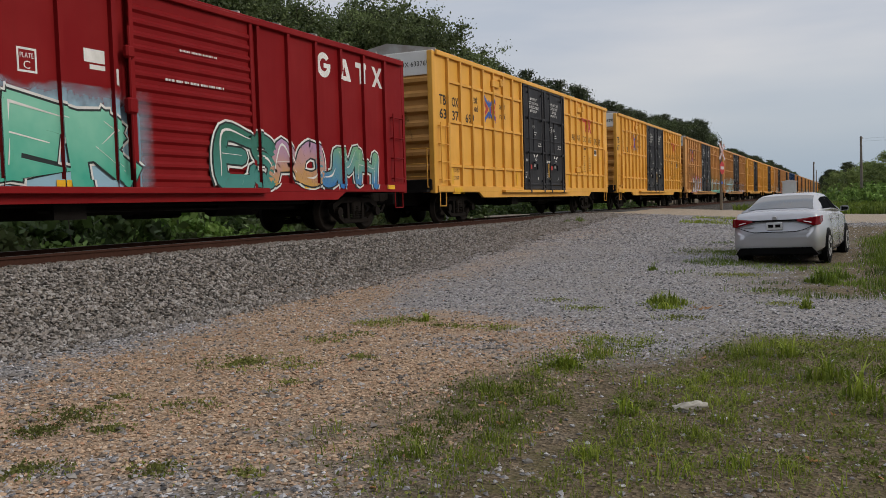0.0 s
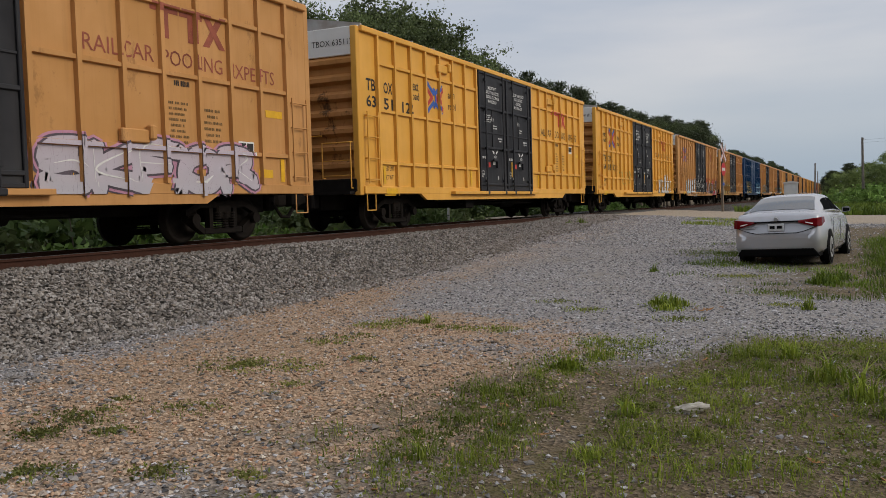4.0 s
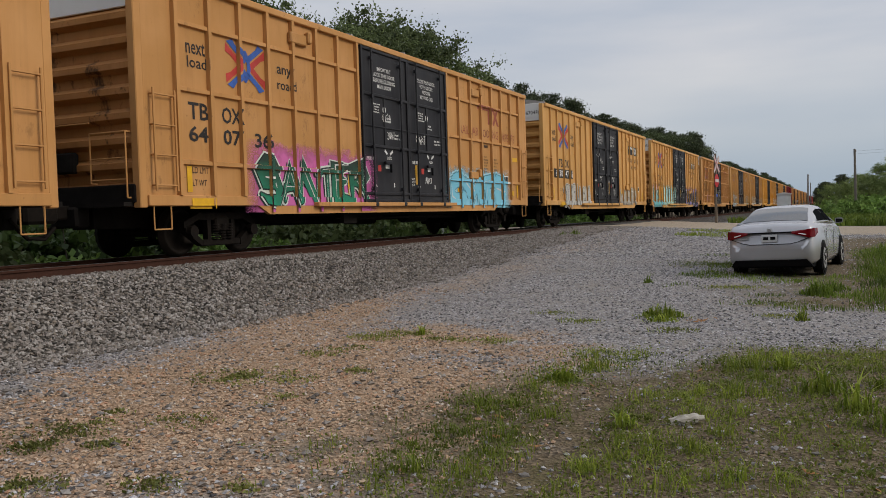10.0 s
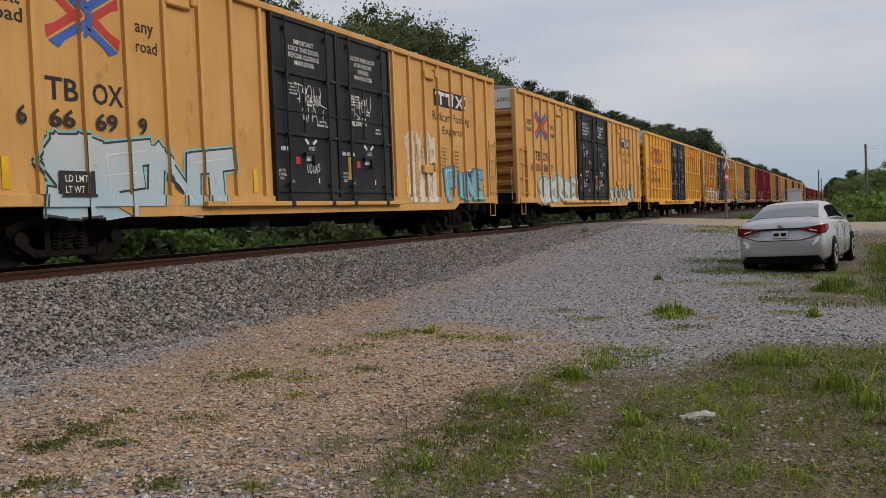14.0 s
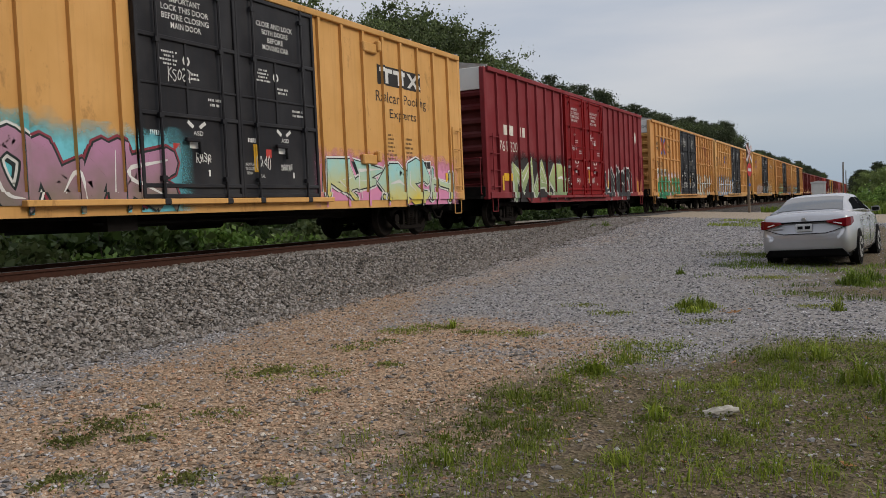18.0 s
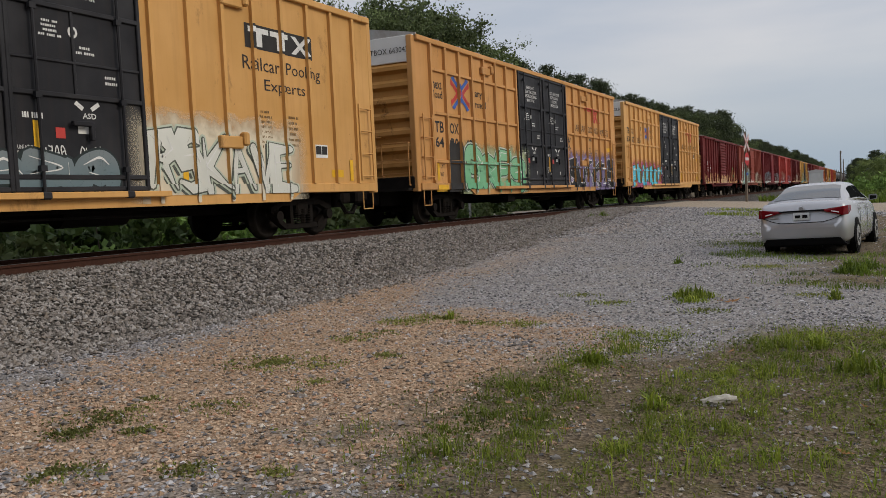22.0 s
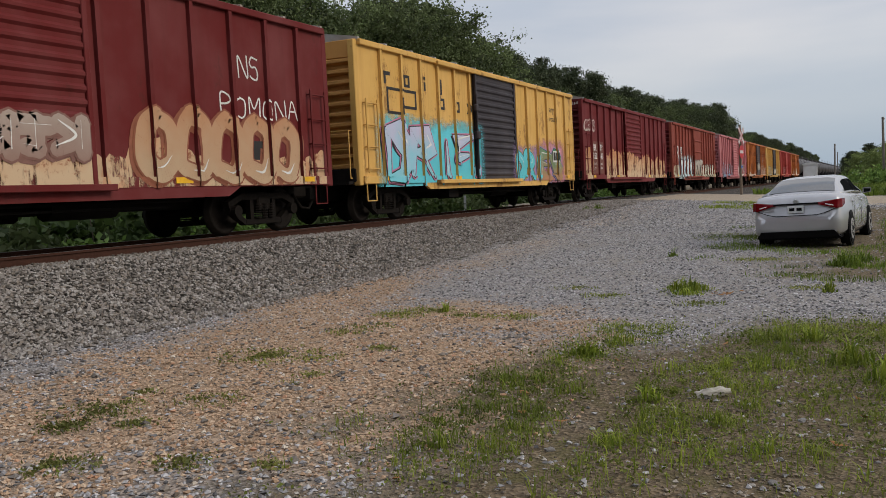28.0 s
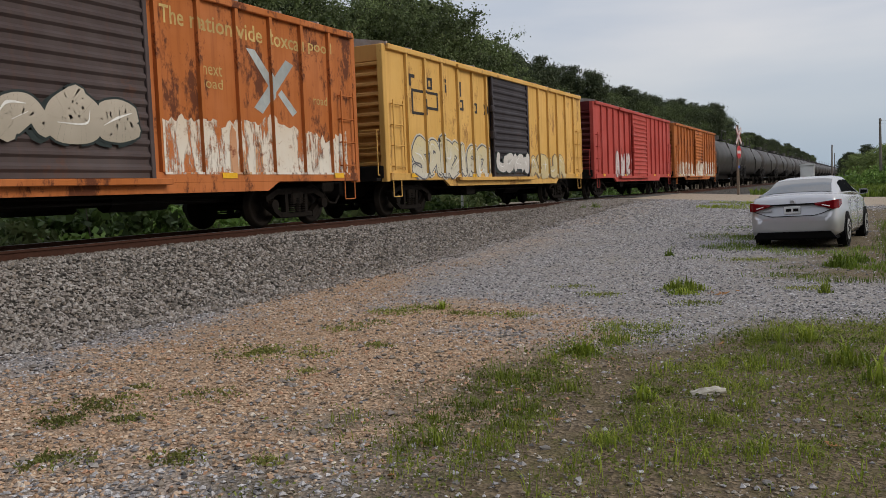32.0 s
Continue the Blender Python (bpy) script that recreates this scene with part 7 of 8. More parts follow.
def build_trees():
    kinds = [tree("broad", 15.0, 3, "tall dark broadleaf tree in the wood behind the track", LEAF_DARK, 150, 0.125),
             tree("broad", 16.0, 4, "airy broadleaf tree with light gaps in its crown", LEAF_MID, 80, 0.11),
             tree("pine", 16.5, 5, "dark pine in the wood behind the track", LEAF_PINE, 135, 0.13),
             tree("broad", 14.0, 6, "broadleaf tree with a dense mid-green crown", LEAF_MID, 150, 0.125),
             tree("pine", 15.5, 7, "ragged dark pine beside the line", LEAF_PINE, 130, 0.13),
             tree("broad", 14.5, 9, "leafy light green broadleaf tree", LEAF_ROAD, 130, 0.16)]
    rng = random.Random(4)
    spots = []
    y = 14.0
    while y < 640:
        far = y > 150
        step = 2.5 if y < 90 else (4.2 if not far else 6.5)
        for row, x in enumerate((-31.5, -37.0)):
            if far and row == 1 and rng.random() < 0.5:
                continue
            spots.append((x + rng.uniform(-1.6, 1.6), y + rng.uniform(-1.5, 1.5), row))
        y += step
    tall = (15.0, 16.0, 16.5, 14.0, 15.5, 14.5)
    for i, (x, y, row) in enumerate(spots):
        pick = rng.choice([1, 3, 0, 3, 1]) if y < 84 else rng.choice([2, 4, 0, 2, 4, 3])
        if 57 < y < 62 and row == 0:
            pick = 1
        if i < len(kinds):
            pick = i
        top = float(np.interp(y, [45, 52, 56, 60, 64, 68, 71, 75, 79, 84, 90, 95, 101, 107, 116, 126, 134, 150, 172, 196, 214, 232, 300], [16.0, 16.2, 15.6, 18.2, 18.4, 16.6, 17.2, 16.4, 14.4, 14.2, 14.8, 15.8, 15.8, 14.6, 14.0, 15.8, 15.0, 16.0, 16.2, 18.4, 18.0, 15.8, 15.4]))
        k = top / (0.99 * tall[pick]) * (rng.uniform(0.95, 1.05) if row == 0 else rng.uniform(0.90, 1.04) * 1.14)
        spin = pose(x, y, -0.2, 0, 0, rng.uniform(0, 360))
        if i < len(kinds):
            ob = kinds[i]
            ob.matrix_basis = spin
        else:
            ob = copy_thing(kinds[pick], spin)
        wide = rng.uniform(0.86, 1.08) if y < 130 else rng.uniform(0.9, 1.15)
        ob.scale = (k * wide, k * wide * rng.uniform(0.92, 1.08), k)
    # unseen wood added behind the camera, keeping sky light off car ends and ribs
    for i in range(34):
        x, y = -46 + 5.0 * (i % 17) + rng.uniform(-1.5, 1.5), (-19 if i < 17 else -25) + rng.uniform(-1.5, 1.5)
        pick = rng.choice([0, 3, 2, 4])
        if abs(x - TRACK_X) < 5:
            continue
        ob = copy_thing(kinds[pick], pose(x, y, -0.1, 0, 0, rng.uniform(0, 360)))
        k = rng.uniform(15.5, 18.5) / tall[pick]
        ob.scale = (k * 1.15, k * 1.15, k)
    # small trees by the road on the open side
    for x, y, h, pick in ((1.0, 128, 5.0, 3), (-1.5, 150, 5.4, 0), (3.4, 110, 5.2, 3), (5.5, 100, 5.8, 1), (5.0, 118, 7.2, 3), (8.2, 112, 8.5, 0), (7.2, 92, 5.0, 3), (9.8, 96, 7.5, 1), (3.0, 140, 6.5, 0), (12.0, 105, 9.0, 0), (0.5, 175, 7.0, 4), (-3.0, 190, 6.2, 2), (3.5, 190, 8.0, 0), (-2.5, 230, 7.0, 4), (-5.0, 260, 6.5, 2), (-6.0, 300, 7.5, 4), (0.0, 250, 8.0, 0), (-8.5, 380, 8.0, 2), (-4, 340, 8, 0), (14, 90, 7.0, 3), (16, 120, 10, 0), (20, 100, 9, 1)):
        pick = 5 if pick in (0, 1, 3) else pick
        ob = copy_thing(kinds[pick], pose(x, y, 0.0, 0, 0, rng.uniform(0, 360)))
        k = h / tall[pick]
        ob.scale = (k * 1.35, k * 1.35, k)
        tagged(ob, "small roadside tree with a full green crown", "tree", "roadside trees")


build_trees()


def bush(seed, leaf, size=0.07, n=46, per=60, squat=1.0):
    rng = np.random.default_rng(seed)
    ob = tagged(new("bush"), "lush green bush beside the track bank", "bush", "bushes behind the track")
    stems = Form()
    centres, radii = [], []
    for i in range(n):
        a, q = rng.uniform(0, 2 * math.pi), rng.random() ** 0.5
        z = rng.uniform(0.15, 1.0) * (1 - 0.45 * q)
        p = (math.cos(a) * q * 1.15, math.sin(a) * q * 1.15, z * 1.25 * squat)
        centres.append(p)
        radii.append(rng.uniform(0.18, 0.34))
        if i % 3 == 0:
            stems.tube((p[0] * 0.3, p[1] * 0.3, -0.1), p, 0.014, 5, 0.006, caps=False)
    v, f = leaf_cloud(np.array(centres), np.array(radii), per, size, rng, 1.7)
    part("stem", stems, BARK, ob)
    part("foliage", leaf_mesh("foliage", v, f, leaf), None, ob)
    return ob


def build_bushes():
    rng = random.Random(8)
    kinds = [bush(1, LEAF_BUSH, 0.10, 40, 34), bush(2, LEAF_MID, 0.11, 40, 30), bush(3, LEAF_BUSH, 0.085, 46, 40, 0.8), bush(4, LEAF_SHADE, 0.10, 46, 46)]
    n = 0
    y = 2.0
    while y < 75:
        for x in (-15.6, -17.2, -19.5):
            k = rng.uniform(0.75, 1.2) * (1.25 if x > -17 else 1.5)
            px, py = x + rng.uniform(-0.5, 0.5), y + rng.uniform(-0.6, 0.6)
            if 37 < py < 52:
                continue
            m = pose(px, py, -0.15, 0, 0, rng.uniform(0, 360))
            if n < 4:
                ob = kinds[n]
                ob.matrix_basis = m
            else:
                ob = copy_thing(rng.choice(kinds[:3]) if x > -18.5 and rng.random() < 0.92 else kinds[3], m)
            ob.scale = (k, k, k * rng.uniform(0.8, 1.1))
            n += 1
        y += 1.45 if y < 35 else 2.4
    # big bushes at the wood's foot, its shade painted into their leaves
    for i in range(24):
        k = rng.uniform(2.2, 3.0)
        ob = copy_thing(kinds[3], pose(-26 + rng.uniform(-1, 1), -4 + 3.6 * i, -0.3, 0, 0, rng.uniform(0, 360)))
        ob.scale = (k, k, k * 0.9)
    for x, y, k in ((2.0, 96, 1.6), (3.6, 90, 1.9), (5.2, 86, 1.7), (1.0, 104, 1.5), (6.6, 84, 2.0), (8.0, 80, 1.8), (9.5, 86, 2.4), (3.0, 100, 2.2), (11, 78, 2.0), (1.0, 124, 2.3), (-1.2, 146, 2.5), (2.5, 108, 2.2), (4.2, 104, 2.5), (0.2, 135, 2.3), (6.0, 96, 2.6), (7.6, 94, 2.8)):
        ob = copy_thing(kinds[0], pose(x, y, 0.1, 0, 0, rng.uniform(0, 360)))
        ob.scale = (k, k, k)
        tagged(ob, "leafy roadside bush at the edge of the wood", "bush", "roadside bushes")


build_bushes()


# ---- grass ----
GRASS = leaf_material("grass_blade", (0.100, 0.152, 0.015), (0.300, 0.360, 0.046))
LUSH = leaf_material("lush_blade", (0.060, 0.105, 0.012), (0.190, 0.260, 0.034))
WEED = leaf_material("weed_leaf", (0.110, 0.128, 0.032), (0.300, 0.305, 0.085))
COVER = leaf_material("cover_leaf", (0.085, 0.115, 0.020), (0.250, 0.285, 0.058))
DRYGRASS = leaf_material("dry_blade", (0.20, 0.17, 0.08), (0.13, 0.15, 0.05))


def blades(name, x, y, h, mat, label, seed, width=0.005, lean=0.5):
    """Grass blades, each bent once and tapering to its tip."""
    rng = np.random.default_rng(seed)
    n = len(x)
    z = ground_z(x, y) - 0.01
    a = rng.uniform(0, 2 * math.pi, n)
    side = np.stack([np.cos(a), np.sin(a), np.zeros(n)], 1)
    b = a + rng.uniform(0.6, 2.5, n)
    out = np.stack([np.cos(b), np.sin(b), np.zeros(n)], 1) * (h * lean * rng.uniform(0.2, 1.3, n))[:, None]
    base = np.stack([x, y, z], 1)
    mid = base + out * 0.3 + np.array([0, 0, 1]) * (h * 0.6)[:, None]
    tip = base + out + np.array([0, 0, 1]) * (h * rng.uniform(0.8, 1.0, n))[:, None]
    w = (width * rng.uniform(0.6, 1.5, n))[:, None]
    v = np.stack([base - side * w, base + side * w, mid + side * w * 0.8, mid - side * w * 0.8, tip], 1).reshape(-1, 3)
    k = 5 * np.arange(n)
    f = np.stack([k, k + 1, k + 2, k + 3], 1).tolist() + np.stack([k + 3, k + 2, k + 4], 1).tolist()
    me = bpy.data.meshes.new(name)
    me.from_pydata(v.tolist(), [], f)
    me.materials.append(mat)
    return tagged(new(name, me), label, "grass", kind="stuff")


# stands of grass: x, y, half width, half depth
LOT_GRASS = ((-2.23, 9.03, 0.30, 0.37), (-2.35, 7.67, 0.24, 0.55), (-2.19, 8.27, 0.20, 0.35), (-2.44, 6.41, 0.27, 0.37), (-2.48, 5.80, 0.25, 0.44), (-2.46, 5.15, 0.23, 0.43), (-2.12, 5.12, 0.22, 0.47), (-2.21, 4.46, 0.23, 0.33), (-2.06, 6.13, 0.15, 0.36), (-1.46, 5.80, 0.12, 0.54),
             (-1.41, 6.43, 0.17, 0.46), (-1.23, 6.89, 0.22, 0.46), (-1.40, 4.86, 0.13, 0.45), (-1.23, 5.29, 0.14, 0.51), (-1.03, 7.29, 0.23, 0.45), (-0.82, 8.40, 0.30, 0.50), (-0.47, 9.14, 0.32, 0.50), (0.04, 9.27, 0.37, 0.55))
VERGE_GRASS = ((-0.51, 7.44, 0.18, 0.57), (-0.14, 7.79, 0.18, 0.9), (0.14, 6.83, 0.15, 0.9), (-0.73, 6.20, 0.19, 0.49), (-0.83, 5.56, 0.14, 0.40), (-0.33, 6.33, 0.19, 0.49), (-0.01, 5.84, 0.17, 0.55), (-0.94, 5.02, 0.16, 0.33), (-0.56, 5.04, 0.19, 0.27), (-0.21, 5.16, 0.18, 0.27), (0.13, 5.40, 0.12, 0.46), (0.45, 8.2, 0.3, 0.8), (0.5, 6.4, 0.3, 0.8))


def stands(x, y, spots, sharp=1.1):
    """Nearness to the stands, from 0 to 1."""
    near = np.zeros_like(x)
    for a, b, rx, ry in spots:
        near = np.maximum(near, np.exp(-sharp * (((x - a) / rx) ** 2 + ((y - b) / ry) ** 2)))
    return near


def build_grass():
    rng = np.random.default_rng(21)
    fine = lambda x, y: np.clip((value_noise(x, y, 0.13, 72) - 0.47) * 6.0, 0.03, 1)
    dense = lambda x, y: np.clip(0.62 * stands(x, y, LOT_GRASS) + 0.34 * stands(x, y, VERGE_GRASS) + 0.10 * zones(x, y)[1] * np.clip((value_noise(x, y, 0.5, 71) - 0.4) * 4, 0, 1), 0, 1) * fine(x, y) * np.clip(1.1 - 1.2 * rut_share(x, y), 0.02, 1)
    x, y = scatter(300000, -3.3, 1.6, 3.2, 11.0, 61, dense, 1.2)
    h = 0.010 + (0.03 + 0.14 * np.clip(value_noise(x, y, 0.3, 73) * 2.4 - 0.8, 0, 1)) * rng.uniform(0.15, 1.1, len(x)) ** 1.3
    blades("lawn_grass", x, y, h, GRASS, "patchy green grass over bare stony earth", 1, 0.0030, 0.75)
    x, y = scatter(2600, -3.0, 1.2, 3.4, 10.5, 60, lambda x, y: dense(x, y))
    blades("seed_stalks", x, y, rng.uniform(0.12, 0.27, len(x)), WEED, "thin tall stalks standing over the grass", 10, 0.0016, 0.3)
    x, y = scatter(12000, -3.4, 1.6, 3.2, 11, 62, lambda x, y: zones(x, y)[1] * 0.8 * (1 - 0.9 * rut_share(x, y)))
    blades("dry_grass", x, y, rng.uniform(0.015, 0.08, len(x)), DRYGRASS, "straw-coloured dry stems among the grass", 2, 0.002, 1.6)
    x, y = scatter(34000, 0.1, 6, 13.6, 27, 63, lambda x, y: np.clip((x - 0.05 - 0.02 * (y - 20)) * 0.9 + (value_noise(x, y, 1.2, 75) - 0.5), 0, 1))
    blades("verge_grass", x, y, rng.uniform(0.12, 0.42, len(x)) * (0.3 + 1.3 * value_noise(x, y, 0.8, 77)) * np.clip(0.25 + 0.6 * (x - 0.1), 0.25, 1), LUSH, "tall lush grass on the verge beside the parked car", 3, 0.006, 0.6)
    x, y = scatter(26000, -3.5, 0.6, 13.5, 24, 64, lambda x, y: np.clip((value_noise(x, y, 1.1, 79) - 0.56) * 6, 0, 1) * np.clip(x + 3.6, 0, 1))
    blades("sparse_grass", x, y, rng.uniform(0.03, 0.11, len(x)), LUSH, "low sparse grass in the gravel round the parked car", 4, 0.005)
    x, y = scatter(26000, -6, 25, 52.5, 95, 65, None, 1.4)
    blades("far_grass", x, y, rng.uniform(0.15, 0.6, len(x)), LUSH, "rough grass beyond the road", 5, 0.03)
    x, y = scatter(9000, 5, 25, 26, 37, 66, None)
    blades("road_edge_grass", x, y, rng.uniform(0.15, 0.45, len(x)), GRASS, "rough grass at the edge of the road", 6, 0.012)
    x, y = scatter(2600, -5.5, -2.2, 31.5, 36.2, 67, lambda x, y: np.clip((value_noise(x, y, 1.0, 83) - 0.4) * 5, 0, 1))
    blades("patch_grass", x, y, rng.uniform(0.05, 0.14, len(x)), GRASS, "thin grass patch short of the crossing road", 7, 0.012)
    x, y = scatter(60000, -3.4, 4.0, -4.0, 3.3, 69, lambda x, y: zones(x, y)[1] * 0.25)
    blades("rear_grass", x, y, rng.uniform(0.02, 0.12, len(x)), GRASS, "thin grass over the earth beside the lot", 8, 0.003)
    x, y = scatter(24000, 2.4, 7.0, 2.0, 13.0, 70, lambda x, y: np.clip((value_noise(x, y, 0.7, 71) - 0.35) * 4, 0.1, 1))
    blades("side_grass", x, y, rng.uniform(0.05, 0.25, len(x)), GRASS, "rough grass at the side of the lot", 9, 0.004)
    # low leafy ground cover between the blades
    x, y = scatter(120000, -3.8, 2.6, 3.2, 12.3, 68, lambda x, y: np.clip(1.1 * stands(x, y, LOT_GRASS, 0.55) + 0.7 * stands(x, y, VERGE_GRASS, 0.6) + 0.35 * zones(x, y)[1] * np.clip((value_noise(x, y, 0.45, 85, 4) - 0.42) * 4.0, 0.06, 1), 0, 1) * np.clip((value_noise(x, y, 0.08, 86) - 0.35) * 4.0, 0.05, 1) * (1 - 0.95 * rut_share(x, y)), 1.2)
    p = np.stack([x, y, ground_z(x, y) + 0.012 + 0.03 * rng.random(len(x))], 1)
    v, f = leaf_cloud(p, np.full(len(x), 0.006), 1, 0.016, rng, 1.5)
    tagged(new("ground_cover", leaf_mesh("ground_cover", v, f, COVER)), "low leafy weeds covering the stony earth", "weeds", kind="stuff")
    # loose patches and tufts in the gravel
    lot_weeds = ((-5.43, 6.85, 0.38, 1500), (-4.82, 6.90, 0.17, 200), (-5.42, 8.28, 0.2, 420), (-5.35, 8.72, 0.22, 420), (-4.45, 7.45, 0.15, 200), (-5.52, 9.70, 0.3, 500), (-5.28, 10.13, 0.32, 420), (-4.54, 9.77, 0.24, 300), (-3.92, 9.77, 0.24, 320), (-5.36, 4.60, 0.30, 900), (-5.21, 4.20, 0.16, 320), (-5.32, 4.89, 0.18, 320), (-4.75, 4.43, 0.13, 240), (-4.72, 5.17, 0.22, 420), (-4.44, 3.53, 0.2, 600))
    more_weeds = ((-5.48, 5.30, 0.14, 160), (-4.47, 6.17, 0.13, 180), (-4.47, 5.89, 0.1, 120), (-3.16, 3.95, 0.1, 130), (-3.73, 3.83, 0.16, 260), (-4.04, 12.66, 0.26, 200), (-3.37, 11.74, 0.24, 320), (-1.98, 11.14, 0.25, 300), (-1.72, 16.76, 0.35, 420), (-2.12, 16.72, 0.32, 260), (-0.81, 14.41, 0.42, 600), (-0.79, 12.77, 0.25, 320), (-2.79, 21.6, 0.85, 1500))
    spots = [(*q, 0.05 if q[1] < 9 else 0.09) for q in lot_weeds + more_weeds]
    for i, (cx, cy, r, n, h) in enumerate(spots):
        a, q = rng.uniform(0, 2 * math.pi, n), rng.random(n) ** 0.6 * r
        m = int(0.75 * n)
        b, e = rng.uniform(0, 2 * math.pi, m), rng.random(m) ** 0.8 * r * (0.7 + 0.7 * rng.random(m))
        px, py = cx + np.cos(b) * e * 1.3, cy + np.sin(b) * e * 1.1
        kept = value_noise(px, py, 0.16, 101) > 0.40 + 0.16 * rng.random(m)
        px, py, m = px[kept], py[kept], int(kept.sum())
        v, f = leaf_cloud(np.stack([px, py, ground_z(px, py) + 0.008 + 0.025 * rng.random(m)], 1), np.full(m, 0.006), 1, 0.019, rng, 1.5)
        tagged(new("weed_leaves", leaf_mesh("weed_leaves", v, f, WEED)), "low dark weed leaves in the gravel", "weeds", kind="stuff")
        a, q = a[::3], q[::3]
        blades("grass_patch", cx + np.cos(a) * q * 1.4, cy + np.sin(a) * q, rng.uniform(0.2, 0.9, len(a)) * h, GRASS, "small green weed patch growing in the gravel", 30 + i, 0.004, 0.8)


build_grass()


def tuft(x, y, r, h, n, seed, label):
    """A single leafy weed clump: many arched blades from one root."""
    rng = np.random.default_rng(seed)
    f = Form()
    for _ in range(int(1.3 * n)):
        a, q = rng.uniform(0, 2 * math.pi), rng.random()
        d = np.array([math.cos(a), math.sin(a), 0])
        s = np.array([-math.sin(a), math.cos(a), 0]) * rng.uniform(0.004, 0.010)
        p0 = np.array([rng.normal(), rng.normal(), 0]) * r * 0.6
        k = h * rng.uniform(0.25, 1.1) * math.exp(-1.2 * (p0[0] ** 2 + p0[1] ** 2) / r ** 2)
        p1 = p0 + d * k * 0.15 * rng.uniform(0.3, 1) + np.array([0, 0, k * 0.6])
        p2 = p0 + d * k * rng.uniform(0.2, 0.9) + np.array([0, 0, k * rng.uniform(0.75, 1.0)])
        k = len(f.v)
        f.v += [tuple(p0 - s), tuple(p0 + s), tuple(p1 + s * 1.1), tuple(p1 - s * 1.1), tuple(p2)]
        f.f += [(k, k + 1, k + 2, k + 3), (k + 3, k + 2, k + 4)]
    ob = part("weed_tuft", f, GRASS if y < 14 else LUSH, None)
    ob.location = (x, y, float(ground_z(x, y)) - 0.005)
    tagged(ob, label, "weed", "weed tufts in the gravel", "stuff")


for i, (x, y, r, h, n) in enumerate(((-2.36, 12.5, 0.34, 0.26, 300), (-2.25, 12.0, 0.24, 0.16, 120), (-3.53, 17.4, 0.10, 0.26, 60), (-0.49, 12.4, 0.09, 0.26, 60), (-0.35, 15.8, 0.28, 0.40, 240), (-0.1, 16.6, 0.26, 0.35, 160), (-8.75, 30.3, 0.22, 0.35, 70), (-9.1, 30.0, 0.16, 0.25, 40), (-5.05, 10.1, 0.07, 0.2, 40),
                                    (-0.14, 7.6, 0.17, 0.36, 90), (0.10, 7.0, 0.15, 0.34, 70), (0.42, 6.5, 0.2, 0.38, 110), (0.45, 8.0, 0.25, 0.36, 120), (-0.5, 8.6, 0.15, 0.24, 70), (-1.42, 6.0, 0.10, 0.2, 60), (-2.35, 7.6, 0.18, 0.2, 120))):
    tuft(x, y, r, h, n, 200 + i, "leafy green weed clump rooted in the gravel")


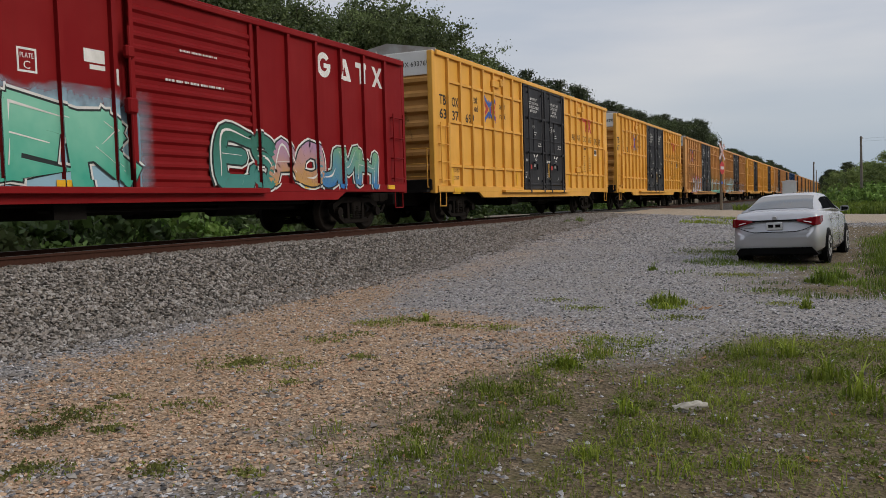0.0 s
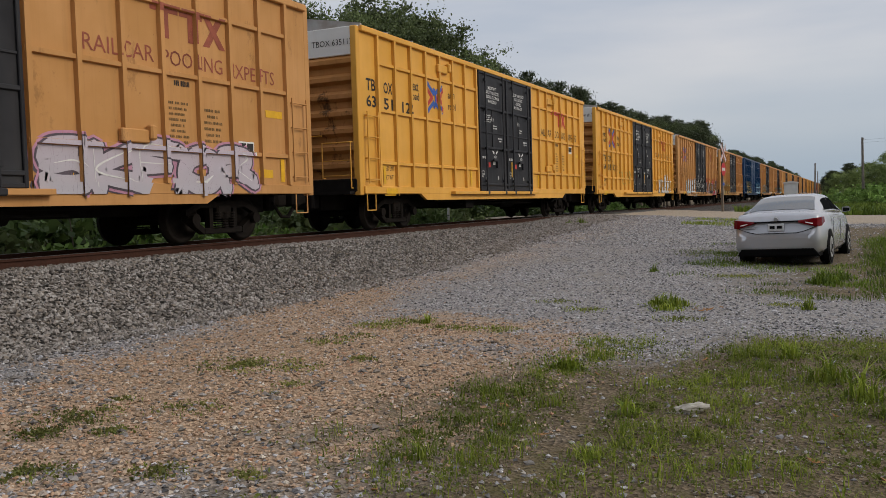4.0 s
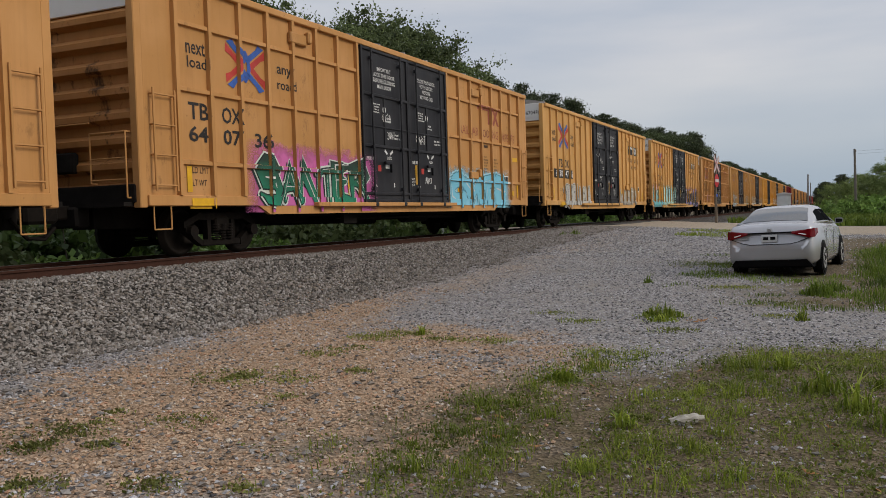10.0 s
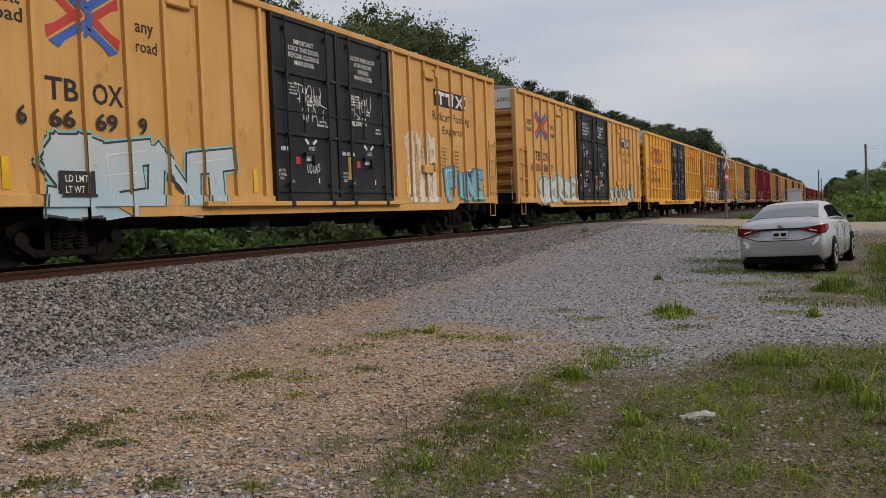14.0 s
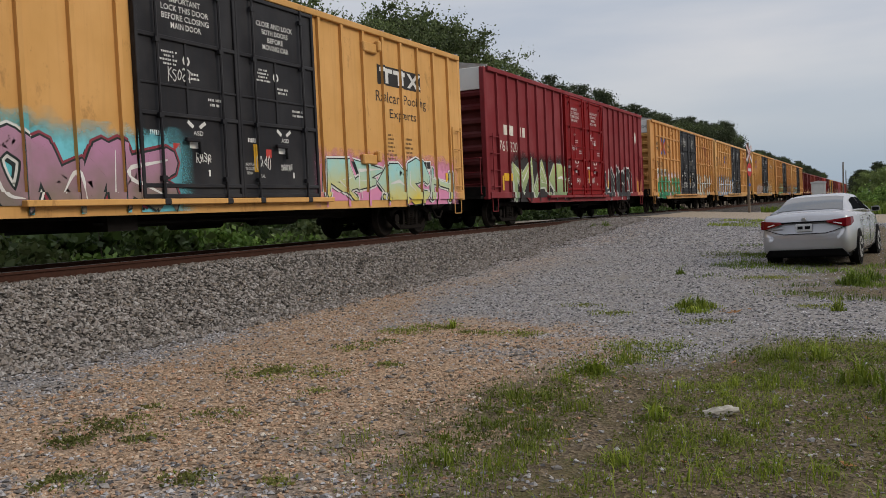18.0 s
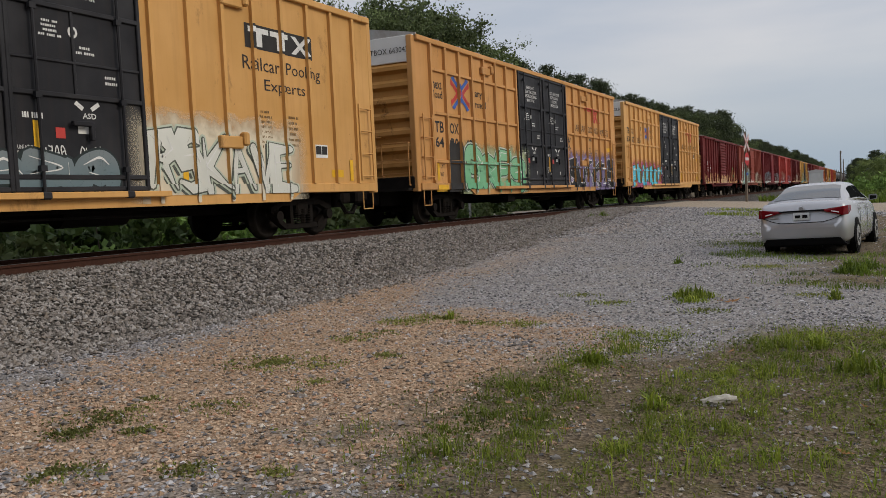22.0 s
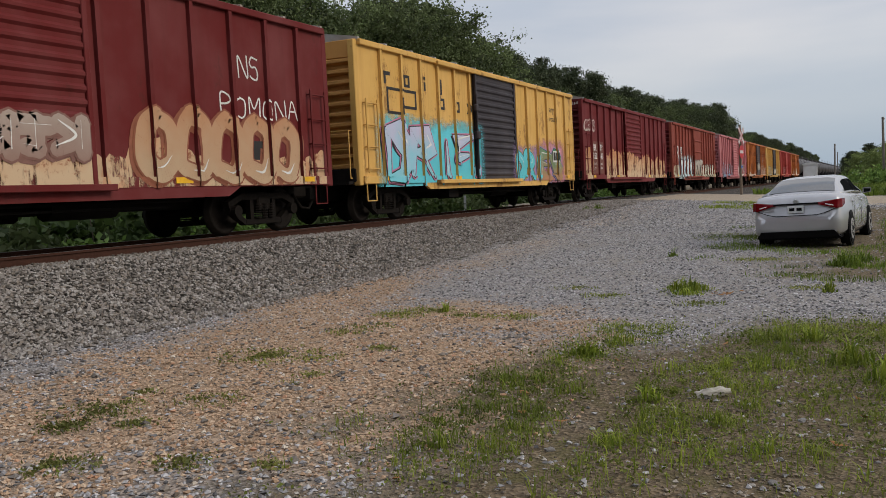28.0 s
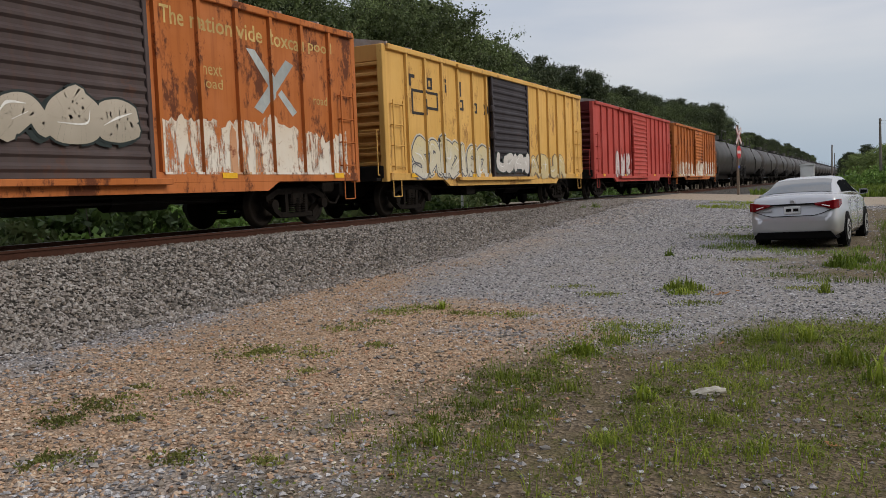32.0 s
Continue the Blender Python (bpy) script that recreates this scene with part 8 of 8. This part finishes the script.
# ---- the parked car ----
def build_sedan():
    silver = surface("silver_car_paint", (0.48, 0.485, 0.505), 0.24, 0.5, vary=0.06, scale=3, bump=0.0)
    dark = surface("black_trim", (0.010, 0.010, 0.011), 0.6, vary=0.2, scale=10, bump=0.0, spec=0.05)
    pane = glass("side_glass", (0.008, 0.009, 0.010), 0.0, 0.0)
    back_pane = glass("rear_glass", (0.05, 0.055, 0.06), 0.6, 0.3)
    tyre = surface("tyre_rubber", (0.013, 0.013, 0.013), 0.9, vary=0.3, scale=14, bump=0.2, spec=0.08)
    alloy = surface("alloy_rim", (0.38, 0.38, 0.39), 0.35, 0.2, vary=0.1, scale=5, bump=0.0)
    lens = surface("red_lens", (0.17, 0.006, 0.010), 0.12, vary=0.2, scale=12, bump=0.0)
    clear = surface("clear_lens", (0.75, 0.70, 0.70), 0.15, vary=0.05, scale=9, bump=0.0)
    plate = surface("plate_white", (0.62, 0.63, 0.64), 0.5, vary=0.05, scale=9, bump=0.0)
    car = tagged(new("parked_car"), "silver four-door sedan parked on the gravel", "car")
    car.matrix_basis = pose(-1.19, 19.75, 0.155, 0, -1.6, -7)

    def ring(y, w, zb, zm, zbelt, zd, crown=0.03):
        h = [(0.0, zb), (0.60 * w, zb), (0.90 * w, zb + 0.03), (0.985 * w, zb + 0.12), (w, zm), (0.99 * w, zm + 0.12), (0.965 * w, zbelt), (0.90 * w, zd - 0.012), (0.74 * w, zd + 0.3 * crown), (0.4 * w, zd + 0.8 * crown), (0.0, zd + crown)]
        return [(x, y, z) for x, z in h] + [(-x, y, z) for x, z in reversed(h[1:-1])]

    stations = [(-0.955, 0.62, 0.42, 0.50, 0.57, 0.60), (-0.94, 0.72, 0.34, 0.50, 0.62, 0.66), (-0.90, 0.79, 0.27, 0.52, 0.72, 0.80), (-0.87, 0.815, 0.24, 0.54, 0.88, 0.985), (-0.83, 0.835, 0.22, 0.55, 0.93, 1.055), (-0.72, 0.86, 0.21, 0.56, 0.95, 1.065),
                (-0.35, 0.882, 0.20, 0.56, 0.96, 1.075), (0.4, 0.888, 0.18, 0.56, 0.95, 1.07), (1.4, 0.888, 0.17, 0.55, 0.93, 1.03), (2.4, 0.885, 0.18, 0.54, 0.90, 1.00), (2.9, 0.875, 0.20, 0.54, 0.84, 0.95), (3.3, 0.84, 0.22, 0.52, 0.74, 0.84), (3.55, 0.74, 0.26, 0.48, 0.62, 0.70), (3.68, 0.55, 0.34, 0.46, 0.54, 0.58)]
    bm = bmesh.new()
    rows = [[bm.verts.new(p) for p in ring(*s)] for s in stations]
    m = len(rows[0])
    for a, b in zip(rows, rows[1:]):
        for i in range(m):
            bm.faces.new((a[i], a[(i + 1) % m], b[(i + 1) % m], b[i]))
    bm.faces.new(rows[0][::-1])
    bm.faces.new(rows[-1])
    bmesh.ops.recalc_face_normals(bm, faces=bm.faces)
    for f in bm.faces:
        f.smooth = True
    body = part("body", bm, silver, car)

    def gring(y, wb, zb, wt, zt):
        h = [(wb, zb), (wb * 0.985, zb + 0.04), (wt + 0.035, zt - 0.07), (wt - 0.02, zt - 0.02), (wt * 0.7, zt + 0.012), (0, zt + 0.02)]
        return [(x, y, z) for x, z in h] + [(-x, y, z) for x, z in reversed(h[:-1])]
    gst = [(-0.40, 0.78, 1.05, 0.70, 1.09), (0.05, 0.80, 1.05, 0.63, 1.275), (0.42, 0.81, 1.05, 0.595, 1.385), (0.75, 0.815, 1.05, 0.585, 1.428), (1.25, 0.82, 1.04, 0.59, 1.44), (1.65, 0.82, 1.02, 0.595, 1.415), (2.0, 0.81, 1.01, 0.62, 1.30), (2.7, 0.78, 0.98, 0.70, 1.02)]
    g = Form().rings([gring(*s) for s in gst])
    part("cabin", g, silver, car, smooth=True)
    # glazing, set a few millimetres proud
    def skin_at(y):
        ys = [p[0] for p in gst]
        return [float(np.interp(y, ys, [p[j] for p in gst])) for j in (1, 2, 3, 4)]

    def back_row(y, lift, trim=0.035):
        wb, zb, wt, zt = skin_at(y)
        h = [(0.0, zt + 0.02), (wt * 0.35, zt + 0.016), (wt * 0.7, zt + 0.012), (wt - trim, zt - 0.012)]
        half = [(x, y - 0.5 * lift, z + lift) for x, z in h]
        return [(-x, q, z) for x, q, z in reversed(half[1:])] + half
    part("rear_window", Form().rings([back_row(y, 0.010) for y in np.linspace(-0.34, 0.40, 8)], close=False), back_pane, car, "tinted rear window", smooth=True)
    part("windscreen", Form().rings([[(-0.68, 2.66, 1.045), (-0.57, 1.78, 1.40), (0.57, 1.78, 1.40), (0.68, 2.66, 1.045)], [(-0.68, 2.6, 1.04), (-0.57, 1.76, 1.38), (0.57, 1.76, 1.38), (0.68, 2.6, 1.04)]]), pane, car, "tinted windscreen")
    for s in (-1, 1):
        def at_side(y, k):
            wb, zb, wt, zt = skin_at(y)
            lo, hi = np.array([wb * 0.985, zb + 0.045]), np.array([wt + 0.035, zt - 0.075])
            p = lo + (hi - lo) * k
            return (s * (p[0] + 0.010), y, p[1])
        for name, y0, y1, rise in (("rear_side_window", 0.02, 1.06, (0.0, 0.5)), ("front_side_window", 1.12, 2.35, (0.55, 1.0))):
            rows = []
            for k in np.linspace(0, 1, 10):
                y = y0 + (y1 - y0) * k
                zl = skin_at(y)
                top = 0.96
                if name[0] == "r":
                    top = min(0.96, 0.10 + 2.6 * k)
                else:
                    top = min(0.96, 0.06 + 3.2 * (1 - k))
                rows.append([at_side(y, 0.02), at_side(y, 0.02 + (top - 0.02) * 0.5), at_side(y, top)])
            part(name, Form().rings(rows, close=False), pane, car, "dark side window")
        for y in (0.0, 2.70):
            arch = Form().tube((s * 0.80, y, 0.32), (s * 0.893, y, 0.32), 0.375, 28)
            part("wheel_arch", arch, dark, car)
            w = part("wheel", Form().tube((s * 0.70, y, 0.318), (s * 0.905, y, 0.318), 0.318, 28), tyre, car, "black tyre with a silver rim")
            rim = Form().tube((s * 0.86, y, 0.318), (s * 0.909, y, 0.318), 0.215, 24)
            part("rim", rim, alloy, w)
            part("hub", Form().tube((s * 0.90, y, 0.318), (s * 0.918, y, 0.318), 0.06, 12), dark, w)
            for i in range(5):
                t = 2 * math.pi * i / 5
                c = (y + 0.13 * math.cos(t), 0.318 + 0.13 * math.sin(t))
                part("rim_slot", Form().tube((s * 0.905, *c), (s * 0.912, *c), 0.042, 8), dark, w)
        mir = Form().rings([[(s * 0.86, 2.005, 0.99), (s * 1.03, 2.02, 1.01), (s * 1.045, 2.02, 1.09), (s * 1.01, 2.02, 1.125), (s * 0.87, 2.005, 1.115)], [(s * 0.86, 2.10, 1.0), (s * 1.01, 2.12, 1.02), (s * 1.02, 2.12, 1.08), (s * 0.99, 2.12, 1.11), (s * 0.87, 2.10, 1.105)], [(s * 0.86, 2.16, 1.02), (s * 0.95, 2.17, 1.04), (s * 0.95, 2.17, 1.07), (s * 0.94, 2.17, 1.09), (s * 0.87, 2.16, 1.09)]])
        mp = part("door_mirror", mir, silver, car, "silver mirror shell")
        part("mirror_glass", Form().rings([[(s * 0.885, 1.999, 1.01), (s * 1.015, 2.010, 1.022), (s * 1.025, 2.010, 1.085), (s * 0.89, 1.999, 1.10)], [(s * 0.885, 2.02, 1.012), (s * 1.01, 2.03, 1.024), (s * 1.02, 2.03, 1.085), (s * 0.89, 2.02, 1.10)]]), dark, mp)
        for y in (0.35, 1.35):
            part("door_handle", Form().box(s * 0.885 - 0.012, s * 0.885 + 0.025, y, y + 0.2, 0.855, 0.885, 0.008), silver, car)
        for y in (0.48, 1.52, 2.46):
            part("door_seam", Form().box(s * 0.889 - 0.004, s * 0.889 + 0.002, y, y + 0.012, 0.30, 0.93), dark, car)
        # tail lamp: wraps from the wing into the boot lid
        top = [(0.862, -0.60, 0.965), (0.842, -0.80, 0.965), (0.78, -0.885, 0.955), (0.42, -0.925, 0.915)]
        bot = [(0.872, -0.62, 0.86), (0.845, -0.82, 0.79), (0.76, -0.905, 0.775), (0.42, -0.935, 0.875)]
        f = Form()
        f.rings([[(s * (x1 + 0.014), y1 - 0.034, z1), (s * (x2 + 0.014), y2 - 0.040, z2), (s * (x2 - 0.05), y2 + 0.08, z2), (s * (x1 - 0.05), y1 + 0.08, z1)] for (x1, y1, z1), (x2, y2, z2) in zip(top, bot)])
        lamp = part("tail_lamp", f, lens, car, "red wrap-round tail lamp")
        part("reversing_lens", Form().rings([[(s * 0.56, -0.966, 0.868), (s * 0.70, -0.954, 0.83), (s * 0.70, -0.950, 0.85), (s * 0.56, -0.962, 0.88)], [(s * 0.62, -0.92, 0.865), (s * 0.74, -0.90, 0.84), (s * 0.74, -0.90, 0.868), (s * 0.62, -0.91, 0.885)]]), clear, lamp)
    part("boot_garnish", Form().box(-0.44, 0.44, -0.962, -0.90, 0.885, 0.915, 0.006), dark, car, "dark trim strip")
    part("boot_seam", Form().path([(-0.80, -0.935, 0.80), (-0.55, -0.953, 0.70), (-0.40, -0.958, 0.665), (0.40, -0.958, 0.665), (0.55, -0.953, 0.70), (0.80, -0.935, 0.80)], 0.007, 6), dark, car)
    part("lower_valance", Form().rings([[(-0.80, -0.90, 0.21), (0.80, -0.90, 0.21), (0.70, -0.955, 0.345), (-0.70, -0.955, 0.345)], [(-0.80, -0.80, 0.21), (0.80, -0.80, 0.21), (0.70, -0.85, 0.345), (-0.70, -0.85, 0.345)]]), dark, car, "black lower bumper valance")
    pl = part("number_plate", Form().box(-0.155, 0.155, -0.972, -0.950, 0.715, 0.865, 0.006), plate, car, "white plate with dark bars")
    part("plate_bar", Form().box(-0.12, -0.02, -0.978, -0.970, 0.76, 0.82), dark, pl)
    part("plate_bar", Form().box(0.02, 0.12, -0.978, -0.970, 0.76, 0.82), dark, pl)
    part("boot_emblem", Form().tube((0, -0.945, 0.945), (0, -0.915, 0.950), 0.045, 14), alloy, car)
    part("model_script", Form().box(-0.62, -0.42, -0.955, -0.94, 0.775, 0.795), alloy, car)
    part("underbody", Form().box(-0.78, 0.78, -0.7, 3.3, 0.17, 0.30), dark, car)


build_sedan()


# ---- the crossing, poles and cabinet ----
def build_crossing():
    wood = surface("grey_timber", (0.20, 0.18, 0.155), 0.9, vary=0.3, scale=14, bump=0.4)
    board_white = surface("sign_white", (0.50, 0.50, 0.50), 0.5, vary=0.12, scale=8, bump=0.0)
    sign_red = surface("sign_red", (0.42, 0.02, 0.025), 0.4, vary=0.12, scale=8, bump=0.0)
    x, y = -6.3, 50.0
    z = float(ground_z(x, y))
    s = tagged(new("crossing_sign"), "railway crossing sign with a red stop board on a post", "sign")
    s.matrix_basis = pose(x, y, z, 0, 0, -11)
    part("post", Form().box(-0.06, 0.06, -0.06, 0.06, -0.3, 3.85, 0.01), surface("pale_post", (0.20, 0.16, 0.12), 0.8, vary=0.3, scale=9, bump=0.2), s)
    for a in (45, -45):
        b = part("crossbuck_board", Form().box(0.062, 0.082, -0.61, 0.61, -0.10, 0.10, 0.004), board_white, s, "white cross board", pose(0, 0, 3.25, a, 0, 0))
        part("red_stripe", Form().box(0.0825, 0.085, -0.55, 0.55, 0.07, 0.1), sign_red, b)
        part("red_stripe", Form().box(0.0825, 0.085, -0.55, 0.55, -0.1, -0.07), sign_red, b)
    f = Form()
    f.rings([[(q, 0.38 * math.cos(math.pi * (i + 0.5) / 4), 2.35 + 0.38 * math.sin(math.pi * (i + 0.5) / 4)) for i in range(8)] for q in (0.066, 0.078)])
    part("stop_board", f, sign_red, s, "red octagonal board")
    part("stop_lettering", Form().box(0.0785, 0.081, -0.27, 0.27, 2.27, 2.43), board_white, s)
    part("number_tag", Form().box(0.066, 0.074, -0.15, 0.15, 1.45, 1.6), surface("blue_tag", (0.05, 0.10, 0.35), bump=0.0), s)
    # cabinet
    steel = surface("cabinet_steel", (0.60, 0.61, 0.61), 0.45, 0.2, vary=0.1, scale=4, bump=0.05)
    cx, cy = -4.75, 86.0
    cz = float(ground_z(cx, cy))
    c = tagged(new("signal_cabinet"), "pale grey steel signal cabinet with a pitched lid", "cabinet")
    c.matrix_basis = pose(cx, cy, cz, 0, 0, 4)
    part("body", Form().box(-0.6, 0.6, -0.6, 0.6, 0.15, 2.25, 0.02), steel, c)
    part("lid", Form().rings([[(-0.68, q, 2.25), (0.68, q, 2.25), (0.68, q, 2.33), (0, q, 2.45), (-0.68, q, 2.33)] for q in (-0.68, 0.68)]), steel, c)
    part("door", Form().box(-0.5, 0.5, -0.625, -0.6, 0.3, 2.1, 0.008), steel, c)
    part("door_handle", Form().box(0.32, 0.38, -0.66, -0.62, 1.1, 1.3), wood, c)
    part("plinth", Form().box(-0.7, 0.7, -0.7, 0.7, -0.4, 0.15), surface("concrete", (0.35, 0.34, 0.32), 0.9, bump=0.2), c)
    # utility poles
    for px, py, h, lean in ((1.6, 105, 7.75, -0.7), (-5.0, 160, 7.0, 0.4), (-40.0, 300, 12, 0), (-7.4, 260, 8.0, 0)):
        p = tagged(new("utility_pole"), "weathered grey timber utility pole", "pole", "poles by the road")
        p.matrix_basis = pose(px, py, -0.1, 0, lean, 0)
        part("shaft", Form().tube((0, 0, -0.5), (0, 0, h), 0.17, 10, 0.11), wood, p)
        part("insulator", Form().tube((0.14, 0, h - 0.3), (0.14, 0, h - 0.1), 0.05, 8), board_white, p)
    line = surface("cable_black", (0.03, 0.03, 0.03), 0.6, bump=0.0)
    for i, (a, b) in enumerate((((1.6, 105, 7.4), (26, 98, 9.0)), ((1.6, 105, 7.1), (26, 98, 8.6)))):
        pts = [tuple(Vector(a).lerp(Vector(b), k / 10) + Vector((0, 0, -0.5 * math.sin(math.pi * k / 10)))) for k in range(11)]
        cab = tagged(part("overhead_cable", Form().path(pts, 0.006, 5), line, None), "thin black overhead cable", "cable")
    # white marker stake beyond the track
    st = tagged(part("marker_stake", Form().box(-0.05, 0.05, -0.02, 0.02, 0, 1.5, 0.008), board_white, None), "white marker stake beyond the track", "stake")
    st.location = (-14.6, 31.5, 0.0)
    # timber panels between the rails at the crossing
    for i, (a, b) in enumerate(((-2.2, -0.86), (-0.66, 0.66), (0.86, 2.2))):
        pn = tagged(part("crossing_deck", Form().box(TRACK_X + a, TRACK_X + b, 39.5, 50.5, RAIL_Z - 0.2, RAIL_Z - 0.012, 0.015), surface("asphalt_panel", (0.075, 0.07, 0.065), 0.9, vary=0.3, scale=9, bump=0.3), None), "worn dark crossing panel beside the rail", "crossing deck", "decks of the crossing")


build_crossing()


# ---- small things lying about ----
def build_litter():
    pale = surface("pale_cloth", (0.42, 0.40, 0.35), 0.9, vary=0.35, scale=20, second=(0.30, 0.28, 0.23), bump=0.4)
    x, y = -1.02, 6.25
    z = float(ground_z(x, y))
    rng = np.random.default_rng(77)
    bm = bmesh.new()
    bmesh.ops.create_icosphere(bm, subdivisions=3, radius=1.0)
    for v in bm.verts:
        n = noise.noise(v.co * 2.3) * 0.35 + noise.noise(v.co * 6.0) * 0.16
        v.co = Vector((v.co.x * 0.125 * (1 + n), v.co.y * 0.055 * (1 + n), v.co.z * 0.038 * (1 + 1.3 * n) + 0.03 + 0.12 * v.co.x * 0.12))
    for f in bm.faces:
        f.smooth = False
    ob = part("crumpled_wrapper", bm, pale, None)
    ob.matrix_basis = pose(x, y, z, 0, 0, 25)
    tagged(ob, "crumpled pale paper wrapper lying in the grass", "litter")
    # single larger stones
    stone_mat = surface("loose_stone", (0.21, 0.20, 0.19), 0.9, vary=0.35, scale=25, second=(0.14, 0.13, 0.12), bump=0.4)
    places = ((-1.0, 5.1, 0.045), (-1.72, 4.75, 0.05), (-1.95, 4.0, 0.04), (-0.45, 4.5, 0.05), (-4.1, 5.3, 0.035), (-5.6, 5.2, 0.05), (-4.6, 4.4, 0.045), (-3.7, 4.2, 0.035), (-6.4, 6.2, 0.05), (-6.9, 5.6, 0.06), (-0.15, 5.7, 0.04), (-2.6, 5.4, 0.03), (-5.0, 5.9, 0.035), (-3.2, 8.3, 0.04), (-1.5, 14.2, 0.06), (-5.9, 7.2, 0.04))
    for i, (x, y, r) in enumerate(places):
        r *= 0.55
        bm = bmesh.new()
        bmesh.ops.create_icosphere(bm, subdivisions=2, radius=1.0)
        for v in bm.verts:
            n = 1 + 0.45 * noise.noise(v.co * 1.4 + Vector((i * 3.1, 0, 0)))
            v.co = Vector((v.co.x * r * n * 1.3, v.co.y * r * n, v.co.z * r * n * 0.55 + 0.2 * r))
        s = part("stone", bm, stone_mat, None)
        s.matrix_basis = pose(x, y, float(ground_z(x, y)), 0, 0, 37 * i)
        tagged(s, "loose grey stone lying on the gravel", "stone", "loose stones")
    # dry brown leaves
    leaf = surface("dry_leaf", (0.26, 0.12, 0.045), 0.8, vary=0.4, scale=25, second=(0.34, 0.19, 0.08), bump=0.2)
    for i in range(26):
        x, y = (rng.uniform(-2.6, 0.6), rng.uniform(3.8, 8.5)) if i < 14 else (-1.75 + rng.normal() * 0.14, 12.1 + rng.normal() * 0.1)
        r = rng.uniform(0.025, 0.05)
        f = Form().rings([[(-r, 0, 0.012), (-0.3 * r, -0.5 * r, 0.004), (r, 0, 0.014), (-0.2 * r, 0.5 * r, 0.006)], [(-r, 0, 0.014), (-0.3 * r, -0.5 * r, 0.006), (r, 0, 0.016), (-0.2 * r, 0.5 * r, 0.008)]])
        s = part("dry_leaf", f, leaf, None)
        s.matrix_basis = pose(x, y, float(ground_z(x, y)) + 0.012, rng.uniform(-25, 25), rng.uniform(-25, 25), rng.uniform(0, 360))
        tagged(s, "curled dry brown leaf on the ground", "leaf", "dry leaves")


build_litter()


motions()
